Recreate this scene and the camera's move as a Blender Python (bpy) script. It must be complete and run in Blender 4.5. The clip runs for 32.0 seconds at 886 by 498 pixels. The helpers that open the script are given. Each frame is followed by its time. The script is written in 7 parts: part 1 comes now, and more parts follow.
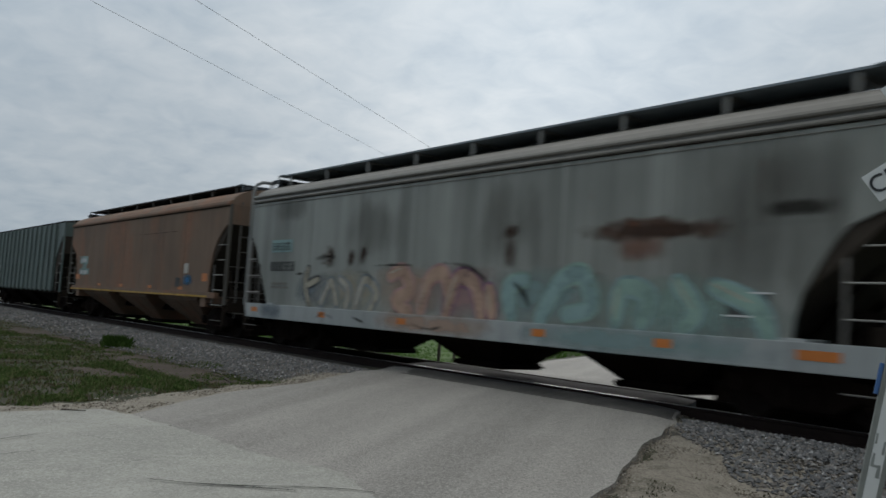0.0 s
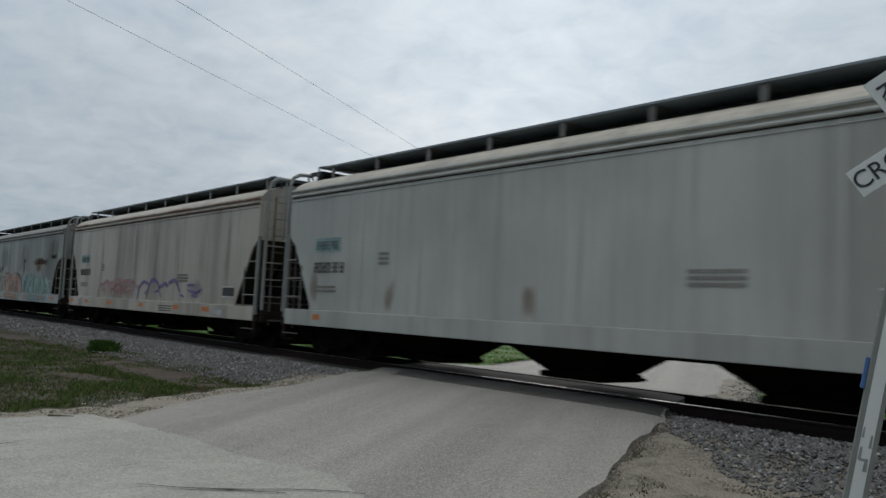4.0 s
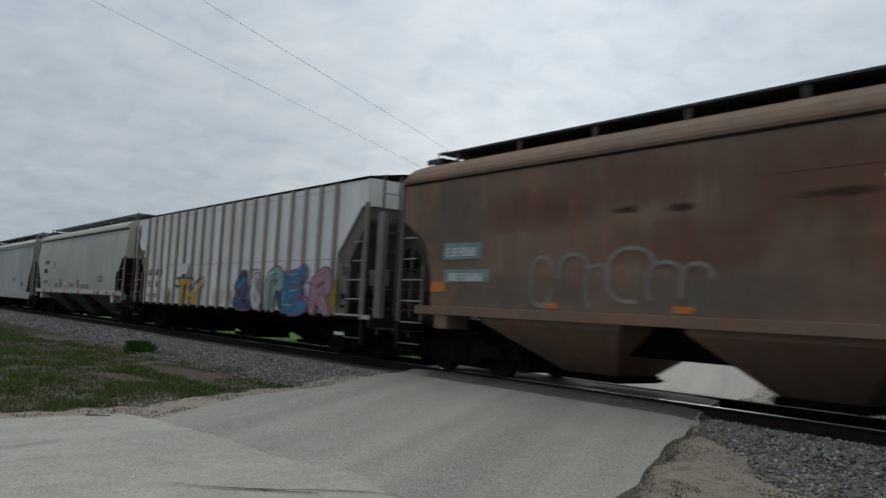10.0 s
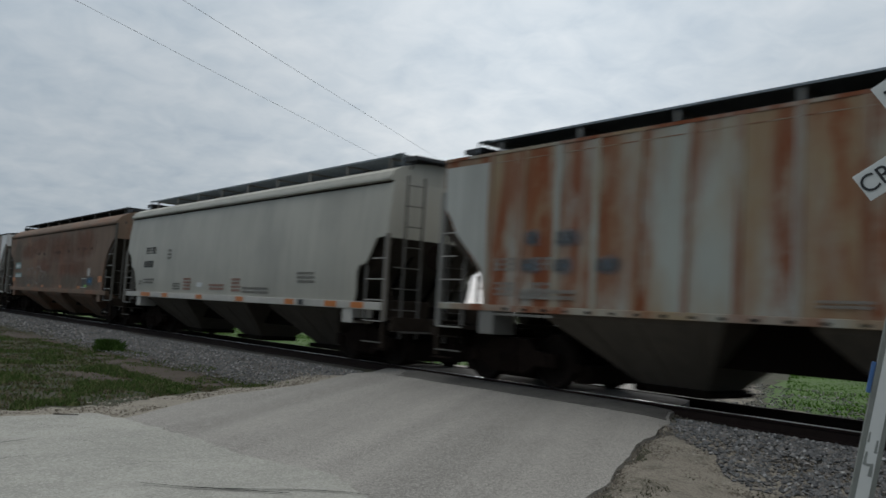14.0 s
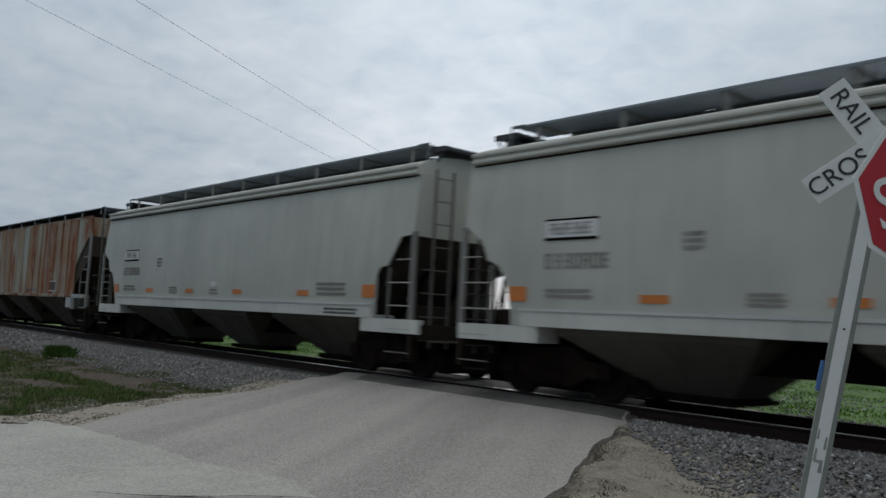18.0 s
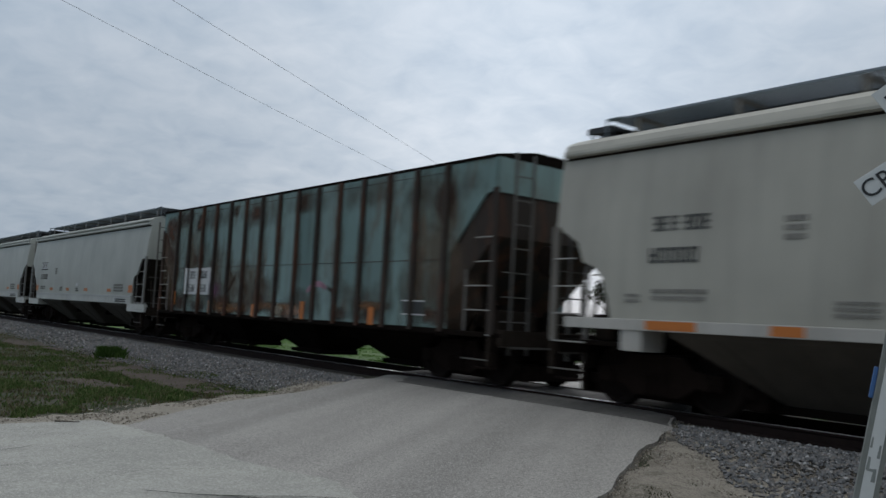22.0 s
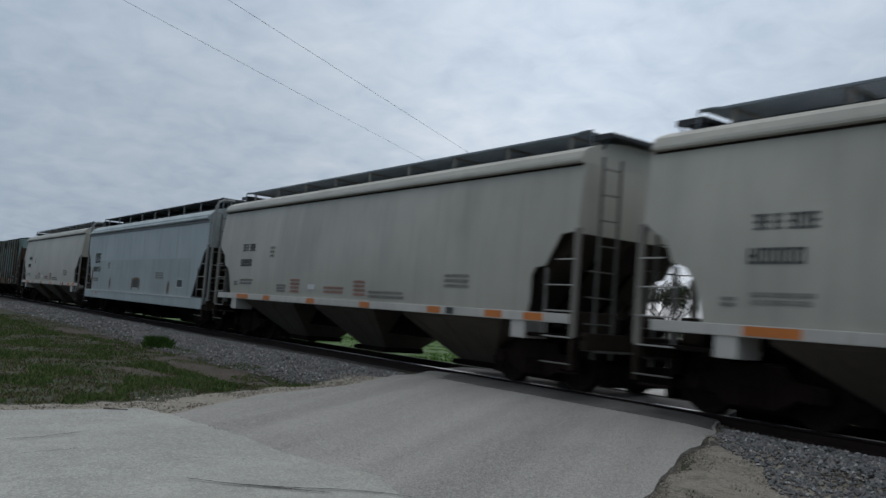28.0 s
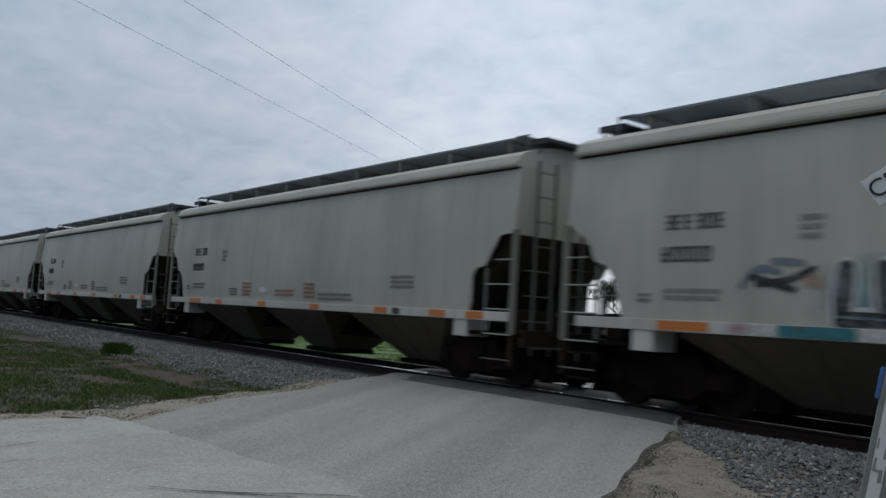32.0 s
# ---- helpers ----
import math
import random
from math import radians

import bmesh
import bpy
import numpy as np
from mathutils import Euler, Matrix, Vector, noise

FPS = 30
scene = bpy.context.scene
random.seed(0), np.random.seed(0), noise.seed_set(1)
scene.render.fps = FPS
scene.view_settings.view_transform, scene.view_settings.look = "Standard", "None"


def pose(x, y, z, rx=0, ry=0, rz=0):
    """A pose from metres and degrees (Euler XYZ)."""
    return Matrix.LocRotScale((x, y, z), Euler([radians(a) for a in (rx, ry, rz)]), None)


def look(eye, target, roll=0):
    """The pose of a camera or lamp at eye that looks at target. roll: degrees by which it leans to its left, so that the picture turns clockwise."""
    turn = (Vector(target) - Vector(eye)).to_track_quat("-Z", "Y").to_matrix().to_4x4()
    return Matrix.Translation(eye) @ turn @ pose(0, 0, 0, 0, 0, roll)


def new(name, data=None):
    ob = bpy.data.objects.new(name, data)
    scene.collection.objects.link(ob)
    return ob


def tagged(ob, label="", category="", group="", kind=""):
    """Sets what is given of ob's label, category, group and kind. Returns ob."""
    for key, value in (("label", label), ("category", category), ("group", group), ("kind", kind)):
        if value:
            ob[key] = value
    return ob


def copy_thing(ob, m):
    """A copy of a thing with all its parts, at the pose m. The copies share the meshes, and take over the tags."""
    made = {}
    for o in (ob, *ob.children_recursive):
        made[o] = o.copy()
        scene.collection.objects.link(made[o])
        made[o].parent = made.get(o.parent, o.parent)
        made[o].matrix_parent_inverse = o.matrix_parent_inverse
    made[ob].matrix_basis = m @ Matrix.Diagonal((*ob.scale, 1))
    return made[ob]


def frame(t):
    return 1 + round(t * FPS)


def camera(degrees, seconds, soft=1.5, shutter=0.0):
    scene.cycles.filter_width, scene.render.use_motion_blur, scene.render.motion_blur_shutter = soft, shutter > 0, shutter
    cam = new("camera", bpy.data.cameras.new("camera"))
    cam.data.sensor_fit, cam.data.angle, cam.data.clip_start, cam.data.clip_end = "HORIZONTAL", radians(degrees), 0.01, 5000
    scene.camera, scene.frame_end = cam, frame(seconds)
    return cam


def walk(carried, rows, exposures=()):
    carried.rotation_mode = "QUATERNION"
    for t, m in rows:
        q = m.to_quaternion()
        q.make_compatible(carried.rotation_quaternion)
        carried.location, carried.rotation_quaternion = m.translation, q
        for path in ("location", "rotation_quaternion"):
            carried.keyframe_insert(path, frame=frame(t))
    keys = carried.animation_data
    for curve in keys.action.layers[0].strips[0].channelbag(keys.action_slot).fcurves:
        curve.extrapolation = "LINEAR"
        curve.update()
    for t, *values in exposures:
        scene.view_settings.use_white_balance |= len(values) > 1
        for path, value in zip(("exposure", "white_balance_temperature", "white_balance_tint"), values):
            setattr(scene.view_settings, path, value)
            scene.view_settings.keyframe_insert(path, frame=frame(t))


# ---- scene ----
# ---- camera ----
EYE = (0.0, 0.0, 1.17)          # z = 0 is the top of the rails, the track runs along x
TRACK_Y = 11.53
cam = camera(56.0, 32.0, soft=1.5, shutter=0.5)


def aim(yaw, pitch, roll):
    """The camera's pose from its turn to the left, its tilt upwards and its lean to the left."""
    return pose(*EYE, 0, 0, yaw) @ pose(0, 0, 0, 90 + pitch) @ pose(0, 0, 0, 0, 0, roll)


walk(cam, [
    (0.0, aim(51.77, 4.30, 3.67)),
    (0.5, aim(50.38, 4.39, 3.36)),
    (1.0, aim(50.51, 4.42, 3.26)),
    (1.5, aim(50.28, 4.47, 3.23)),
    (2.0, aim(50.27, 4.47, 3.20)),
    (2.5, aim(50.08, 4.46, 3.17)),
    (3.0, aim(49.95, 4.44, 2.99)),
    (3.5, aim(50.70, 4.42, 2.83)),
    (5.5, aim(51.17, 4.32, 2.99)),
    (6.0, aim(51.37, 4.33, 2.99)),
    (6.5, aim(51.45, 4.41, 3.06)),
    (7.0, aim(51.68, 4.39, 3.20)),
    (7.5, aim(51.59, 4.38, 3.29)),
    (8.0, aim(51.70, 4.39, 3.16)),
    (8.5, aim(53.15, 4.34, 3.22)),
    (9.0, aim(50.88, 4.50, 2.95)),
    (9.5, aim(51.87, 4.46, 3.02)),
    (10.0, aim(53.10, 4.38, 3.05)),
    (10.5, aim(50.83, 4.48, 2.94)),
    (11.0, aim(52.33, 4.43, 3.16)),
    (11.5, aim(52.14, 4.43, 3.23)),
    (12.0, aim(51.11, 4.52, 3.18)),
    (12.5, aim(53.09, 4.44, 3.39)),
    (13.0, aim(50.44, 4.56, 3.00)),
    (13.5, aim(53.14, 4.37, 3.33)),
    (14.0, aim(51.30, 4.44, 3.32)),
    (14.5, aim(50.30, 4.52, 3.18)),
    (15.0, aim(49.16, 4.73, 3.12)),
    (15.5, aim(48.85, 4.85, 3.22)),
    (17.5, aim(48.44, 4.87, 2.93)),
    (18.0, aim(48.42, 4.80, 2.87)),
    (18.5, aim(48.98, 4.58, 2.70)),
    (19.0, aim(49.34, 4.53, 2.79)),
    (19.5, aim(48.80, 4.50, 3.07)),
    (20.0, aim(51.28, 4.33, 3.31)),
    (20.5, aim(51.72, 4.40, 3.46)),
    (21.0, aim(52.03, 4.63, 3.34)),
    (21.5, aim(53.68, 4.72, 3.52)),
    (22.0, aim(51.41, 4.85, 3.17)),
    (22.5, aim(53.81, 4.75, 3.45)),
    (23.0, aim(52.73, 4.84, 3.36)),
    (23.5, aim(51.81, 4.88, 3.24)),
    (24.0, aim(53.78, 4.71, 3.52)),
    (24.5, aim(52.38, 4.81, 3.53)),
    (25.0, aim(52.21, 4.87, 3.62)),
    (25.5, aim(52.54, 4.82, 3.79)),
    (27.5, aim(51.87, 4.70, 4.24)),
    (28.0, aim(54.37, 4.46, 4.38)),
    (28.5, aim(52.18, 4.57, 4.17)),
    (29.0, aim(53.14, 4.48, 4.45)),
    (29.5, aim(52.33, 4.56, 4.38)),
    (30.0, aim(51.13, 4.68, 4.17)),
    (30.5, aim(51.06, 4.72, 3.93)),
    (31.0, aim(51.19, 4.74, 3.67)),
    (31.5, aim(51.61, 4.72, 3.55)),
    (32.0, aim(51.80, 4.71, 3.44)),
], exposures=[(0.0, 0.05, 6570, 9), (6.0, 0.13, 6560, 9.5), (13.0, 0.06, 6590, 9.5), (19.0, 0.05, 6400, 10.5), (23.0, 0.03, 6250, 11), (32.0, -0.02, 6180, 11)])

# ---- daylight: dull evening, bright low cloud behind the train ----
GLOW = Vector((-math.sin(radians(45)), math.cos(radians(45)), 0.20)).normalized()
world = bpy.data.worlds.new("overcast_evening")
scene.world = world
world.use_nodes = True
wt = world.node_tree
wt.nodes.clear()


def wnode(kind, **values):
    n = wt.nodes.new(kind)
    for key, value in values.items():
        n.inputs[key].default_value = value
    return n


def wmath(op, a, b=None, c=None):
    n = wt.nodes.new("ShaderNodeMath")
    n.operation = op
    for k, v in enumerate((a, b, c)):
        if v is None:
            continue
        if isinstance(v, (int, float)):
            n.inputs[k].default_value = v
        else:
            wt.links.new(v, n.inputs[k])
    return n.outputs[0]


w_co = wt.nodes.new("ShaderNodeTexCoord")
w_sep = wt.nodes.new("ShaderNodeSeparateXYZ")
wt.links.new(w_co.outputs["Generated"], w_sep.inputs[0])
up = wmath("MAXIMUM", w_sep.outputs["Z"], 0.0)
deep = wmath("ADD", up, 0.24)
plane = wt.nodes.new("ShaderNodeCombineXYZ")
wt.links.new(wmath("DIVIDE", w_sep.outputs["X"], deep), plane.inputs[0])
wt.links.new(wmath("DIVIDE", w_sep.outputs["Y"], deep), plane.inputs[1])
clouds_big = wnode("ShaderNodeTexNoise", Scale=0.9, Detail=3.0, Roughness=0.5)
clouds_mid = wnode("ShaderNodeTexNoise", Scale=2.6, Detail=2.0, Roughness=0.5, Distortion=0.3)
clouds_fine = wnode("ShaderNodeTexNoise", Scale=9.0, Detail=4.0, Roughness=0.55, Distortion=0.4)
for n in (clouds_big, clouds_mid, clouds_fine):
    wt.links.new(plane.outputs[0], n.inputs["Vector"])
mixed = wmath("ADD", wmath("MULTIPLY", clouds_big.outputs[0], 0.32), wmath("MULTIPLY", clouds_fine.outputs[0], 0.42))
mixed = wmath("ADD", mixed, wmath("MULTIPLY", clouds_mid.outputs[0], 0.26))
ramp = wt.nodes.new("ShaderNodeValToRGB")
ramp.color_ramp.elements[0].position, ramp.color_ramp.elements[0].color = 0.32, (0.43, 0.515, 0.61, 1)
ramp.color_ramp.elements[1].position, ramp.color_ramp.elements[1].color = 0.66, (0.67, 0.725, 0.78, 1)
mid = ramp.color_ramp.elements.new(0.47)
mid.color = (0.54, 0.615, 0.69, 1)
wt.links.new(mixed, ramp.inputs[0])


def toward(v):
    """How far a direction of the sky lies towards v."""
    n = wt.nodes.new("ShaderNodeVectorMath")
    n.operation = "DOT_PRODUCT"
    wt.links.new(w_co.outputs["Generated"], n.inputs[0])
    n.inputs[1].default_value = v
    return n.outputs["Value"]


low_light = wmath("POWER", wmath("MAXIMUM", toward(GLOW), 0.0), 22.0)
evening = wmath("ADD", wmath("MULTIPLY", toward((GLOW.x, GLOW.y, 0.0)), 0.30), 0.70)
level = wmath("ADD", wmath("MULTIPLY", evening, 0.76), wmath("MULTIPLY", low_light, 0.36))
level = wmath("ADD", level, wmath("MULTIPLY", wmath("POWER", up, 2.0), 1.55))
clouds = wt.nodes.new("ShaderNodeBackground")
# away from the bright west the cloud turns bluer
cool = wt.nodes.new("ShaderNodeMix")
cool.data_type, cool.blend_type = "RGBA", "MULTIPLY"
cool.clamp_factor = True
wt.links.new(wmath("MULTIPLY", wmath("SUBTRACT", 0.97, toward(GLOW)), 1.8), cool.inputs[0])
wt.links.new(ramp.outputs[0], cool.inputs[6])
cool.inputs[7].default_value = (0.86, 0.97, 1.07, 1)
# high overhead the thin cloud is neutral
high = wt.nodes.new("ShaderNodeMix")
high.data_type = "RGBA"
wt.links.new(wmath("MULTIPLY", wmath("SUBTRACT", up, 0.38), 3.0), high.inputs[0])
wt.links.new(cool.outputs[2], high.inputs[6])
high.inputs[7].default_value = (0.62, 0.638, 0.642, 1)
wt.links.new(high.outputs[2], clouds.inputs["Color"])
wt.links.new(level, clouds.inputs["Strength"])
sky = wt.nodes.new("ShaderNodeTexSky")
sky.sky_type, sky.sun_disc = "NISHITA", False
sky.sun_elevation, sky.sun_rotation = radians(11), radians(-45)
clear = wnode("ShaderNodeBackground", Strength=0.02)
wt.links.new(sky.outputs[0], clear.inputs["Color"])
over = wnode("ShaderNodeMixShader", Fac=0.9)
wt.links.new(clear.outputs[0], over.inputs[1])
wt.links.new(clouds.outputs[0], over.inputs[2])
w_out = wt.nodes.new("ShaderNodeOutputWorld")
wt.links.new(over.outputs[0], w_out.inputs["Surface"])

sun_data = bpy.data.lights.new("sun", "SUN")
sun_data.energy, sun_data.angle, sun_data.color = 0.5, radians(25), (1.0, 0.95, 0.9)
sun = new("sun", sun_data)
sun.matrix_world = look(GLOW * 50, (0, 0, 0))
scene.view_settings.exposure = 0.0

# ---- materials ----
def start(name, rough=0.7, metal=0.0):
    m = bpy.data.materials.new(name)
    m.use_nodes = True
    b = m.node_tree.nodes["Principled BSDF"]
    b.inputs["Roughness"].default_value, b.inputs["Metallic"].default_value = rough, metal
    return m, m.node_tree, b


def noise_of(nt, co, scale, detail=4.0, rough=0.55, stretch=(1, 1, 1)):
    mp = nt.nodes.new("ShaderNodeMapping")
    mp.inputs["Scale"].default_value = stretch
    nt.links.new(co, mp.inputs[0])
    n = nt.nodes.new("ShaderNodeTexNoise")
    n.inputs["Scale"].default_value, n.inputs["Detail"].default_value, n.inputs["Roughness"].default_value = scale, detail, rough
    nt.links.new(mp.outputs[0], n.inputs["Vector"])
    return n.outputs[0]


def ramp_of(nt, value, a, b, ca=(0, 0, 0, 1), cb=(1, 1, 1, 1)):
    r = nt.nodes.new("ShaderNodeValToRGB")
    r.color_ramp.elements[0].position, r.color_ramp.elements[0].color = a, ca
    r.color_ramp.elements[1].position, r.color_ramp.elements[1].color = b, cb
    nt.links.new(value, r.inputs[0])
    return r.outputs[0]


def mix_of(nt, fac, a, b, blend="MIX"):
    m = nt.nodes.new("ShaderNodeMix")
    m.data_type, m.blend_type = "RGBA", blend
    for k, v in ((0, fac), (6, a), (7, b)):
        if isinstance(v, (int, float)):
            m.inputs[k].default_value = v
        elif isinstance(v, tuple):
            m.inputs[k].default_value = (*v[:3], 1)
        else:
            nt.links.new(v, m.inputs[k])
    return m.outputs[2]


def bump_of(nt, b, height, strength, dist):
    n = nt.nodes.new("ShaderNodeBump")
    n.inputs["Strength"].default_value, n.inputs["Distance"].default_value = strength, dist
    nt.links.new(height, n.inputs["Height"])
    nt.links.new(n.outputs[0], b.inputs["Normal"])


def local_co(nt):
    """Object coordinates, shifted by a random amount from object to object."""
    co = nt.nodes.new("ShaderNodeTexCoord")
    info = nt.nodes.new("ShaderNodeObjectInfo")
    k = nt.nodes.new("ShaderNodeMath")
    k.operation = "MULTIPLY"
    k.inputs[1].default_value = 37.0
    nt.links.new(info.outputs["Random"], k.inputs[0])
    add = nt.nodes.new("ShaderNodeVectorMath")
    nt.links.new(co.outputs["Object"], add.inputs[0])
    nt.links.new(k.outputs[0], add.inputs[1])
    return add.outputs[0]


def world_co(nt):
    return nt.nodes.new("ShaderNodeNewGeometry").outputs["Position"]


def cells_of(nt, co, scale):
    """A random value for each small cell, like a pebble or a grain."""
    v = nt.nodes.new("ShaderNodeTexVoronoi")
    v.inputs["Scale"].default_value = scale
    nt.links.new(co, v.inputs["Vector"])
    sep = nt.nodes.new("ShaderNodeSeparateColor")
    nt.links.new(v.outputs["Color"], sep.inputs[0])
    return sep.outputs[0], v.outputs["Distance"]


def car_paint(name, base, grime=(0.06, 0.05, 0.04), streaks=0.45, rust=0.0, rust_color=(0.16, 0.055, 0.025), rough=0.46, vary=0.0, runs_at=0.48, rust_run=(1.5, 0.35), bands=0.0):
    """Weathered paint: soft fading, dirt that runs down, and rust that eats through."""
    m, nt, b = start(name, rough)
    b.inputs["Specular IOR Level"].default_value = 0.32
    co = local_co(nt)
    fade = ramp_of(nt, noise_of(nt, co, 0.5, 3), 0.3, 0.7)
    c = mix_of(nt, fade, tuple(v * 0.86 for v in base), tuple(min(v * 1.1, 0.9) for v in base))
    runs = ramp_of(nt, noise_of(nt, co, 1.0, 5, 0.6, (5.0, 5.0, 0.28)), runs_at, runs_at + 0.3)
    fine = ramp_of(nt, noise_of(nt, co, 1.0, 4, 0.6, (22.0, 22.0, 0.7)), 0.5, 0.85)
    c = mix_of(nt, mix_of(nt, 0.3, runs, fine), c, mix_of(nt, streaks, c, grime))
    if bands:
        # broad dark weathering bands from roof to sill
        wide = ramp_of(nt, noise_of(nt, co, 1.0, 3, 0.6, (0.75, 0.75, 0.03)), 0.48, 0.66)
        c = mix_of(nt, wide, c, mix_of(nt, bands, c, grime))
    if vary:
        info = nt.nodes.new("ShaderNodeObjectInfo")
        c = mix_of(nt, info.outputs["Random"], mix_of(nt, vary, c, (0.0, 0.0, 0.0)), mix_of(nt, vary * 0.35, c, (0.8, 0.8, 0.75)))
    if rust > 0:
        eaten = ramp_of(nt, noise_of(nt, co, 1.0, 7, 0.65, (rust_run[0], rust_run[0], rust_run[1])), 0.72 - 0.34 * rust, 0.84 - 0.28 * rust)
        tint = mix_of(nt, noise_of(nt, co, 6.0, 4), rust_color, tuple(min(v * 1.7, 0.5) for v in rust_color))
        c = mix_of(nt, eaten, c, tint)
    nt.links.new(c, b.inputs["Base Color"])
    bump_of(nt, b, noise_of(nt, co, 1.6, 3), 0.25, 0.02)
    return m


def plain(name, base, rough=0.7, metal=0.0, spread=0.25, scale=9.0, bump=0.3, shine=0.5):
    m, nt, b = start(name, rough, metal)
    b.inputs["Specular IOR Level"].default_value = shine
    co = local_co(nt)
    v = ramp_of(nt, noise_of(nt, co, scale, 5, 0.6), 0.3, 0.75)
    w = ramp_of(nt, noise_of(nt, co, scale * 0.12, 3), 0.35, 0.7)
    c = mix_of(nt, mix_of(nt, 0.5, v, w), tuple(x * (1 - spread) for x in base), tuple(min(x * (1 + spread), 0.95) for x in base))
    nt.links.new(c, b.inputs["Base Color"])
    bump_of(nt, b, v, bump, 0.004)
    return m


def rust_run_paint(name):
    """Grey paint with broad runs of red and orange rust from the roof down, over a tan stain."""
    m, nt, b = start(name, 0.75)
    b.inputs["Specular IOR Level"].default_value = 0.2
    co = local_co(nt)
    grey = mix_of(nt, noise_of(nt, co, 0.6, 4), (0.28, 0.30, 0.275), (0.40, 0.42, 0.385))
    stain = ramp_of(nt, noise_of(nt, co, 1.0, 5, 0.6, (0.9, 0.9, 0.3)), 0.36, 0.60)
    c = mix_of(nt, stain, grey, (0.29, 0.225, 0.145))
    runs = ramp_of(nt, noise_of(nt, co, 1.0, 4, 0.55, (1.25, 1.25, 0.10)), 0.40, 0.56)
    break_up = ramp_of(nt, noise_of(nt, co, 1.0, 6, 0.65, (2.4, 2.4, 0.9)), 0.32, 0.54)
    both = mix_of(nt, 1.0, runs, break_up, "MULTIPLY")
    fine = ramp_of(nt, noise_of(nt, co, 1.0, 5, 0.7, (7.0, 7.0, 0.9)), 0.35, 0.65)
    rust = mix_of(nt, noise_of(nt, co, 1.0, 4, 0.6, (1.1, 1.1, 0.5)), (0.125, 0.036, 0.018), (0.27, 0.092, 0.034))
    rust = mix_of(nt, mix_of(nt, 0.5, fine, (0.0, 0.0, 0.0)), rust, (0.20, 0.055, 0.023))
    c = mix_of(nt, both, c, rust)
    nt.links.new(c, b.inputs["Base Color"])
    bump_of(nt, b, noise_of(nt, co, 1.6, 3), 0.25, 0.02)
    return m


def soft_paint(name, base, strength=0.85, rough=0.75, wear=0.5, spread=0.25, run=1.0):
    """Sprayed paint or a stain on a flat panel: thin and broken up, fading out towards the panel's rim."""
    m, nt, b = start(name, rough)
    b.inputs["Specular IOR Level"].default_value = 0.25
    co = local_co(nt)
    tone = mix_of(nt, noise_of(nt, co, 3.0, 4), tuple(v * (1 - spread) for v in base), tuple(min(v * (1 + spread), 0.9) for v in base))
    nt.links.new(tone, b.inputs["Base Color"])
    own = nt.nodes.new("ShaderNodeTexCoord")
    sep = nt.nodes.new("ShaderNodeSeparateXYZ")
    nt.links.new(own.outputs["Generated"], sep.inputs[0])

    def calc(op, a, v):
        n = nt.nodes.new("ShaderNodeMath")
        n.operation, n.use_clamp = op, False
        for k, w in enumerate((a, v)):
            if isinstance(w, (int, float)):
                n.inputs[k].default_value = w
            else:
                nt.links.new(w, n.inputs[k])
        return n.outputs[0]

    across = calc("SUBTRACT", 1.0, calc("POWER", calc("ABSOLUTE", calc("MULTIPLY", calc("SUBTRACT", sep.outputs["X"], 0.5), 2.0), 0.0), 2.0))
    upward = calc("SUBTRACT", 1.0, calc("POWER", calc("ABSOLUTE", calc("MULTIPLY", calc("SUBTRACT", sep.outputs["Z"], 0.5), 2.0), 0.0), 2.0))
    rim = calc("MULTIPLY", across, upward)
    grain = noise_of(nt, co, 2.2, 6, 0.68, (1.0, 1.0, run))
    level = calc("ADD", rim, calc("MULTIPLY", calc("SUBTRACT", grain, 0.5), 2.6 * wear))
    alpha = ramp_of(nt, level, 0.22, 1.0)
    nt.links.new(calc("MULTIPLY", alpha, strength), b.inputs["Alpha"])
    return m


TAN = car_paint("tan_car_paint", (0.44, 0.425, 0.37), streaks=0.2, bands=0.12)
# Bay colours hold the shade under the car as well as road grime.
TAN_BAY = car_paint("grimy_shaded_tan_paint", (0.098, 0.083, 0.066), streaks=0.75, rust=0.25, rust_color=(0.06, 0.04, 0.028), rough=0.95, bands=0.5)
GREY_BAY = car_paint("grimy_shaded_grey_paint", (0.098, 0.09, 0.074), streaks=0.7, rough=0.95, bands=0.5)
TAN_LIGHT = car_paint("pale_tan_sill_paint", (0.50, 0.48, 0.44), streaks=0.35)
GREY = car_paint("light_grey_car_paint", (0.44, 0.45, 0.408), streaks=0.2, bands=0.08)
GREY_LIGHT = car_paint("pale_grey_sill_paint", (0.5, 0.51, 0.5), streaks=0.3)
OLD_GREY = car_paint("weathered_grey_car_paint", (0.30, 0.314, 0.29), grime=(0.05, 0.05, 0.042), streaks=0.5, rust=0.2, rust_run=(2.2, 0.5), runs_at=0.46, bands=0.4)
OLD_TAN = car_paint("weathered_tan_car_paint", (0.46, 0.425, 0.365), streaks=0.4, rust=0.2, rust_run=(1.2, 0.15), rust_color=(0.19, 0.11, 0.065), bands=0.36)
OLD_PALE = car_paint("faded_grey_car_paint", (0.42, 0.43, 0.40), streaks=0.35, rust=0.08, bands=0.25)
OLD_SILL = car_paint("dirty_white_sill_paint", (0.36, 0.385, 0.385), streaks=0.55, rust=0.1)
BLUE_GREY = car_paint("blue_grey_car_paint", (0.36, 0.41, 0.415), streaks=0.35)
BLUE_GREY_LOW = car_paint("darker_blue_grey_paint", (0.31, 0.355, 0.35), streaks=0.4)
BROWN_POST = car_paint("dusty_brown_post_paint", (0.102, 0.095, 0.082), streaks=0.5, rust=0.1, rough=0.85)
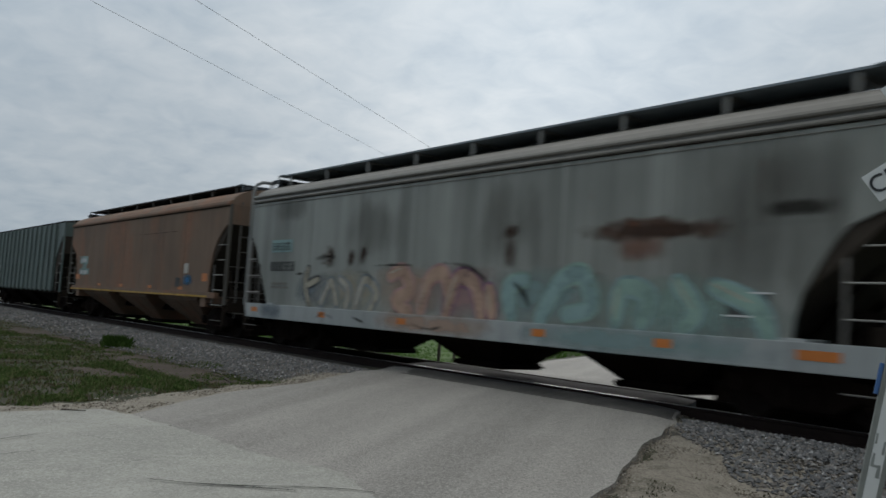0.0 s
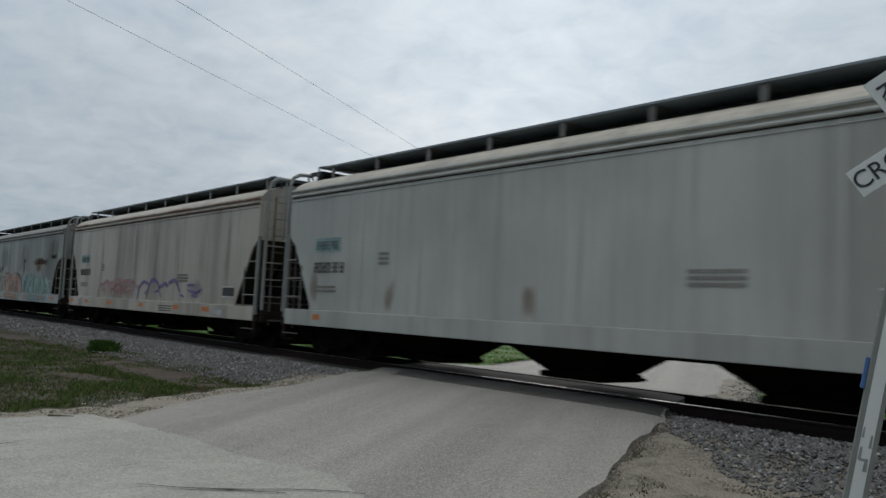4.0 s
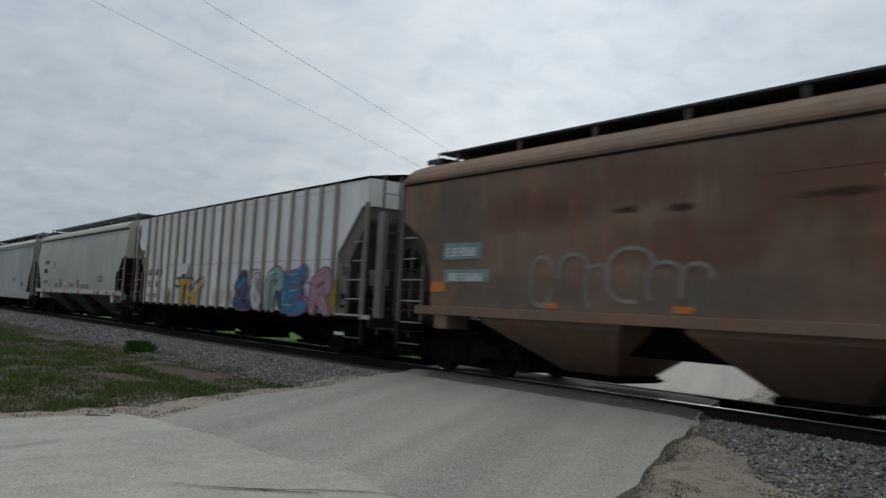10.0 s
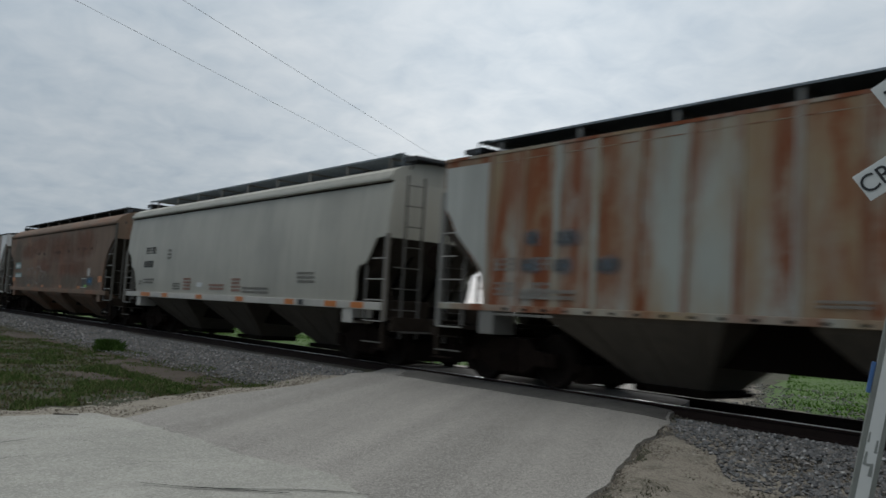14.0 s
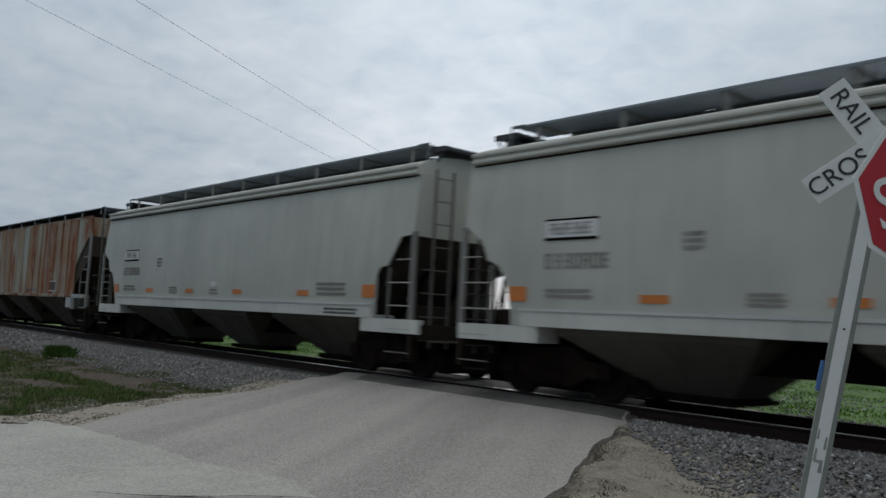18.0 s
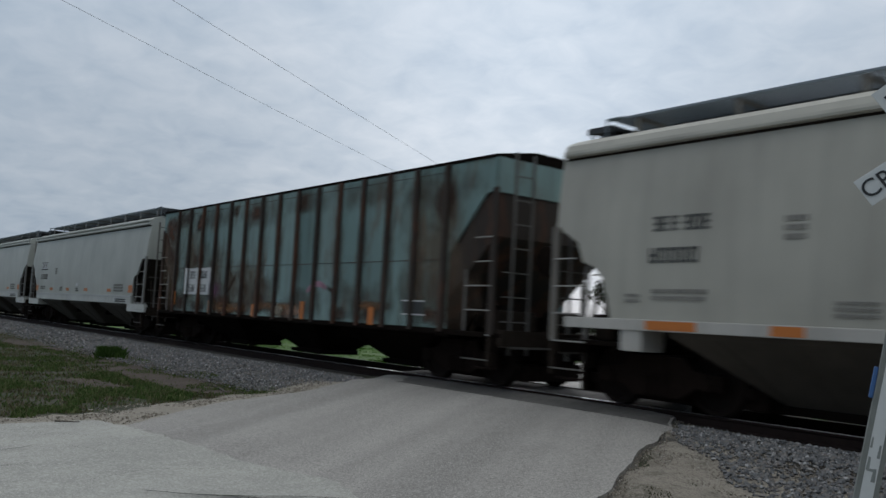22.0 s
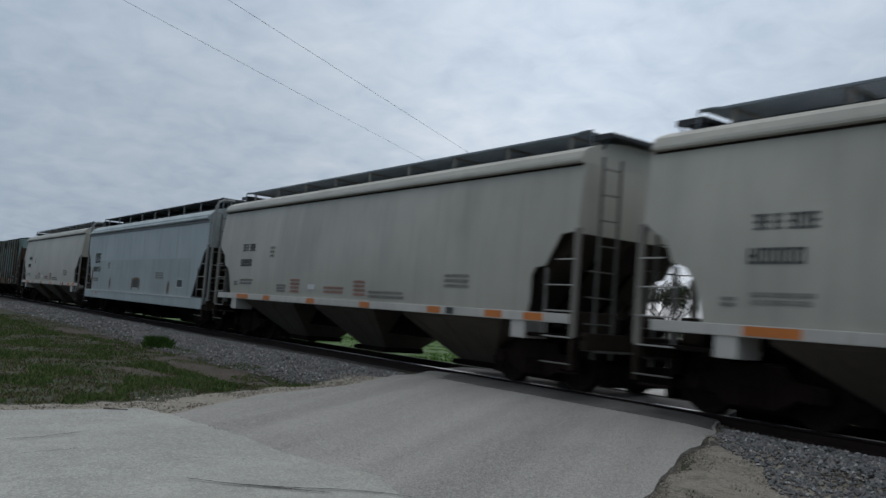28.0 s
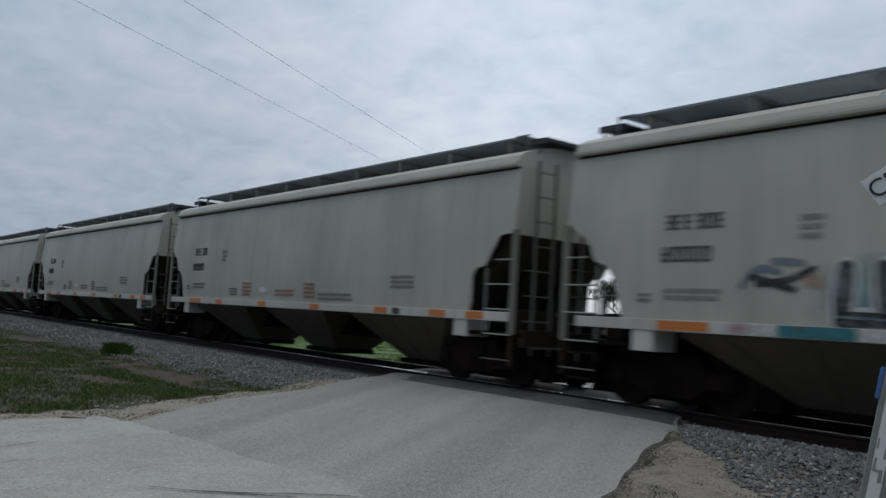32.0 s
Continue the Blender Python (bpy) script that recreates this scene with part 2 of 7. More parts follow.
BROWN = car_paint("oxide_brown_car_paint", (0.20, 0.138, 0.10), grime=(0.07, 0.053, 0.04), streaks=0.6, rust=0.72, rust_color=(0.175, 0.092, 0.058), rust_run=(0.8, 0.35), bands=0.3, rough=0.75)
WHITE = car_paint("dull_white_car_paint", (0.85, 0.84, 0.83), streaks=0.25, rust=0.03, vary=0.10)
RUSTY_RIB = car_paint("rust_stained_post_paint", (0.42, 0.35, 0.30), streaks=0.7, rust=0.36, rust_color=(0.15, 0.085, 0.055), vary=0.22)
RUST_GREY = rust_run_paint("rust_run_grey_paint")
TEAL = car_paint("dull_teal_car_paint", (0.22, 0.35, 0.34), grime=(0.06, 0.05, 0.04), streaks=0.55, rust=0.48, rust_run=(1.6, 0.5), rust_color=(0.10, 0.07, 0.05), vary=0.3, runs_at=0.46, rough=0.7)
TEAL_RIB = car_paint("dark_rusted_post_paint", (0.045, 0.036, 0.031), streaks=0.6, rust=0.66, rust_color=(0.075, 0.035, 0.022), rust_run=(1.6, 0.5), rough=0.9)
GREEN = car_paint("dark_green_car_paint", (0.11, 0.145, 0.135), streaks=0.6, rust=0.15)
# Near-black bases include the shade under the cars, beyond soot and grease.
NEAR_BLACK = plain("soot_and_shade_steel", (0.010, 0.0075, 0.006), 0.95, shine=0.04)
TRUCK = plain("greasy_shaded_cast_steel", (0.015, 0.010, 0.008), 0.9, 0.0, 0.45, 6, shine=0.06)
# Dark steel that carries the shade at the car ends and under eaves.
END_DARK = plain("shade_dark_end_steel", (0.03, 0.023, 0.018), 0.9, 0, 0.4, 5, shine=0.08)
# Slope sheets get the shade of the deep end recess as colour.
SHADED_SLOPE = car_paint("shaded_slope_sheet_paint", (0.048, 0.038, 0.03), streaks=0.6, rough=0.92)
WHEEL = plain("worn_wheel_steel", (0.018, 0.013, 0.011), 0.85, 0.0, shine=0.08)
GALV = plain("galvanised_grating_steel", (0.19, 0.225, 0.25), 0.6, 0.0, 0.2, 14)
DARK_GRATE = plain("dark_grating_steel", (0.05, 0.052, 0.055), 0.65, 0.3)
ORANGE = plain("orange_reflector_tape", (0.52, 0.16, 0.025), 0.45, 0, 0.15, 20, 0.05)
INK = plain("faded_black_stencil", (0.045, 0.048, 0.048), 0.7, 0, 0.3, 18, 0.05)
PALE_INK = plain("faded_grey_stencil", (0.215, 0.207, 0.188), 0.7, 0, 0.25, 18, 0.05)
RED_INK = plain("faded_red_stencil", (0.33, 0.185, 0.145), 0.7, 0, 0.25, 18, 0.05)
LABEL = plain("white_label_paint", (0.62, 0.63, 0.63), 0.6, 0, 0.1, 12, 0.05)
RAIL_SIDE = plain("rusty_rail_steel", (0.022, 0.014, 0.012), 0.9, 0.0, shine=0.2)
RAIL_DULL = plain("dull_rail_head", (0.11, 0.10, 0.095), 0.6, 0.5, 0.15, 30, 0.05)
# Ladder colour is lowered for the dark car ends, on top of grime.
LADDER = plain("grimy_shaded_ladder_steel", (0.115, 0.108, 0.098), 0.75, 0, 0.3, 7)
HOOP = plain("dull_grey_pipe_paint", (0.24, 0.25, 0.245), 0.7, 0, 0.25, 7)
RUNG = plain("hand_worn_rung_steel", (0.30, 0.29, 0.27), 0.6, 0, 0.3, 7)
RAIL_TOP = plain("polished_rail_head", (0.62, 0.62, 0.63), 0.28, 1.0, 0.08, 30, 0.05)
TIE = plain("creosoted_tie_wood", (0.045, 0.035, 0.028), 0.9, 0, 0.4, 5, 0.8)
EAVE_RUST = car_paint("rust_stained_eave_paint", (0.36, 0.30, 0.24), streaks=0.6, rust=0.7, rust_color=(0.17, 0.085, 0.045), rust_run=(0.8, 0.8))
GRAVEL_PALE = plain("pale_road_gravel", (0.25, 0.225, 0.185), 0.95, 0, 0.35, 40, 1.0)
# Tan made dirtier, and darker for the shade on the corner posts.
TAN_POST = car_paint("dirty_shaded_tan_paint", (0.19, 0.172, 0.148), streaks=0.6, rust=0.15)
GREY_POST = car_paint("dirty_grey_post_paint", (0.20, 0.195, 0.18), streaks=0.6, rust=0.1)
RUST_BLOOM = soft_paint("red_rust_bloom", (0.215, 0.102, 0.07), 0.6, 0.8, 0.7, run=0.5)
DUST = soft_paint("grey_road_dust", (0.18, 0.165, 0.14), 0.5, 0.9, 0.6)
STAIN_RED = soft_paint("red_brown_rust_stain", (0.10, 0.05, 0.032), 0.85, 0.9, 0.9)
STAIN_DARK = soft_paint("dark_brown_rust_stain", (0.055, 0.033, 0.024), 0.85, 0.9, 0.9)
STAIN_PALE = soft_paint("orange_brown_rust_stain", (0.23, 0.125, 0.065), 0.75, 0.9, 0.7)
# Shade below the blue-grey car's overhanging eave, as a paint colour.
GREEN_SHADE = car_paint("shaded_green_grey_paint", (0.085, 0.09, 0.082), streaks=0.5, rust=0.1)
THIN_ORANGE = soft_paint("thin_orange_rust_film", (0.21, 0.125, 0.075), 0.4, 0.9, 0.9, run=0.4)
THIN_BROWN = soft_paint("thin_brown_rust_film", (0.115, 0.078, 0.053), 0.42, 0.9, 1.0, run=0.5)
RUST_FILM = soft_paint("broad_brown_rust_film", (0.17, 0.125, 0.085), 0.6, 0.9, 1.0, run=0.5)
SEAM_FILM = soft_paint("faint_brown_seam_film", (0.085, 0.072, 0.056), 0.18, 0.9, 0.9, run=0.3)
SOOTY_ROOF = car_paint("sooty_grey_roof_paint", (0.205, 0.195, 0.175), streaks=0.5, rust=0.2)
GREY_SILL = car_paint("pale_grey_sill_paint", (0.53, 0.535, 0.50), streaks=0.3)
SLOPE_DIRT = car_paint("dirty_slope_sheet_paint", (0.125, 0.112, 0.096), streaks=0.5, rust=0.3)
RUST_RED = plain("dark_red_rust", (0.085, 0.04, 0.03), 0.9, 0, 0.45, 6, 0.3)
STAIN_SOOT = soft_paint("black_soot_stain", (0.03, 0.028, 0.024), 0.75, 0.9, 0.8)
THIN_SOOT = soft_paint("thin_sooty_film", (0.075, 0.066, 0.054), 0.3, 0.9, 0.9, run=0.3)
THIN_RUST = soft_paint("thin_rust_film", (0.075, 0.042, 0.03), 0.62, 0.9, 1.0, run=0.5)


# ---- mesh tools ----
def mesh_ob(name, bm, material, smooth=False):
    data = bpy.data.meshes.new(name)
    bm.normal_update()
    bm.to_mesh(data)
    bm.free()
    for m in (material if isinstance(material, (list, tuple)) else [material]):
        data.materials.append(m)
    if smooth:
        data.shade_smooth()
    return new(name, data)


def part(name, bm, material, parent, label="", smooth=False):
    """One mesh object under a thing or under a part."""
    ob = mesh_ob(name, bm, material, smooth)
    ob.parent = parent
    if label:
        ob["label"] = label
    return ob


def thing(name, label, category, group="", kind=""):
    return tagged(new(name), label, category, group, kind)


def box(bm, x0, x1, y0, y1, z0, z1, bevel=0.0):
    vs = [bm.verts.new((x, y, z)) for z in (z0, z1) for y in (y0, y1) for x in (x0, x1)]
    fs = [bm.faces.new([vs[k] for k in q]) for q in ((0, 2, 3, 1), (4, 5, 7, 6), (0, 1, 5, 4), (2, 6, 7, 3), (0, 4, 6, 2), (1, 3, 7, 5))]
    if bevel:
        bmesh.ops.bevel(bm, geom=list({e for f in fs for e in f.edges}), offset=bevel, segments=2, affect="EDGES", profile=0.6)
    return bm


def boxed(x0, x1, y0, y1, z0, z1, bevel=0.0):
    return box(bmesh.new(), x0, x1, y0, y1, z0, z1, bevel)


def prism_y(bm, outline, y0, y1):
    """A closed outline in x and z, drawn out from y0 to y1."""
    a = [bm.verts.new((x, y0, z)) for x, z in outline]
    b = [bm.verts.new((x, y1, z)) for x, z in outline]
    n = len(a)
    bm.faces.new(a)
    bm.faces.new(b[::-1])
    for k in range(n):
        bm.faces.new((a[k], b[k], b[(k + 1) % n], a[(k + 1) % n]))
    bmesh.ops.recalc_face_normals(bm, faces=bm.faces)
    return bm


def prism_x(bm, outline, x0, x1):
    """A closed outline in y and z, drawn out from x0 to x1."""
    a = [bm.verts.new((x0, y, z)) for y, z in outline]
    b = [bm.verts.new((x1, y, z)) for y, z in outline]
    n = len(a)
    bm.faces.new(a)
    bm.faces.new(b[::-1])
    for k in range(n):
        bm.faces.new((a[k], b[k], b[(k + 1) % n], a[(k + 1) % n]))
    bmesh.ops.recalc_face_normals(bm, faces=bm.faces)
    return bm


def tube(bm, a, b, r0, r1=None, sides=8):
    a, b = Vector(a), Vector(b)
    r1 = r0 if r1 is None else r1
    q = (b - a).to_track_quat("Z", "Y")
    rings = []
    for p, r in ((a, r0), (b, r1)):
        rings.append([bm.verts.new(p + q @ Vector((r * math.cos(2 * math.pi * k / sides), r * math.sin(2 * math.pi * k / sides), 0))) for k in range(sides)])
    for k in range(sides):
        bm.faces.new((rings[0][k], rings[0][(k + 1) % sides], rings[1][(k + 1) % sides], rings[1][k]))
    bm.faces.new(rings[0][::-1])
    bm.faces.new(rings[1])
    return bm


def lathe_y(bm, profile, sides=24):
    """A wheel shape: radius and y along the axle."""
    rings = []
    for r, y in profile:
        rings.append([bm.verts.new((r * math.cos(2 * math.pi * k / sides), y, r * math.sin(2 * math.pi * k / sides))) for k in range(sides)])
    for a, b in zip(rings, rings[1:]):
        for k in range(sides):
            bm.faces.new((a[k], a[(k + 1) % sides], b[(k + 1) % sides], b[k]))
    bm.faces.new(rings[0][::-1])
    bm.faces.new(rings[-1])
    return bm


def soup(name, verts, faces, material, smooth=False):
    data = bpy.data.meshes.new(name)
    data.from_pydata([tuple(v) for v in verts], [], faces)
    data.materials.append(material)
    data.update()
    if smooth:
        data.shade_smooth()
    return new(name, data)


# ---- freight cars ----
# A car's own space: x along the track, y across (the near side is negative), z up from the rail top.
HALF = 1.60
WHEEL_R = 0.457
spinning = []                   # wheelsets, which roll along the rails


def build_wheelset(parent, x):
    bm = bmesh.new()
    for s in (-1, 1):
        lathe_y(bm, [(0.10, s * 0.62), (0.16, s * 0.64), (0.40, s * 0.69), (0.485, s * 0.69), (0.485, s * 0.715), (0.457, s * 0.73), (0.45, s * 0.83),
                     (0.39, s * 0.83), (0.37, s * 0.78), (0.17, s * 0.75), (0.14, s * 0.84), (0.05, s * 0.85)][::s], 28)
        for k in range(4):
            a = math.pi * k / 2 + 0.4
            box(bm, 0.26 * math.cos(a) - 0.03, 0.26 * math.cos(a) + 0.03, min(s * 0.76, s * 0.775), max(s * 0.76, s * 0.775), 0.26 * math.sin(a) - 0.03, 0.26 * math.sin(a) + 0.03)
    tube(bm, (0, -0.98, 0), (0, 0.98, 0), 0.08, sides=12)
    ob = part("wheelset", bm, WHEEL, parent, "dark steel axle with two worn wheels")
    ob.matrix_parent_inverse = Matrix.Translation((x, 0, WHEEL_R))
    spinning.append(ob)
    return ob


def build_truck(root, x):
    bm = bmesh.new()
    for s in (-1, 1):
        y0, y1 = sorted((s * 0.93, s * 1.07))
        prism_y(bm, [(-1.12, 0.36), (-1.12, 0.58), (-0.66, 0.62), (-0.48, 0.80), (0.48, 0.80), (0.66, 0.62), (1.12, 0.58), (1.12, 0.36), (0.72, 0.38), (0.40, 0.20), (-0.40, 0.20), (-0.72, 0.38)], y0, y1)
        for k in (-0.16, 0.0, 0.16):
            tube(bm, (k, s * 1.08, 0.24), (k, s * 1.08, 0.52), 0.065, sides=10)
        for k in (-0.89, 0.89):
            tube(bm, (k, s * 1.06, 0.46), (k, s * 1.13, 0.46), 0.11, sides=12)
    box(bm, -0.2, 0.2, -1.1, 1.1, 0.5, 0.82, 0.03)
    for k in (-1.42, -0.36, 0.36, 1.42):
        box(bm, k - 0.05, k + 0.05, -0.82, 0.82, 0.30, 0.44)
    box(bm, -0.75, 0.75, -0.10, 0.10, 0.34, 0.44)
    # low boxes added to keep bright ground from showing between the wheels
    box(bm, -0.62, 0.62, -0.66, 0.66, 0.10, 0.40, 0.03)
    for k in (-1.42, 1.42):
        box(bm, k - 0.16, k + 0.16, -0.7, 0.7, 0.13, 0.42, 0.03)
    truck = part("truck", bm, TRUCK, root, "greasy cast steel truck frame with coil springs, darkened for shade")
    truck.location = (x, 0, 0)
    for k in (-0.89, 0.89):
        build_wheelset(truck, k)
    return truck


def build_ladder(root, q, half, s, z1, material):
    """Rungs from the corner post to a thin inner rail, down to a stirrup below the sill."""
    y = s * (HALF - 0.005)
    bm = bmesh.new()
    a, b = sorted((q * (half - 1.47), q * (half - 1.53)))
    box(bm, a, b, y - 0.015, y + 0.015, 0.98, min(z1, 2.12))
    ladder = part("side_ladder", bm, material, root)
    z = 0.5
    while z < z1:
        reach = 1.5 if z < 2.14 else 1.26
        bm = tube(bmesh.new(), (q * (half - 0.8), y - s * 0.02 + s * 0.035, z), (q * (half - reach), y + s * 0.015, z), 0.014, sides=6)
        # rungs below the sill take the darker colour for the shade there
        part("rung", bm, RUNG if z > 0.9 else LADDER, ladder)
        z += 0.44
    return ladder


def build_end_ladder(root, x, y, z0, z1, material):
    bm = bmesh.new()
    for s in (-1, 1):
        box(bm, x - 0.02, x + 0.02, y + s * 0.22 - 0.02, y + s * 0.22 + 0.02, z0, z1)
    z = z0 + 0.15
    while z < z1:
        tube(bm, (x, y - (0.22 if z > 2.5 else 0.45), z), (x, y + 0.22, z), 0.013, sides=6)
        z += 0.44
    return part("end_ladder", bm, material, root)


def cut_outline(half, top, bottom, cut, cut_l):
    """The side of a car: long top, ends cut in below. cut: (distance from the coupling plane, height) from the top down."""
    left = [(-half + e, z) for e, z in cut_l]
    right = [(half - e, z) for e, z in cut][::-1]
    e0 = cut[0][0]
    return [(-half + e0, top)] + left + [(-half + cut_l[-1][0], bottom), (half - cut[-1][0], bottom)] + right + [(half - e0, top)]


def side_inset(z):
    """How far the rounded side of a curved car lies in from its widest line at the height z."""
    return 0.13 * max(0.0, (z - 2.0) / 1.86) ** 2 + 0.05 * max(0.0, (2.0 - z) / 0.9) ** 2


def curved_side(half, top, low, cut, cut_l, s):
    """A side sheet that is rounded from sill to eave, with the same outline as cut_outline."""
    def end(z, cut):
        if z >= cut[0][1]:
            return cut[0][0]
        for (a, p), (b, q) in zip(cut, cut[1:]):
            if z >= q:
                return a + (b - a) * (p - z) / (p - q)
        return cut[-1][0]

    levels = sorted({top, low} | {z for e, z in cut + cut_l if low < z < top} | {low + (top - low) * k / 18 for k in range(19)})
    bm = bmesh.new()
    outer, inner = [], []
    for z in levels:
        ends, y = (-half + end(z, cut_l), half - end(z, cut)), HALF - side_inset(z)
        outer.append([bm.verts.new((x, s * y, z)) for x in ends])
        inner.append([bm.verts.new((x, s * (y - 0.045), z)) for x in ends])
    for k in range(len(levels) - 1):
        a, b, c, d = outer[k], outer[k + 1], inner[k], inner[k + 1]
        for quad in ((a[0], a[1], b[1], b[0]), (c[1], c[0], d[0], d[1]), (a[0], b[0], d[0], c[0]), (a[1], c[1], d[1], b[1])):
            bm.faces.new(quad)
    for a, c in ((outer[0], inner[0]), (outer[-1], inner[-1])):
        bm.faces.new((a[0], a[1], c[1], c[0]))
    bmesh.ops.recalc_face_normals(bm, faces=bm.faces)
    return bm


CURVED = set()                  # names of the cars with rounded sides


CUTS = {
    "step": [(0.86, 2.74), (1.22, 2.70), (1.48, 2.28), (1.56, 2.16), (1.80, 2.12), (1.90, 1.98), (1.92, 1.5), (1.98, 1.34)],
    "step_short": [(0.60, 2.80), (0.74, 2.70), (1.04, 2.52), (1.18, 2.20), (1.42, 2.12), (1.58, 1.94), (1.68, 1.66), (1.74, 1.34)],
    "slant": [(0.82, 2.86), (1.12, 2.62), (1.98, 1.16)],
    "soot_arch": [(0.82, 2.74), (1.12, 2.66), (1.46, 2.52), (1.67, 2.29), (1.84, 2.03), (2.05, 1.66), (2.15, 1.31), (2.17, 1.12)],
    "arch": [(0.62, 3.32), (0.85, 3.28), (1.10, 3.12), (1.34, 2.92), (1.54, 2.70), (1.68, 2.45), (1.78, 2.15), (1.83, 1.8), (1.84, 1.25)],
    "arch_left": [(0.62, 3.1), (0.85, 3.0), (1.08, 2.86), (1.30, 2.76), (1.50, 2.62), (1.64, 2.35), (1.75, 1.98), (1.81, 1.62), (1.83, 1.25)],
    "curl": [(0.80, 3.2), (1.0, 3.0), (1.19, 2.69), (1.6, 2.33), (1.94, 2.0), (2.05, 1.5)],
    "rust_right": [(0.80, 3.45), (1.05, 3.36), (1.70, 2.85), (2.29, 2.24), (2.30, 1.5)],
    "post_left": [(0.64, 3.42), (1.07, 3.14), (1.37, 2.81), (1.85, 2.62), (1.95, 2.09), (1.97, 1.42)],
    "post": [(0.80, 3.55), (1.05, 3.50), (2.05, 2.42), (2.05, 1.6)],
}


def build_car(spec):
    """One covered hopper car with all its parts, standing at the world's origin."""
    half = spec["length"] / 2
    body_m, sill_m, bay_m = spec["body"], spec["sill"], spec["bay"]
    top, low = spec.get("top", 3.86), spec["low"]
    cut = CUTS[spec["cut"]]
    cut_l = CUTS[spec.get("cut_left", spec["cut"])]
    root = thing(spec.get("name", "hopper_car"), spec["label"], "freight car", "cars of the freight train")

    # hold with sloped end sheets, and the outer side sheets with their end openings
    e0, zc = cut[0]
    el = cut_l[0][0]
    x_l, x_r = -half + el, half - e0
    reach = spec.get("reach", 2.75)
    zh = spec.get("hold_z", zc)
    inner = [(x_l, top), (x_l, zh), (-half + reach, low), (half - reach, low), (x_r, zh), (x_r, top)]
    curved = spec.get("curved")
    tuck = 0.30 if curved else 0.05
    if curved:
        CURVED.add(root.name)
    # The hold's dark paint stands in for the shade of the end openings.
    part("hold", prism_y(bmesh.new(), inner, -HALF + tuck, HALF - tuck), spec.get("slope", SHADED_SLOPE), root, "hold with sloped end sheets, darkened for the shade inside")
    for s in (-1, 1):
        y0, y1 = sorted((s * (HALF - 0.045), s * HALF))
        part("side_sheet", curved_side(half, top, low, cut, cut_l, s) if curved else prism_y(bmesh.new(), cut_outline(half, top, low, cut, cut_l), y0, y1), body_m, root)
        x0, x1 = (x_r + 0.004, x_r + 0.03) if s > 0 else (x_l - 0.03, x_l - 0.004)
        if curved:
            zs = [zc - 0.03 + (top - zc + 0.03) * k / 8 for k in range(9)]
            ring = [(-HALF + side_inset(z), z) for z in zs] + [(HALF - side_inset(z), z) for z in zs[::-1]]
            part("end_sheet", prism_x(bmesh.new(), ring, x0, x1), body_m, root)
        else:
            part("end_sheet", boxed(x0, x1, -HALF + tuck, HALF - tuck, zc - 0.03, top), body_m, root)
    if spec.get("ribs"):
        n = spec["ribs"]
        pitch = (2 * half - 4.28) / (n - 1)
        for k in range(n - 1):
            x = -half + 2.14 + pitch * k
            part("side_panel", boxed(x + 0.05, x + pitch - 0.05, -HALF - 0.008, -HALF + 0.002, low, top - 0.016), body_m, root)
    if "low_band" in spec:
        z = spec["low_band"]
        for s in (-1, 1):
            y0, y1 = sorted((s * HALF, s * (HALF + 0.006)))
            part("lower_panel", boxed(-half + 2.3, half - 2.3, y0, y1, low + 0.02, z), spec["band_paint"], root, "darker lower side panel")
    # faint weld seams between the side sheets
    if not spec.get("ribs") and not curved:
        for s in (-1, 1):
            for k in range(1, 7):
                x = -half + 2.0 + (2 * half - 4.0) * k / 7
                y0, y1 = sorted((s * (HALF - 0.01), s * (HALF + 0.005)))
                part("side_seam", boxed(x - 0.03, x + 0.03, y0, y1, low + 0.05, top - 0.04), body_m, root)

    # end braces under the overhang, in the dark behind the ladders
    for s in (-1, 1):
        bm = bmesh.new()
        xe = s * (half - 0.75)
        for y in (-0.55, 0.55):
            tube(bm, (s * (half - 0.95), y, cut[0][1] + 0.1), (s * (half - 2.6), y, 1.0), 0.06, sides=6)
        box(bm, min(xe, xe - s * 2.4), max(xe, xe - s * 2.4), -0.30, 0.30, 0.78, 1.06)
        part("end_brace", bm, NEAR_BLACK, root, "dark steel braces under the sloped end")

    # roof, eaves and hatches
    rise = spec.get("rise", 0.50)
    edge = HALF - (0.08 if curved else 0.01)
    near = [(edge, top), (edge, top + 0.09), (1.47, top + 0.50 * rise), (1.36, top + 0.66 * rise), (1.20, top + 0.82 * rise), (0.95, top + rise), (0.45, top + rise + 0.06)]
    roof = [(-y, z) for y, z in near] + [(y, z) for y, z in near[::-1]]
    if not spec.get("flat_roof"):
        bm = prism_x(bmesh.new(), roof, x_l + 0.02, x_r - 0.02)
        part("roof", bm, spec.get("roof", body_m), root)
        for s in (-1, 1):
            for z0, z1, out in spec.get("eaves", [(top - 0.02, top + 0.11, 0.05)]):
                bm = bmesh.new()
                face = edge + 0.01
                ring = [(s * (face - 0.02), z0), (s * (face + out * 0.8), z0 + 0.01), (s * (face + out), (z0 + z1) / 2), (s * (face + out * 0.6), z1), (s * (face - 0.02), z1 + 0.01)]
                prism_x(bm, ring, x_l + 0.04, x_r - 0.04)
                part("eave_rail", bm, spec.get("eave_paint", body_m), root)
            # dark strip along the side that draws the eave's shadow line
            y = HALF - (side_inset(top) if curved else 0.0)
            z0 = spec.get("eave_shade_z", top)
            y0, y1 = sorted((s * (y - 0.02), s * (y + 0.012)))
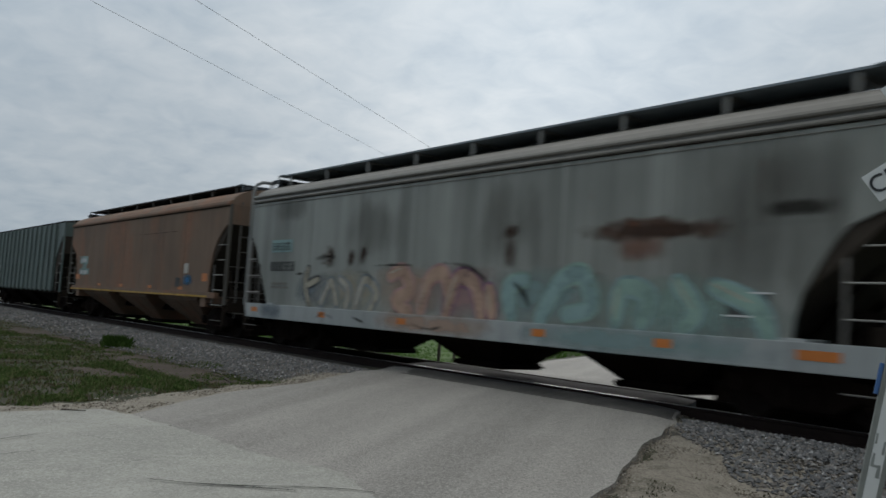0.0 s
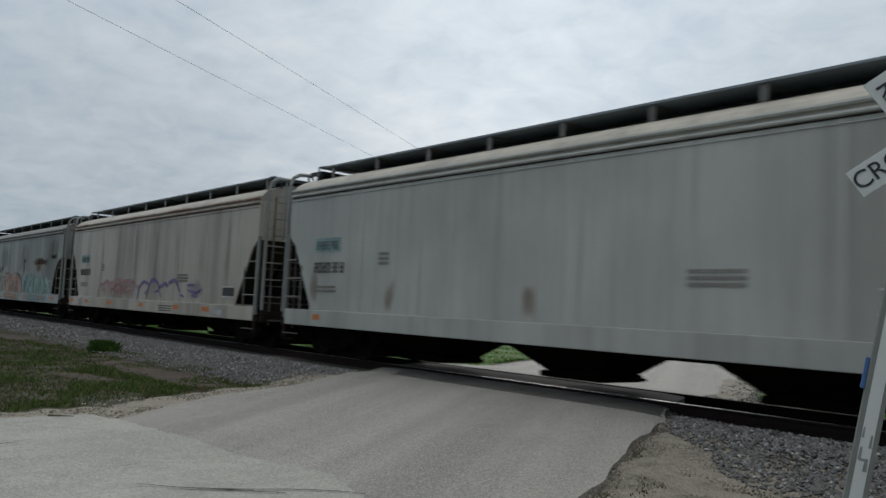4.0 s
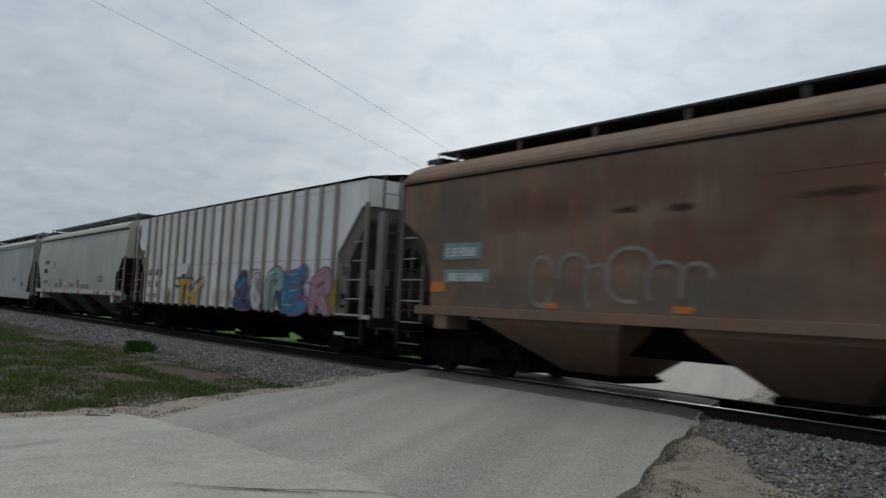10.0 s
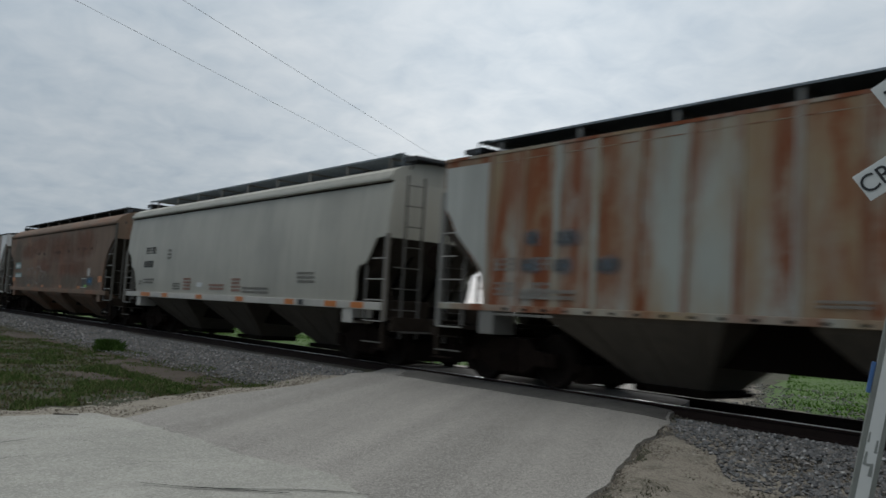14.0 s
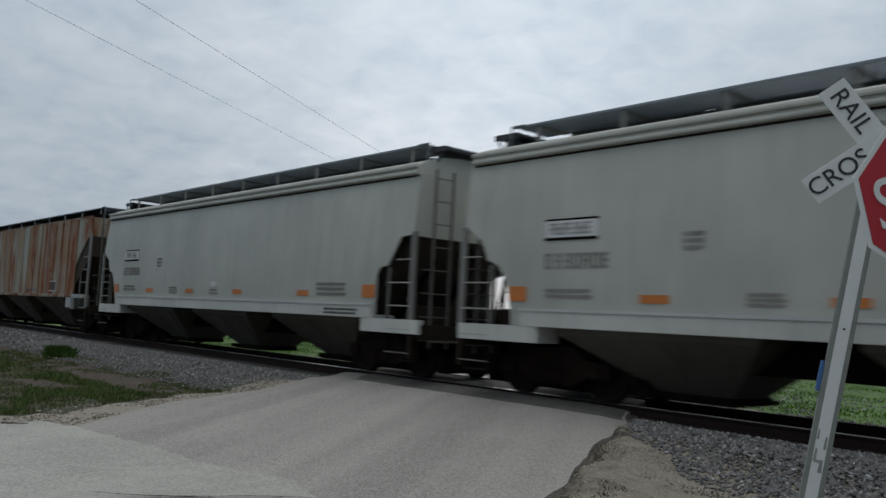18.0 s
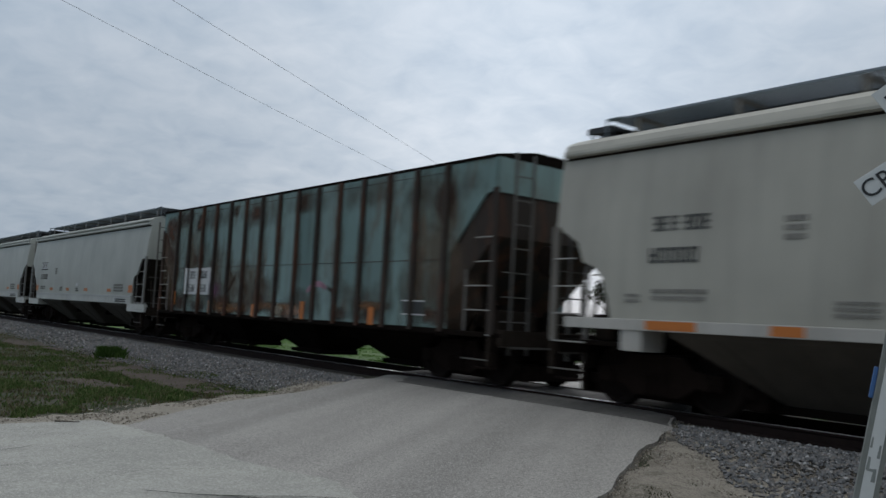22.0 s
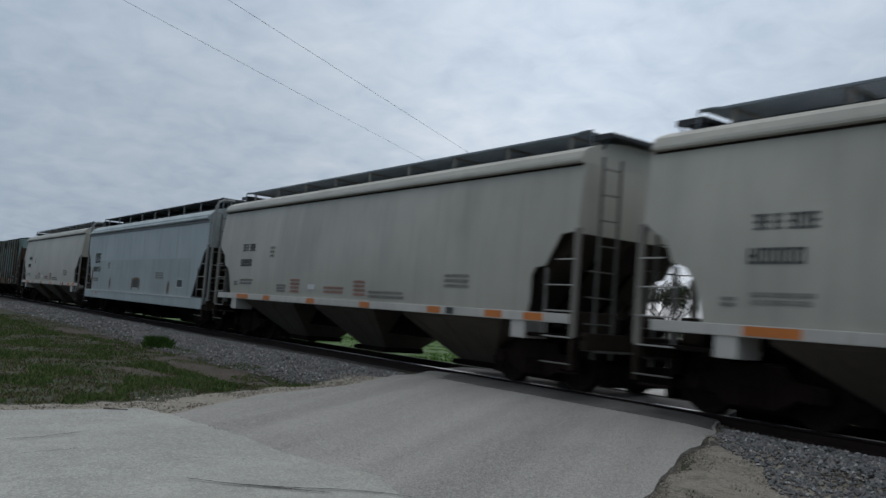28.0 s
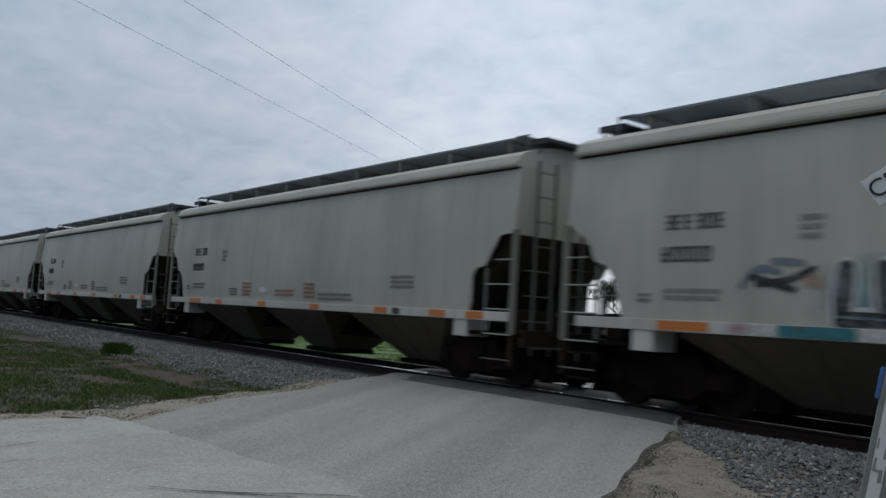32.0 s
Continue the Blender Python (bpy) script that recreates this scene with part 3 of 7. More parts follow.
            part("eave_gutter", boxed(x_l + 0.05, x_r - 0.05, y0, y1, z0 - spec.get("eave_shade", 0.05), z0 - 0.004), spec.get("eave_shade_paint", END_DARK), root, "dark strip painted in for the shade under the eave")
    else:
        bm = prism_x(bmesh.new(), [(-HALF, top), (-HALF, top + 0.05), (-0.6, top + 0.22), (0.6, top + 0.22), (HALF, top + 0.05), (HALF, top)], x_l, x_r)
        part("roof", bm, spec.get("roof", NEAR_BLACK), root)
        for s in (-1, 1):
            y0, y1 = sorted((s * (HALF - 0.04), s * (HALF + 0.02)))
            part("top_chord", boxed(x_l, x_r, y0, y1, top - 0.012, top + 0.04), spec.get("chord", body_m), root)
            y0, y1 = sorted((s * (HALF - 0.02), s * (HALF + 0.012)))
            part("top_seam", boxed(-half + 2.1, half - 2.1, y0, y1, top - 0.165, top - 0.153), spec.get("rib_paint", body_m), root)
    zr = top + (rise + 0.06 if not spec.get("flat_roof") else 0.22)
    hatch_n = 5
    hatch_h = 4.56 - zr if not spec.get("flat_roof") else 0.10
    for k in range(hatch_n):
        x0 = -half + 1.9 + (2 * half - 3.8) * k / hatch_n
        x1 = -half + 1.9 + (2 * half - 3.8) * (k + 1) / hatch_n - 0.12
        bm = prism_x(bmesh.new(), [(-0.42, zr - 0.12), (-0.40, zr + hatch_h * 0.8), (-0.2, zr + hatch_h), (0.2, zr + hatch_h), (0.40, zr + hatch_h * 0.8), (0.42, zr - 0.12)], x0, x1)
        # dark colour draws the shaded slot between roof and walkway
        part("hatch_cover", bm, DARK_GRATE, root, "hatch cover along the roof, darkened for the walkway's shade")

    # walkways along the roof: slats on brackets, with end crosswalks
    walk_m = spec.get("walkway", DARK_GRATE)
    zw = spec.get("walk_z", top + 0.74)
    if zw:
        xw = half - 1.15
        for s in (-1, 1):
            bm = bmesh.new()
            prism_x(bm, [(s * y, z) for y, z in ((1.035, zw - 0.03), (1.06, zw - 0.03), (1.06, zw + 0.008), (1.035, zw + 0.008))], -xw, xw)
            if spec.get("open_grating"):
                # bearing bars with daylight between them
                prism_x(bm, [(s * y, z) for y, z in ((0.22, zw - 0.03), (0.23, zw - 0.03), (0.23, zw), (0.22, zw))], -xw, xw)
                n = int(2 * xw / 0.05)
                for k in range(n):
                    x = -xw + 0.05 * k
                    box(bm, x, x + 0.037, min(s * 0.225, s * 1.04), max(s * 0.225, s * 1.04), zw - 0.006, zw)
            else:
                prism_x(bm, [(s * y, z) for y, z in ((0.12, zw - 0.03), (1.04, zw - 0.03), (1.04, zw), (0.12, zw))], -xw, xw)
            part("roof_walkway", bm, walk_m, root, "steel grating walkway along the roof")
            n = spec.get("brackets", 9)
            for k in range(n):
                x = -xw + 0.55 + (2 * xw - 1.1) * k / (n - 1)
                bm = bmesh.new()
                prism_y(bm, [(x - 0.055, zw - 0.035), (x + 0.055, zw - 0.035), (x + 0.04, top + 0.22 if spec.get("flat_roof") else top + 0.9 * rise), (x - 0.04, top + 0.22 if spec.get("flat_roof") else top + 0.9 * rise)], min(s * 0.99, s * 1.02), max(s * 0.99, s * 1.02))
                box(bm, x - 0.035, x + 0.035, min(s * 0.3, s * 1.0), max(s * 0.3, s * 1.0), zw - 0.07, zw - 0.032)
                part("walkway_bracket", bm, spec.get("post", body_m), root)
        for s in (-1, 1):
            bm = bmesh.new()
            a, b = sorted((s * (half - 0.68), s * (half - 1.22)))
            box(bm, a, b, -1.05, 1.05, zw - 0.16, zw - 0.09)
            for y in (-1.03, 1.03):
                a, b = sorted((s * (half - 0.68), s * (half - 1.22)))
                box(bm, a, b, y - 0.02, y + 0.02, zw - 0.19, zw - 0.09)
                tube(bm, (s * (half - 0.72), y, zw - 0.16), (s * (half - 0.98), y, top + 0.2), 0.02, sides=6)
                tube(bm, (s * (half - 1.2), y, zw - 0.16), (s * (half - 1.2), y, top + 0.3), 0.02, sides=6)
            part("end_crosswalk", bm, DARK_GRATE, root)
            a, b = sorted((s * (half - 0.92), s * (half - 0.96)))
            part("crosswalk_bracket", boxed(a, b, -1.0, 1.0, top + 0.2, zw - 0.14), DARK_GRATE, root)
            for y in (-1.08, 1.08):
                bm = bmesh.new()
                tube(bm, (s * (xw + 0.02), y, zw + 0.01), (s * (xw + 0.04), y, top + 0.16), 0.018, sides=6)
                tube(bm, (s * (xw - 0.3), y, zw), (s * (xw + 0.03), y, zw), 0.018, sides=6)
                part("roof_grab_iron", bm, GALV, root)

    # bent pipe frames over the ends, with rungs, on the older cars
    if spec.get("hoop"):
        for q in (-1, 1):
            for s in (-1, 1):
                x, za, zb_ = q * (half - 0.56), 1.0, top + 0.58
                bm = bmesh.new()
                line = [(s * 1.52, za), (s * 1.52, zb_ - 0.3), (s * 1.45, zb_ - 0.1), (s * 1.28, zb_), (s * 0.9, zb_ + 0.02)]
                for (ya, z0), (yb, z1) in zip(line, line[1:]):
                    tube(bm, (x, ya, z0), (x, yb, z1), 0.045, sides=8)
                tube(bm, (x, s * 1.02, cut[0][1]), (x, s * 1.02, zb_), 0.03, sides=8)
                frame_part = part("end_hoop", bm, HOOP, root, "bent grey pipe frame at the end of the roof")
                for k in range(7):
                    z = za + 0.35 + 0.44 * k
                    if z < zb_ - 0.2:
                        part("hoop_rung", tube(bmesh.new(), (x, s * 1.02, z), (x, s * 1.52, z), 0.014, sides=6), RUNG, frame_part)

    # side sills
    z0, z1 = spec["sill_z"]
    for s in (-1, 1):
        y0, y1 = sorted((s * (HALF - 0.12), s * (HALF + 0.03)))
        e = spec.get("sill_end", 0.86)
        part("side_sill", boxed(-half + e, half - e, y0, y1, z0, z1, 0.012), sill_m, root)
        if spec.get("sill_lip"):
            y0, y1 = sorted((s * (HALF - 0.05), s * (HALF + 0.05)))
            part("sill_flange", boxed(-half + 2.0, half - 2.0, y0, y1, z1 - 0.035, z1 + 0.012), spec["sill_lip"], root)
        if spec.get("sill_drop"):
            for q in (-1, 1):
                y0, y1 = sorted((s * (HALF - 0.11), s * (HALF + 0.02)))
                a, b = sorted((q * (half - 0.55), q * (half - 2.25)))
                part("end_sill_plate", boxed(a, b, y0, y1, spec["sill_drop"], z0 + 0.005), sill_m, root)

    # end platforms, corner posts, ladders, couplers
    zp = spec.get("platform", 0.98)
    for q in (-1, 1):
        a, b = sorted((q * (half - 0.55), q * (half - 2.1)))
        part("end_platform", boxed(a, b, -HALF + 0.05, HALF - 0.05, zp - 0.07, zp, 0.01), NEAR_BLACK, root)
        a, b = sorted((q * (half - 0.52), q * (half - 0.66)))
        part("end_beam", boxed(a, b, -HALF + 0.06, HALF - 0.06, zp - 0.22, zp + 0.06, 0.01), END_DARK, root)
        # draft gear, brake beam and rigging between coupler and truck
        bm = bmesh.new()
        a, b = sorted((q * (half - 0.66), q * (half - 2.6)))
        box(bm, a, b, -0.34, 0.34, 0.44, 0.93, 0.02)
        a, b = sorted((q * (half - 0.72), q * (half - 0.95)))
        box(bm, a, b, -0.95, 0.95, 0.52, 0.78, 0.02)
        part("draft_gear", bm, NEAR_BLACK, root, "near-black draft gear box under the end platform")
        # added low beam that blocks the light under the curved cars' ends
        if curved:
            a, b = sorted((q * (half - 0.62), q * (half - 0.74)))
            part("brake_beam", boxed(a, b, -0.9, 0.9, 0.14, 0.52, 0.02), NEAR_BLACK, root, "black beam added low under the end to close the bright gap")
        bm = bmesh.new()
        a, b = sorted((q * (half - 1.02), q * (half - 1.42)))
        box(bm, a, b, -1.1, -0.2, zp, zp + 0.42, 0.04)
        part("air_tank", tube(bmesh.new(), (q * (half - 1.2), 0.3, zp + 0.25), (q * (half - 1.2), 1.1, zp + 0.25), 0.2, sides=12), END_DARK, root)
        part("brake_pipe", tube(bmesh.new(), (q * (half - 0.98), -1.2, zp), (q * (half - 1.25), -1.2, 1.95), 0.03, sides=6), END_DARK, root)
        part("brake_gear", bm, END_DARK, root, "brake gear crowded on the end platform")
        for s in (-1, 1):
            y0, y1 = sorted((s * (HALF - 0.05), s * (HALF + 0.012)))
            mid = spec.get("post_at", 0.80) - (0.22 if curved and q < 0 else 0.0)
            a, b = sorted((q * (half - mid + 0.065), q * (half - mid - 0.065)))
            # Below the platform the post is coloured darker, as in shade.
            part("stirrup_post", boxed(a + 0.03, b - 0.03, y0, y1, 0.40, zp - 0.03), END_DARK, root)
            part("corner_post", boxed(a, b, y0, y1, zp - 0.03, (top + 0.02 if spec.get("tall_post") else cut[0][1] + 0.05), 0.01), spec.get("post", body_m), root)
            build_ladder(root, q, half + (0.22 if curved and q < 0 else 0.0), s, min(cut[0][1], 3.0) - 0.2, LADDER)
            y0, y1 = sorted((s * 1.05, s * (HALF + 0.005)))
            a, b = sorted((q * (half - 1.98), q * (half - 2.36)))
            part("bolster_end", boxed(a, b, y0, y1, 0.86, low + 0.06, 0.015), spec.get("bolster", sill_m), root)
        build_end_ladder(root, q * (half - 0.62), -1.05, 0.6, top + 0.1, LADDER)
        bm = bmesh.new()
        box(bm, min(q * (half - 0.2), q * (half - 1.4)), max(q * (half - 0.2), q * (half - 1.4)), -0.12, 0.12, 0.66, 0.92, 0.02)
        box(bm, min(q * (half + 0.05), q * (half - 0.3)), max(q * (half + 0.05), q * (half - 0.3)), -0.17, 0.17, 0.66, 0.94, 0.05)
        tube(bm, (q * (half - 0.6), 0.35, 0.85), (q * (half - 0.05), 0.12, 0.45), 0.03, sides=6)
        part("coupler", bm, TRUCK, root, "rusty knuckle coupler with air hose")
        bm = bmesh.new()
        line = [(half - 0.62, -0.42, 0.80), (half - 0.5, -0.42, 0.62), (half - 0.32, -0.40, 0.46), (half - 0.12, -0.36, 0.38), (half + 0.02, -0.32, 0.40)]
        for (a0, b0, c0), (a1, b1, c1) in zip(line, line[1:]):
            tube(bm, (q * a0, b0, c0), (q * a1, b1, c1), 0.026, sides=6)
        part("air_hose", bm, NEAR_BLACK, root, "black rubber air hose")
        bm = bmesh.new()
        box(bm, min(q * (half - 0.5), q * (half - 0.56)), max(q * (half - 0.5), q * (half - 0.56)), -1.35, -0.2, 0.72, 0.76)
        part("uncoupling_lever", bm, LADDER, root)
        bm = bmesh.new()
        box(bm, min(q * (half - 0.66), q * (half - 1.22)), max(q * (half - 0.66), q * (half - 1.22)), -HALF + 0.02, -HALF + 0.10, 0.34, 0.37)
        for k in (0.68, 1.2):
            tube(bm, (q * (half - k), -HALF + 0.06, 0.35), (q * (half - k), -HALF + 0.06, 0.86), 0.016, sides=6)
        part("sill_step", bm, TRUCK, root, "steel step under the corner")
        build_truck(root, q * (half - 2.25))
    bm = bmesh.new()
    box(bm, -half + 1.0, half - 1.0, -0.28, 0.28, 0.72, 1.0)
    part("centre_sill", bm, NEAR_BLACK, root)

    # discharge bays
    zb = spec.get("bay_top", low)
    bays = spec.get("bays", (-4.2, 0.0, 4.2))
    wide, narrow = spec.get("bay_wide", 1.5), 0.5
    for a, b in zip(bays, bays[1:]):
        part("cross_ridge", boxed(a + 0.9, b - 0.9, -0.7, 0.7, 0.62, zb), NEAR_BLACK, root)
    for n, x in enumerate(bays):
        # slightly lopsided funnel: long slope outwards on the end bays
        out_l, out_r = (1.9 if n == 0 else 1.5), (1.9 if n == len(bays) - 1 else 1.5)
        bm = bmesh.new()
        rims = []
        for z, w, l, r in ((zb, wide, out_l, out_r), (zb - 0.10, wide - 0.02, out_l - 0.04, out_r - 0.04), (0.24, narrow, 0.60, 0.60)):
            rims.append([bm.verts.new(p) for p in ((x - l, -w, z), (x + r, -w, z), (x + r, w, z), (x - l, w, z))])
        bm.faces.new(rims[0][::-1])
        bm.faces.new(rims[-1])
        for p, q in zip(rims, rims[1:]):
            for k in range(4):
                bm.faces.new((p[k], p[(k + 1) % 4], q[(k + 1) % 4], q[k]))
        bmesh.ops.recalc_face_normals(bm, faces=bm.faces)
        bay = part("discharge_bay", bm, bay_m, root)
        bm = bmesh.new()
        box(bm, x - 0.64, x + 0.66, -0.56, 0.56, 0.13, 0.25)
        part("outlet_gate", bm, NEAR_BLACK, bay)
        part("gate_slide", boxed(x + 0.6, x + 0.84, -0.45, 0.45, 0.165, 0.215), NEAR_BLACK, bay)
        part("gate_gear", tube(bmesh.new(), (x - 0.55, -0.72, 0.2), (x - 0.55, 0.72, 0.2), 0.05, sides=8), NEAR_BLACK, bay)
        for k in (-0.55, 0.0, 0.55):
            # stiffeners up the sloping near side
            rib = bmesh.new()
            prism_y(rib, [(x + k - 0.025, 0.28), (x + k + 0.025, 0.28), (x + k * 2.0 + 0.03, zb - 0.12), (x + k * 2.0 - 0.03, zb - 0.12)], -0.02, 0.02)
            for v in rib.verts:
                v.co.y -= narrow + (wide - 0.02 - narrow) * (v.co.z - 0.24) / (zb - 0.34)
            part("bay_stiffener", rib, bay_m, bay)

    # outside posts
    if spec.get("ribs"):
        n = spec["ribs"]
        for s in (-1, 1):
            for k in range(n):
                x = -half + 2.14 + (2 * half - 4.28) * k / (n - 1)
                y0, y1 = sorted((s * (HALF - 0.02), s * (HALF + spec.get("rib_out", 0.085))))
                zt = top - 0.016
                part("side_post", boxed(x - 0.055, x + 0.055, y0, y1, low, zt, 0.01), spec["rib_paint"], root, spec.get("rib_label", ""))
            y0, y1 = sorted((s * (HALF - 0.02), s * (HALF + 0.014)))
            if spec.get("seam", True):
                part("seam_strip", boxed(-half + 2.1, half - 2.1, y0, y1, 2.31, 2.325), spec["rib_paint"], root)
            part("bottom_chord", boxed(-half + 2.0, half - 2.0, y0, y1, low - 0.05, low + 0.06), NEAR_BLACK, root)

    # brake gear on one end platform
    bm = bmesh.new()
    tube(bm, (half - 1.5, -0.9, 1.02), (half - 1.5, -0.9, 1.5), 0.16, sides=12)
    box(bm, half - 1.75, half - 1.3, -0.6, 0.3, 1.0, 1.32, 0.03)
    part("brake_cylinder", bm, NEAR_BLACK, root)
    bm = bmesh.new()
    lathe_y(bm, [(0.27, -0.012), (0.29, 0.0), (0.27, 0.012)], 20)
    wheel = part("hand_brake_wheel", bm, TRUCK, root)
    wheel.matrix_basis = pose(half - 0.56, -0.45, 2.35, 0, 0, 90)

    # reflectors and stencils
    mark(root, spec, half)
    return root


def plate(root, name, e0, e1, z0, z1, material, half, label="", out=0.012, side=-1):
    """A flat painted or stuck-on piece on the car's side; e is the distance from the coupling plane at the left of the near side."""
    y = HALF + out - (side_inset((z0 + z1) / 2) if root.name in CURVED and z0 > 1.38 else 0.0)
    y0, y1 = sorted((side * (y - 0.006), side * y))
    a, b = (-half + e0, -half + e1) if side < 0 else (half - e1, half - e0)
    return part(name, boxed(a, b, y0, y1, z0, z1), material, root, label)


def bars(root, e0, e1, z0, z1, material, half, rows, name="stencil", seed=1, out=0.012, solid=0.62):
    """Lettering too small to read: broken bars of its size and colour."""
    rnd = random.Random(seed)
    bm = bmesh.new()
    pitch = (z1 - z0) / rows
    for r in range(rows):
        z = z0 + r * pitch
        x = -half + e0
        if rows == 1 and name == "stencil":
            # large stencilled characters, worn down to broken blocks of thin bars
            h = pitch * 0.92
            w, t = h * 0.62, h * 0.17
            y = HALF + out - (side_inset(z + h / 2) if root.name in CURVED and z0 > 1.38 else 0.0)
            while x + w < -half + e1 + 0.02:
                cuts = [(0, t, 0, h), (w - t, w, 0, h), (t, w - t, 0, t), (t, w - t, h - t, h), (t, w - t, (h - t) / 2, (h + t) / 2)]
                for a, b, c, d in rnd.sample(cuts, 4):
                    box(bm, x + a, x + b, -y, -y + 0.006, z + c, z + d)
                x += w + h * 0.16
            continue
        while x < -half + e1 - 0.02:
            w = min(rnd.uniform(0.4, 0.95) * pitch * solid, -half + e1 - x)
            y = HALF + out - (side_inset(z + pitch * solid / 2) if root.name in CURVED and z0 > 1.38 else 0.0)
            box(bm, x, x + w, -y, -y + 0.006, z, z + pitch * solid)
            x += w + pitch * rnd.uniform(0.14, 0.3)
    return tagged(part(name, bm, material, root), kind="stuff")


GREY_TAPES = ((4.27, 4.75), (6.95, 7.4), (9.65, 10.1), (12.65, 13.12))


def mark(root, spec, half):
    kind = spec.get("marks", "")
    full = 2 * half
    if kind == "tan":
        for e0, e1 in ((2.45, 3.3), (4.4, 4.85), (7.15, 7.6), (9.9, 10.35), (12.7, 13.15), (14.6, 15.1), (15.7, 16.2)):
            plate(root, "reflector", e0, e1, 1.19, 1.32, ORANGE, half, "orange reflective tape on the sill", 0.036)
        bars(root, 2.48, 3.55, 2.62, 2.86, INK, half, 1, seed=3)
        bars(root, 2.46, 3.42, 2.16, 2.40, INK, half, 1, seed=4)
        bars(root, 2.52, 3.45, 1.62, 1.82, PALE_INK, half, 2, seed=5)
        bars(root, 4.55, 4.85, 2.42, 2.78, PALE_INK, half, 3, seed=6)
        bars(root, 2.05, 2.3, 1.58, 1.74, PALE_INK, half, 2, seed=7)
        bars(root, 5.2, 5.75, 1.45, 1.68, PALE_INK, half, 3, seed=8)
        bars(root, 6.05, 6.6, 1.45, 1.85, RED_INK, half, 4, seed=9)
        plate(root, "data_plate", 7.1, 7.5, 1.55, 1.68, LABEL, half, "white data label on the side")
        bars(root, 8.0, 9.0, 1.48, 1.68, RED_INK, half, 2, seed=10)
        bars(root, 9.5, 10.05, 1.45, 1.85, RED_INK, half, 4, seed=11)
        bars(root, 10.2, 11.7, 1.42, 1.62, PALE_INK, half, 2, seed=12)
        bars(root, 13.2, 14.0, 1.72, 2.02, PALE_INK, half, 3, seed=13)
        plate(root, "dark_decal", 13.35, 13.6, 1.19, 1.32, INK, half, "", 0.036)
    elif kind == "grey":
        plate(root, "reflector", 1.72, 2.1, 1.52, 1.76, ORANGE, half, "square orange reflective tape")
        plate(root, "reflector", full - 2.36, full - 1.94, 1.52, 1.78, ORANGE, half, "square orange reflective tape")
        for e0, e1 in GREY_TAPES:
            plate(root, "reflector", e0, e1, 1.53, 1.65, ORANGE, half, "orange reflective tape on the side")
        plate(root, "emblem", 2.47, 3.48, 2.53, 2.79, LABEL, half, "white name panel with black edges")
        bars(root, 2.55, 3.4, 2.57, 2.77, PALE_INK, half, 1, seed=22, out=0.016)
        for z in (2.48, 2.78):
            plate(root, "emblem_edge", 2.45, 3.5, z, z + 0.045, NEAR_BLACK, half, "", 0.016)
        bars(root, 2.47, 3.85, 2.04, 2.30, PALE_INK, half, 1, seed=23)
        bars(root, 2.5, 3.4, 1.58, 1.76, PALE_INK, half, 2, seed=24)
        bars(root, 4.95, 5.28, 2.27, 2.56, PALE_INK, half, 3, seed=25)
        bars(root, 5.9, 6.4, 1.52, 1.72, PALE_INK, half, 3, seed=26)
        plate(root, "data_plate", 8.45, 8.75, 1.72, 1.84, LABEL, half, "white data label on the side")
        bars(root, 8.4, 8.8, 1.52, 1.68, PALE_INK, half, 2, seed=27)
        bars(root, 13.45, 14.5, 1.55, 1.86, PALE_INK, half, 3, seed=28)
        bars(root, 13.8, 15.0, 1.17, 1.32, INK, half, 2, seed=29, out=0.036)
    elif kind == "sill":
        for e0, e1 in spec.get("reflect", ((0.85, 1.25), (3.3, 3.6), (5.6, 6.0), (8.4, 8.8), (11.4, 11.9), (13.6, 14.2), (17.0, 17.5))):
            plate(root, "reflector", e0, min(e1, full - 0.7), 0.86, 0.985, ORANGE, half, "orange reflective tape on the sill", 0.036)
        ink = PALE_INK if spec.get("pale_patch") else INK
        if spec.get("name_patch", True):
            plate(root, "name_patch", 2.1, 3.2, 2.42, 2.74, spec.get("patch_paint", PALE_INK), half, "faded painted patch with lettering")
            bars(root, 2.2, 3.1, 2.47, 2.68, INK, half, 1, seed=30, out=0.017)
        bars(root, 2.1, 3.4, 1.94, 2.2, INK, half, 1, seed=31)
        bars(root, 2.2, 3.1, 1.5, 1.68, PALE_INK, half, 2, seed=32)
        bars(root, 4.7, 5.05, 2.1, 2.4, PALE_INK, half, 3, seed=33)
        bars(root, full - 6.2, full - 5.3, 1.7, 1.98, PALE_INK, half, 3, seed=34)
        if spec.get("sill_text"):
            bars(root, 10.9, 12.0, 0.78, 1.0, INK, half, 3, seed=35, out=0.036, solid=0.4)
        p0, p1, p2, p3 = spec.get("placard", (full - 3.55, full - 3.05, 1.42, 1.68))
        plate(root, "dark_placard", p0, p1, p2, p3, INK, half, "black placard frame")
        for z in (p2 - 0.03, p3):
            plate(root, "placard_edge", p0 - 0.05, p1 + 0.05, z, z + 0.025, LABEL, half, "", 0.018)
    elif kind == "brown":
        plate(root, "reflector", 1.8, 2.3, 1.58, 1.78, ORANGE, half, "square orange reflective tape")
        plate(root, "number_panel", 2.2, 3.35, 2.22, 2.54, TEAL, half, "grey-green number patch")
        plate(root, "number_panel", 2.24, 3.62, 1.78, 2.02, TEAL, half, "grey-green number patch")
        bars(root, 2.3, 3.2, 2.28, 2.46, LABEL, half, 1, seed=41, out=0.018)
        bars(root, 2.4, 3.4, 1.8, 1.96, LABEL, half, 1, seed=44, out=0.018)
        plate(root, "reflector", full - 2.35, full - 1.95, 1.62, 1.86, ORANGE, half, "square orange reflective tape")
        for e0 in (5.05, 7.75, 10.85, 13.65):
            plate(root, "reflector", e0, e0 + 0.35, 1.34, 1.44, ORANGE, half, "orange reflective tape")
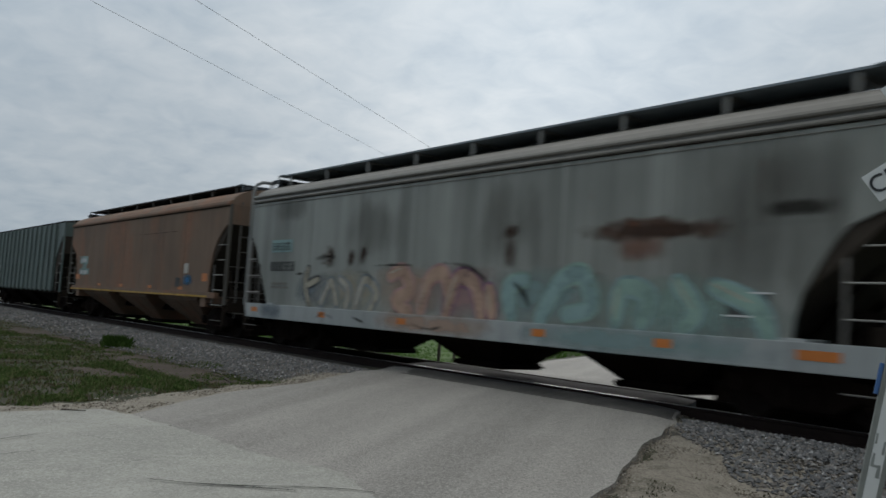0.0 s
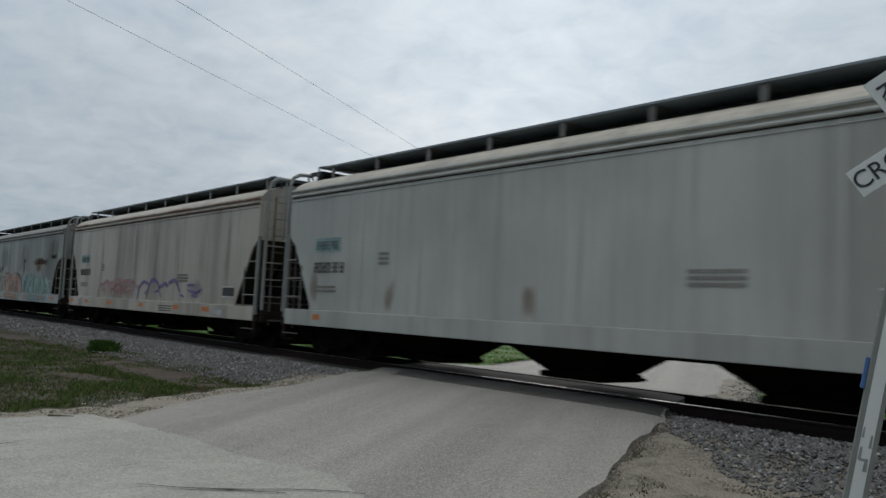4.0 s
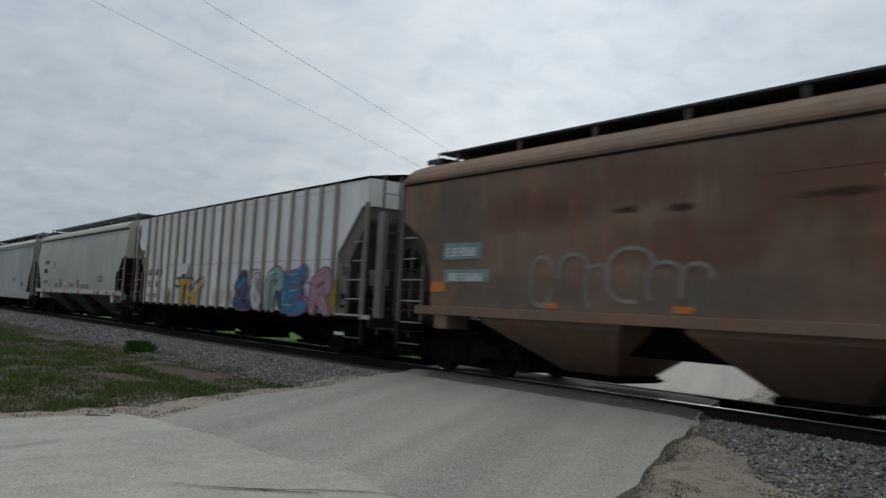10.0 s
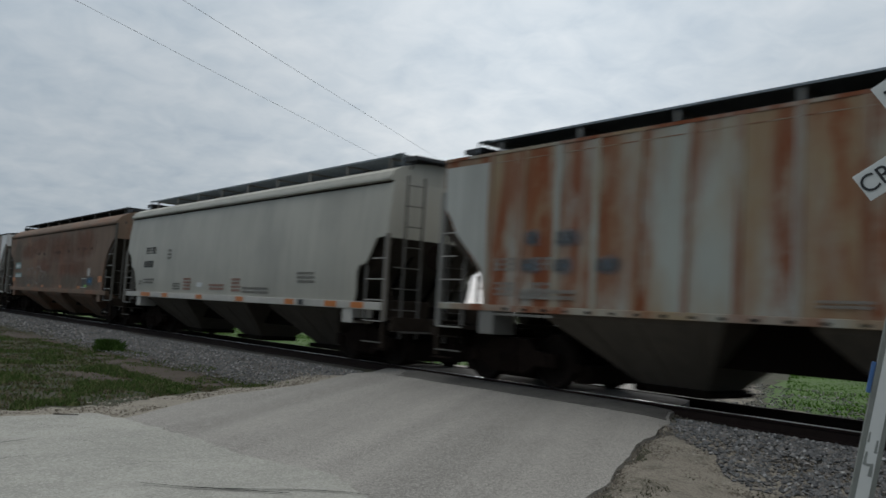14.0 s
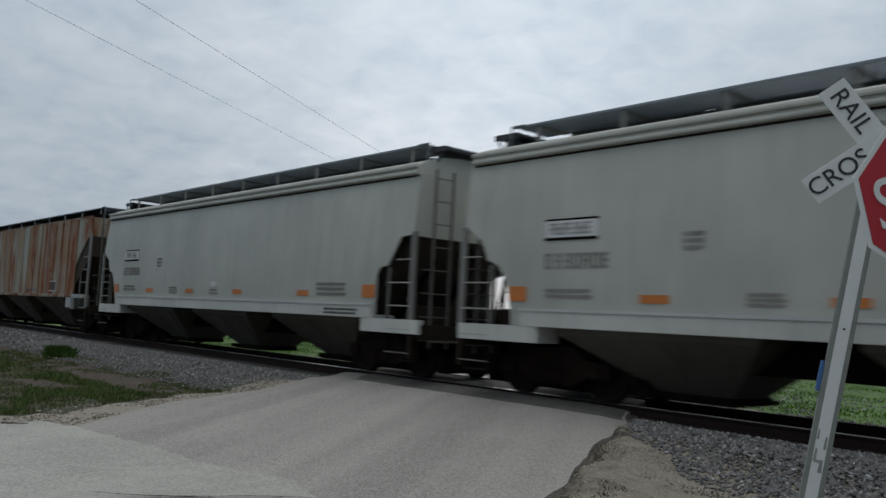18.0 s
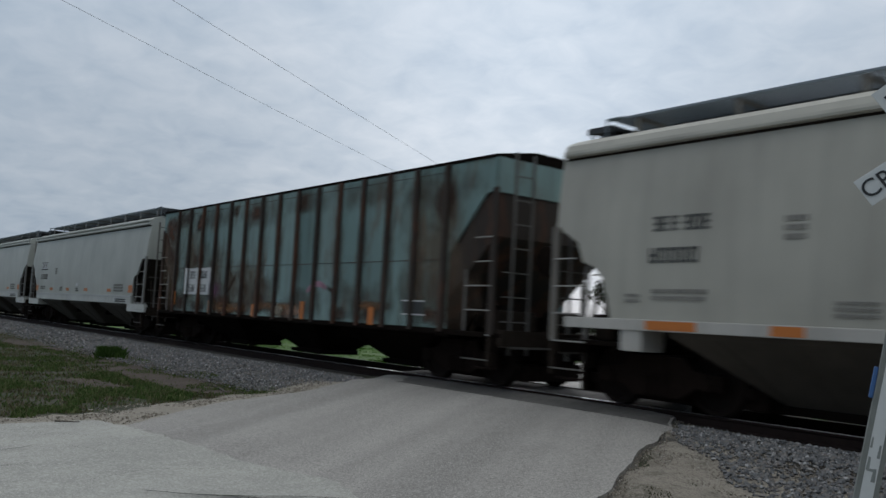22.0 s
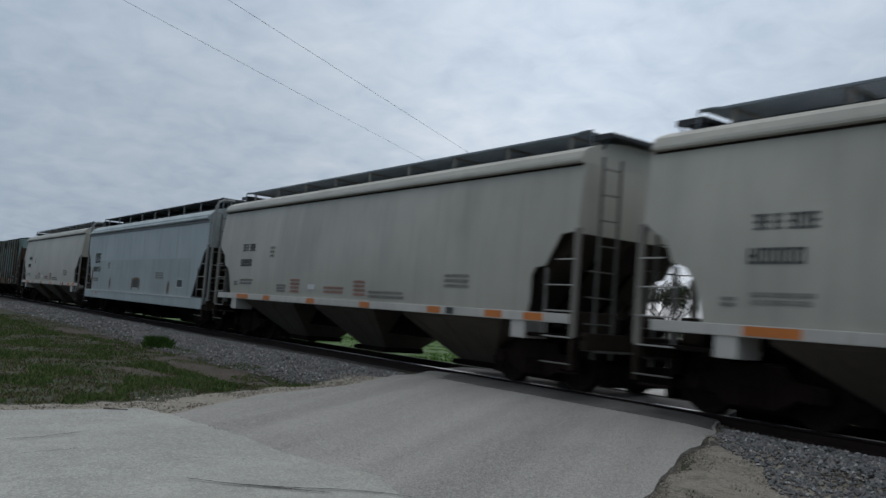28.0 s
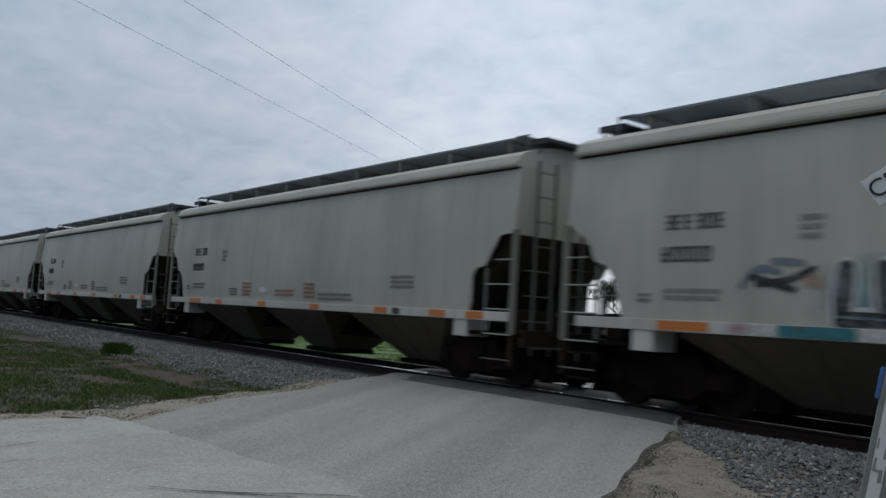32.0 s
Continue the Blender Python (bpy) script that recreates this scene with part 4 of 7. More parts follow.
        plate(root, "pale_patch", full - 3.82, full - 3.5, 1.86, 2.17, TAN_LIGHT, half, "pale square of fresh paint")
        plate(root, "blue_patch", full - 3.95, full - 3.05, 1.46, 1.85, HAZE["blue"], half, "dull blue painted patch")
        plate(root, "dark_placard", full - 4.5, full - 4.1, 1.42, 1.72, INK, half, "black placard frame")
        plate(root, "paint_line", 8.6, 13.7, 3.215, 3.226, STAIN_DARK, half, "thin dark line along the side", 0.009)
    elif kind == "post":
        out = 0.02
        bars(root, 2.35, 3.0, 1.98, 2.22, spec["mark_ink"], half, 1, seed=51, out=out)
        bars(root, 3.2, 3.85, 1.98, 2.22, spec["mark_ink"], half, 1, seed=52, out=out)
        bars(root, 2.35, 3.0, 1.55, 1.8, spec["mark_ink"], half, 1, seed=53, out=out)
        bars(root, 3.2, 3.85, 1.55, 1.8, spec["mark_ink"], half, 1, seed=54, out=out)
        bars(root, 2.4, 3.8, 1.2, 1.34, PALE_INK, half, 2, seed=55, out=out)


# ---- sprayed letters ----
def worn_spray(name, base):
    """Spray paint that has faded and lets the car's own paint show through here and there."""
    m, nt, b = start(name, 0.65)
    co = local_co(nt)
    tone = mix_of(nt, noise_of(nt, co, 2.5, 5, 0.6), tuple(v * 0.62 for v in base), tuple(min(v * 1.35, 0.85) for v in base))
    nt.links.new(tone, b.inputs["Base Color"])
    nt.links.new(ramp_of(nt, noise_of(nt, co, 3.0, 6, 0.7), 0.30, 0.52, (0.35, 0.35, 0.35, 1), (0.95, 0.95, 0.95, 1)), b.inputs["Alpha"])
    return m


SPRAY_COLOURS = {
    "blue": (0.045, 0.17, 0.32), "navy": (0.03, 0.055, 0.13), "pink": (0.42, 0.23, 0.30), "mint": (0.25, 0.38, 0.33), "white": (0.6, 0.6, 0.62),
    "yellow": (0.48, 0.29, 0.05), "black": (0.02, 0.02, 0.025), "peach": (0.45, 0.30, 0.22), "aqua": (0.24, 0.36, 0.36), "violet": (0.15, 0.12, 0.28),
    "rose": (0.40, 0.24, 0.24), "steel": (0.16, 0.20, 0.24), "plum": (0.20, 0.09, 0.16), "cream": (0.46, 0.42, 0.33), "teal": (0.03, 0.17, 0.19)}
SPRAY = {k: worn_spray("sprayed_" + k + "_paint", c) for k, c in SPRAY_COLOURS.items()}
THIN_VIOLET = soft_paint("thin_violet_paint", SPRAY_COLOURS["violet"], 0.3, 0.65, 0.7)
HAZE = {k: soft_paint("hazy_" + k + "_paint", c, 0.62, 0.65, 0.55) for k, c in SPRAY_COLOURS.items()}
GREEN_TAPE = plain("bright_green_tape", (0.16, 0.42, 0.06), 0.5, 0, 0.15)


def ragged(root, name, e0, e1, z0, z1, material, half, label, out=0.008, seed=1):
    """A stain or worn patch with a soft uneven outline, thin on the side sheet."""
    a, b, c, d = -half + e0 - 0.06, -half + e1 + 0.06, z0 - 0.05, z1 + 0.05
    bm = bmesh.new()
    bm.faces.new([bm.verts.new(p) for p in ((a, -HALF - out, c), (b, -HALF - out, c), (b, -HALF - out, d), (a, -HALF - out, d))])
    return part(name, bm, material, root, label)


def smooth_line(pts, steps=6):
    """A curve through the points."""
    out = []
    n = len(pts)
    for k in range(n - 1):
        p = [pts[max(k - 1, 0)], pts[k], pts[k + 1], pts[min(k + 2, n - 1)]]
        for q in range(steps):
            u = q / steps
            out.append(tuple(0.5 * (2 * p[1][c] + (p[2][c] - p[0][c]) * u + (2 * p[0][c] - 5 * p[1][c] + 4 * p[2][c] - p[3][c]) * u * u + (3 * p[1][c] - p[0][c] - 3 * p[2][c] + p[3][c]) * u ** 3) for c in (0, 1)))
    out.append(pts[-1])
    return out


def stroke(root, half, pts, wide, material, out, name="sprayed_stroke", taper=0.75):
    """One fat sprayed stroke with rounded ends."""
    line = smooth_line(pts)
    n = len(line)
    bm = bmesh.new()
    left, right = [], []
    for k, (x, z) in enumerate(line):
        (a, b), (c, d) = line[max(k - 1, 0)], line[min(k + 1, n - 1)]
        L = math.hypot(c - a, d - b) or 1
        w = wide * (taper + (1 - taper) * math.sin(math.pi * (k + 0.5) / n))
        left.append((x - (d - b) / L * w, z + (c - a) / L * w))
        right.append((x + (d - b) / L * w, z - (c - a) / L * w))
    caps = []
    for (x, z), (lx, lz), sign in ((line[0], left[0], 1), (line[-1], left[-1], -1)):
        r, a0 = math.hypot(lx - x, lz - z), math.atan2(lz - z, lx - x)
        caps.append([(x + r * math.cos(a0 + sign * math.pi * q / 6), z + r * math.sin(a0 + sign * math.pi * q / 6)) for q in range(1, 6)])
    vl = [bm.verts.new((-half + x, -HALF - out, z)) for x, z in left]
    vr = [bm.verts.new((-half + x, -HALF - out, z)) for x, z in right]
    for k in range(n - 1):
        bm.faces.new((vr[k], vr[k + 1], vl[k + 1], vl[k]))
    for cap, p, q in ((caps[0], vl[0], vr[0]), (caps[1], vl[-1], vr[-1])):
        bm.faces.new([p] + [bm.verts.new((-half + x, -HALF - out, z)) for x, z in cap] + [q])
    bmesh.ops.recalc_face_normals(bm, faces=bm.faces)
    if sum(f.normal.y * f.calc_area() for f in bm.faces) > 0:
        bmesh.ops.reverse_faces(bm, faces=bm.faces)
    return part(name, bm, material, root)


def bubble(root, half, strokes, wide, fill, edge, out, glint=None):
    """A sprayed figure: its strokes with a dark rim, a fill and thin pale glints."""
    for k, pts in enumerate(strokes):
        stroke(root, half, pts, wide + 0.055, SPRAY[edge], out + 0.0004 * k, "sprayed_rim")
    for k, pts in enumerate(strokes):
        stroke(root, half, pts, wide, SPRAY[fill], out + 0.004 + 0.0004 * k, "sprayed_fill")
        if glint:
            stroke(root, half, [(x - wide * 0.4, z + wide * 0.35) for x, z in pts[:max(2, len(pts) // 2)]], wide * 0.16, SPRAY[glint], out + 0.008 + 0.0004 * k, "sprayed_glint", 0.3)


def scrawl(root, half, strokes, material, wide, out=0.014):
    """Thin sprayed lines, each one ribbon."""
    for n, pts in enumerate(strokes):
        bm = bmesh.new()
        prev = None
        for k, (x, z) in enumerate(pts):
            (a, b), (c, d) = pts[max(k - 1, 0)], pts[min(k + 1, len(pts) - 1)]
            L = math.hypot(c - a, d - b) or 1
            nx, nz = -(d - b) / L * wide, (c - a) / L * wide
            pair = [bm.verts.new((-half + x + s * nx, -HALF - out - 0.001 * n, z + s * nz)) for s in (-1, 1)]
            if prev:
                bm.faces.new((prev[0], pair[0], pair[1], prev[1]))
            prev = pair
        part("sprayed_line", bm, material, root)


TAN_SPEC = dict(top=3.93, rise=0.42, eaves=[(3.935, 4.03, 0.03)], eave_shade=0.04, post=TAN_POST, cut_left="step_short", curved=True, length=17.7, open_grating=True, body=TAN, sill=TAN_LIGHT, bay=TAN_BAY, low=1.17, cut="step", sill_z=(1.17, 1.335), marks="tan", walkway=GALV, walk_z=4.60, bay_top=1.20,
                label="tan covered hopper car with three bays and orange sill reflectors")
GREY_SPEC = dict(top=3.896, rise=0.405, eave_shade=0.036, cut_left="step_short", curved=True, length=17.45, open_grating=True, body=GREY, sill=GREY_SILL, bay=GREY_BAY, low=1.13, cut="step", sill_z=(1.12, 1.40), sill_lip=GREY_LIGHT, sill_end=2.0, sill_drop=0.86, marks="grey", walkway=GALV, walk_z=4.60,
                 eaves=[(3.90, 3.975, 0.03), (4.02, 4.10, 0.03)], post=GREY_POST, label="light grey covered hopper car with a deep pale side sill")
# Bays of the next two types are near black to paint in shade.
SILL_SPEC = dict(post=GREY_POST, hoop=True, rise=0.46, eave_shade_z=3.78, eave_shade=0.022, walkway=GALV, length=18.4, low=1.06, cut="slant", sill_z=(0.71, 1.08), marks="sill", bay=NEAR_BLACK, bay_top=1.0, bay_wide=1.3, walk_z=4.60, platform=0.9, eaves=[(3.68, 3.70, 0.018), (3.78, 3.85, 0.045), (3.90, 3.98, 0.05)])
POST_SPEC = dict(hold_z=2.72, low=0.95, cut="post", sill_z=(0.90, 0.99), marks="post", bay=NEAR_BLACK, bay_top=0.95, bay_wide=1.3, walk_z=0, flat_roof=True, top=4.16, ribs=15, sill=NEAR_BLACK, bolster=NEAR_BLACK)

# coupling planes of the train, in metres along it
COUPLINGS = [-220.6, -202.7, -184.81, -166.22, -147.83, -129.38, -111.56, -93.25, -74.46, -56.31, -37.14, -19.65, -2.25, 15.6, 33.59, 51.79, 68.99, 87.2, 104.57, 122.3]
train = []


def join_train(car, k):
    train.append((car, (COUPLINGS[k] + COUPLINGS[k + 1]) / 2))
    return car


def length_of(k):
    return COUPLINGS[k + 1] - COUPLINGS[k] - 0.02


# 0 dark green post-sided car
join_train(build_car(dict(POST_SPEC, length=length_of(0), body=GREEN, rib_paint=GREEN, mark_ink=LABEL, chord=NEAR_BLACK, label="dark green hopper car with outside posts")), 0)
# 1 and 7 brown cars
brown = dict(length=length_of(7), body=BROWN, sill=BROWN, bay=BROWN, low=1.13, cut="arch", cut_left="arch_left", sill_end=1.3, tall_post=True, post=BROWN_POST, post_at=0.66, sill_z=(1.13, 1.30), marks="brown", walk_z=4.56, label="rusty brown covered hopper car with arched end openings")
car = join_train(build_car(dict(brown, length=length_of(1))), 1)
plate(car, "yellow_stripe", 1.2, 16.0, 1.145, 1.20, SPRAY["yellow"], length_of(1) / 2, "worn yellow sill stripe", 0.036)
plate(car, "pale_patch", 2.6, 3.2, 1.75, 2.3, TEAL, length_of(1) / 2)
# 2 grey car under layers of spray paint
car = join_train(build_car(dict(SILL_SPEC, length=length_of(2), body=OLD_GREY, sill=OLD_SILL, roof=SOOTY_ROOF, eave_paint=SOOTY_ROOF, cut="soot_arch", cut_left="slant", pale_patch=True, patch_paint=SPRAY["aqua"], placard=(15.5, 16.1, 1.38, 1.66),
                                reflect=((1.2, 1.55), (4.75, 5.05), (7.95, 8.25), (11.85, 12.15), (14.35, 14.65), (16.5, 17.05)), label="weathered grey covered hopper car with sprayed letters")), 2)
h2 = length_of(2) / 2
# layered faded letters: cream, then peach with dark arches, then mint, over soft overspray
for e0, e1, z0, z1, colour in ((3.7, 7.6, 1.02, 2.0, "cream"), (7.0, 9.4, 1.02, 2.15, "peach"), (8.6, 11.2, 1.02, 2.1, "rose"), (10.6, 13.6, 1.02, 2.05, "aqua"), (12.6, 16.3, 1.02, 1.95, "mint"), (13.4, 16.6, 1.0, 1.6, "aqua"), (3.4, 5.6, 1.1, 1.9, "steel")):
    ragged(car, "overspray", e0, e1, z0, z1, HAZE[colour], h2, "faded haze of sprayed paint", 0.0075)
bubble(car, h2, [[(4.1, 2.0), (4.0, 1.6), (4.25, 1.15)], [(4.1, 1.6), (4.6, 1.75)]], 0.07, "cream", "black", 0.010)
bubble(car, h2, [[(4.8, 1.2), (5.2, 1.7), (5.5, 1.2)], [(5.6, 1.75), (6.0, 1.5), (5.9, 1.15)], [(6.3, 1.15), (6.6, 1.75), (7.1, 1.5), (6.9, 1.12)]], 0.085, "cream", "steel", 0.012, "white")
bubble(car, h2, [[(7.6, 1.85), (8.0, 1.95), (8.3, 1.55), (7.8, 1.35), (8.3, 1.12)], [(8.7, 1.2), (8.9, 1.75), (9.35, 1.9), (9.6, 1.4)]], 0.14, "peach", "rose", 0.012, "cream")
bubble(car, h2, [[(9.5, 1.15), (9.8, 1.8), (10.3, 1.7), (10.5, 1.15)], [(10.8, 1.2), (10.7, 1.6)]], 0.15, "peach", "plum", 0.0135, "cream")
for pts, w in (([(8.95, 1.95), (9.4, 2.12), (9.9, 2.08), (10.4, 1.9), (10.8, 1.62)], 0.045), ([(11.2, 1.85), (11.6, 1.55), (11.8, 1.2)], 0.05), ([(6.9, 2.05), (7.6, 2.08), (8.5, 2.05)], 0.03), ([(4.4, 2.2), (4.9, 2.3), (5.4, 2.25)], 0.05), ([(6.3, 1.95), (6.7, 1.9), (7.0, 1.5)], 0.04), ([(3.5, 1.85), (3.9, 1.9)], 0.035)):
    stroke(car, h2, pts, w, STAIN_SOOT, 0.0185, "sooty_stroke")
bubble(car, h2, [[(11.3, 1.2), (11.2, 1.65), (11.6, 1.8)], [(12.0, 1.15), (12.4, 1.75), (12.9, 1.9), (13.1, 1.4), (12.6, 1.25)]], 0.13, "aqua", "mint", 0.012)
bubble(car, h2, [[(13.6, 1.2), (13.7, 1.7), (14.2, 1.6), (14.1, 1.2)], [(14.7, 1.8), (15.0, 1.4), (14.8, 1.15)], [(15.3, 1.75), (15.9, 1.5), (16.1, 1.15)]], 0.12, "mint", "aqua", 0.0135, "cream")
for pts in ([(4.6, 0.8), (5.0, 0.96), (5.5, 0.82)], [(6.2, 0.95), (6.8, 0.8)], [(8.4, 0.9), (9.0, 0.8), (9.5, 0.92)]):
    stroke(car, h2, pts, 0.03, STAIN_SOOT, 0.04, "sooty_stroke")
for e0, e1, colour in ((6.6, 11.3, "peach"), (11.0, 16.6, "aqua"), (1.5, 3.0, "steel")):
    ragged(car, "sill_overspray", e0, e1, 0.72, 1.1, HAZE[colour], h2, "sprayed haze on the sill", 0.0345)
ragged(car, "rust_scrape", 12.75, 15.6, 2.42, 2.66, STAIN_RED, h2, "long rusty scrape", 0.008)
ragged(car, "rust_scrape", 13.3, 15.3, 2.50, 2.62, STAIN_DARK, h2, "dark core of the scrape", 0.009)
ragged(car, "rust_scrape", 13.2, 14.9, 2.62, 2.74, STAIN_RED, h2, "thin rusty scrape", 0.010)
ragged(car, "rust_run", 13.4, 14.6, 2.1, 2.5, RUST_BLOOM, h2, "rust run under the scrape", 0.007)
ragged(car, "dark_scrape", 15.9, 17.1, 2.70, 2.84, STAIN_SOOT, h2, "dark scrape in the paint", 0.008)
ragged(car, "rust_spot", 11.0, 11.4, 2.56, 2.76, STAIN_DARK, h2, "rusty spot", 0.008)
ragged(car, "rust_run", 11.05, 11.35, 1.95, 2.6, THIN_RUST, h2, "dark run under the spot", 0.007)
for e0, e1, z0, z1 in ((4.9, 5.25, 2.0, 2.5), (5.9, 6.1, 2.05, 2.45), (6.35, 6.6, 2.1, 2.5)):
    ragged(car, "rust_spot", e0, e1, z0, z1, STAIN_DARK, h2, "rusty drip", 0.009)
for e0, e1, z0, z1 in ((2.0, 4.0, 3.2, 3.8), (5.5, 8.0, 2.3, 3.6), (10.2, 12.0, 2.0, 3.7), (14.8, 17.3, 1.6, 3.8), (15.6, 17.4, 2.6, 3.8)):
    ragged(car, "soot_run", e0, e1, z0, z1, THIN_SOOT, h2, "broad sooty run down the side", 0.005)
# 3 tan car with thin pink and violet scrawls
car = join_train(build_car(dict(SILL_SPEC, length=length_of(3), sill_text=True, eave_paint=EAVE_RUST, body=OLD_TAN, sill=OLD_TAN, roof=OLD_TAN, pale_patch=True, patch_paint=SPRAY["aqua"], placard=(15.6, 16.3, 1.32, 1.56),
                                reflect=((0.9, 1.45), (3.0, 3.4), (5.7, 6.25), (9.1, 9.5), (12.1, 12.55), (14.3, 14.8)), label="weathered tan covered hopper car with pink and violet scrawls")), 3)
h3 = length_of(3) / 2
ragged(car, "white_smear", 6.0, 6.5, 1.15, 1.45, HAZE["cream"], h3, "faint pale smear", 0.009)
ragged(car, "white_smear", 2.2, 2.7, 0.74, 1.0, HAZE["white"], h3, "faint pale smear on the sill", 0.036)
ragged(car, "white_patch", 14.9, 15.9, 0.74, 1.0, HAZE["white"], h3, "pale patch on the sill", 0.036)
for k, pts in enumerate(([(4.58, 1.0), (4.6, 1.3), (4.72, 1.52), (5.0, 1.6)], [(4.9, 1.5), (5.5, 1.7), (5.9, 1.58), (6.3, 1.5)], [(6.1, 1.5), (6.5, 1.68), (7.07, 1.74), (7.5, 1.5)], [(7.2, 1.7), (7.96, 1.71), (8.5, 1.62), (8.78, 1.5)], [(5.0, 1.35), (5.3, 1.45), (5.4, 1.15)], [(6.6, 1.4), (6.9, 1.5), (7.0, 1.2)], [(7.7, 1.4), (8.1, 1.45), (8.3, 1.2)])):
    stroke(car, h3, pts, 0.075 if k < 4 else 0.035, SPRAY["rose"], 0.012 + 0.001 * k, "sprayed_line")
ragged(car, "overspray", 4.7, 8.8, 1.1, 1.75, HAZE["rose"], h3, "faint pink haze of sprayed paint", 0.008)
for k, pts in enumerate(([(8.9, 0.76), (8.86, 1.1), (8.98, 1.5), (9.4, 1.69), (9.85, 1.6)], [(9.8, 1.45), (10.0, 1.7), (10.35, 1.76), (10.7, 1.62), (10.8, 1.45)], [(10.75, 1.5), (11.3, 1.65), (11.5, 1.55)], [(11.6, 1.66), (12.1, 1.75), (12.4, 1.55), (12.5, 1.4)], [(9.5, 1.3), (9.8, 1.4), (9.7, 1.15)], [(10.4, 1.35), (10.8, 1.4), (11.0, 1.2)], [(12.6, 1.3), (12.9, 1.25)], [(13.1, 1.6), (13.6, 1.62)], [(13.2, 1.45), (13.8, 1.4), (14.1, 1.5)], [(13.5, 1.3), (13.9, 1.28)])):
    stroke(car, h3, pts, 0.06 if k < 4 else 0.035, SPRAY["violet"], 0.012 + 0.001 * k, "sprayed_line")
ragged(car, "overspray", 13.0, 14.4, 1.2, 1.7, THIN_VIOLET, h3, "faint violet haze of sprayed paint", 0.008)
for k in range(8):
    ragged(car, "seam_stain", 2.75 + 1.84 * k, 3.1 + 1.84 * k, 1.1, 3.76, SEAM_FILM, h3, "brown run along a seam", 0.0065)
# 4 faded grey car
car = join_train(build_car(dict(SILL_SPEC, length=length_of(4), body=OLD_PALE, sill=OLD_PALE, roof=OLD_TAN, marks="sill", reflect=((2.2, 2.5),), pale_patch=False, patch_paint=SPRAY["aqua"], label="faded grey covered hopper car with a dirty grey sill")), 4)
h4 = length_of(4) / 2
for e0, e1, z0, z1 in ((2.0, 2.28, 1.2, 2.1), (5.0, 5.3, 1.15, 1.75), (9.0, 9.3, 1.2, 1.7)):
    ragged(car, "rust_stain", e0, e1, z0, z1, THIN_ORANGE, h4, "faint orange rust stain", 0.010)
# 5 the first of the tan cars; the others are alike
tan_car = join_train(build_car(TAN_SPEC), 5)
# 6 white post-sided car with big sprayed letters
car = join_train(build_car(dict(POST_SPEC, length=length_of(6), cut_left="post_left", hold_z=3.2, reach=2.5, ribs=19, body=WHITE, rib_paint=RUSTY_RIB, mark_ink=INK, roof=NEAR_BLACK, chord=NEAR_BLACK, post=TAN_POST, slope=SLOPE_DIRT, label="dull white hopper car with rusty posts and big sprayed letters")), 6)
h6 = length_of(6) / 2
# one end has a cellular web over the truck, a second end post, cross plate and pale sill end
def lie(e0, e1, y0, y1, z0, z1):
    return boxed(h6 - e0, h6 - e1, y0, y1, z0, z1)
bm = bmesh.new()
for e0, e1, z0, z1 in ((2.06, 1.80, 1.03, 2.24), (1.56, 1.46, 1.03, 2.2), (1.80, 1.56, 1.03, 1.15), (1.80, 1.56, 1.24, 1.36), (1.80, 1.56, 1.50, 1.93), (1.80, 1.56, 2.14, 2.2)):
    box(bm, h6 - e0, h6 - e1, -HALF + 0.02, -HALF + 0.06, z0, z1)
part("end_web", bm, TAN_POST, car, "dirty end web with square holes")
part("rusty_door", lie(1.22, 0.96, -HALF + 0.10, -HALF + 0.16, 1.42, 1.95), RUST_RED, car, "dark red rusty box behind the ladder")
part("end_post", lie(0.42, 0.17, -HALF + 0.08, -HALF + 0.20, 0.98, 3.35), TAN_POST, car)
part("end_post", lie(0.95, 0.87, -HALF + 0.02, -HALF + 0.07, 0.98, 2.5), TAN_POST, car)
part("cross_plate", lie(0.9, 0.12, -HALF + 0.22, -HALF + 0.25, 1.70, 2.06), GREY_POST, car)
part("sill_end", lie(2.05, 0.5, -HALF - 0.012, -HALF + 0.06, 0.935, 1.03), TAN_LIGHT, car, "pale end of the side sill")
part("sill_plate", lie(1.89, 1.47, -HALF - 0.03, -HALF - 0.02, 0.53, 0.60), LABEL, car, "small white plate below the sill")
for k, (e0, e1, z0, z1) in enumerate(((1.98, 2.2, 1.0, 2.6), (0.7, 1.15, 3.2, 3.95), (1.05, 1.9, 2.72, 2.95))):
    ragged(car, "rust_stain", e0, e1, z0, z1, STAIN_PALE, h6, "rusty edge of the end opening", 0.010, 170 + k)
# yellow letters with black edges, low on the side
for pts in ([(5.55, 1.86), (6.3, 1.86), (7.1, 1.86)], [(5.55, 1.6), (6.0, 1.58)], [(6.6, 1.6), (6.9, 1.55)], [(7.1, 1.5), (7.5, 1.75), (8.05, 1.9)], [(5.9, 1.0), (6.6, 0.99)]):
    stroke(car, h6, pts, 0.05, SPRAY["black"], 0.0885, "sprayed_line")
for pts, w in (([(5.75, 1.74), (6.95, 1.74)], 0.1), ([(6.15, 1.7), (6.1, 1.08)], 0.19), ([(6.7, 1.65), (6.72, 1.1)], 0.12), ([(7.0, 1.3), (7.3, 1.35)], 0.13), ([(7.35, 1.1), (7.55, 1.45), (7.85, 1.75)], 0.13), ([(7.05, 1.12), (7.6, 1.1)], 0.1)):
    stroke(car, h6, pts, w, SPRAY["yellow"], 0.0905, "sprayed_fill")
for pts in ([(6.4, 1.66), (6.42, 1.15)], [(6.9, 1.2), (7.1, 1.22)], [(7.2, 1.55), (7.3, 1.5)]):
    stroke(car, h6, pts, 0.03, SPRAY["black"], 0.0915, "sprayed_line")
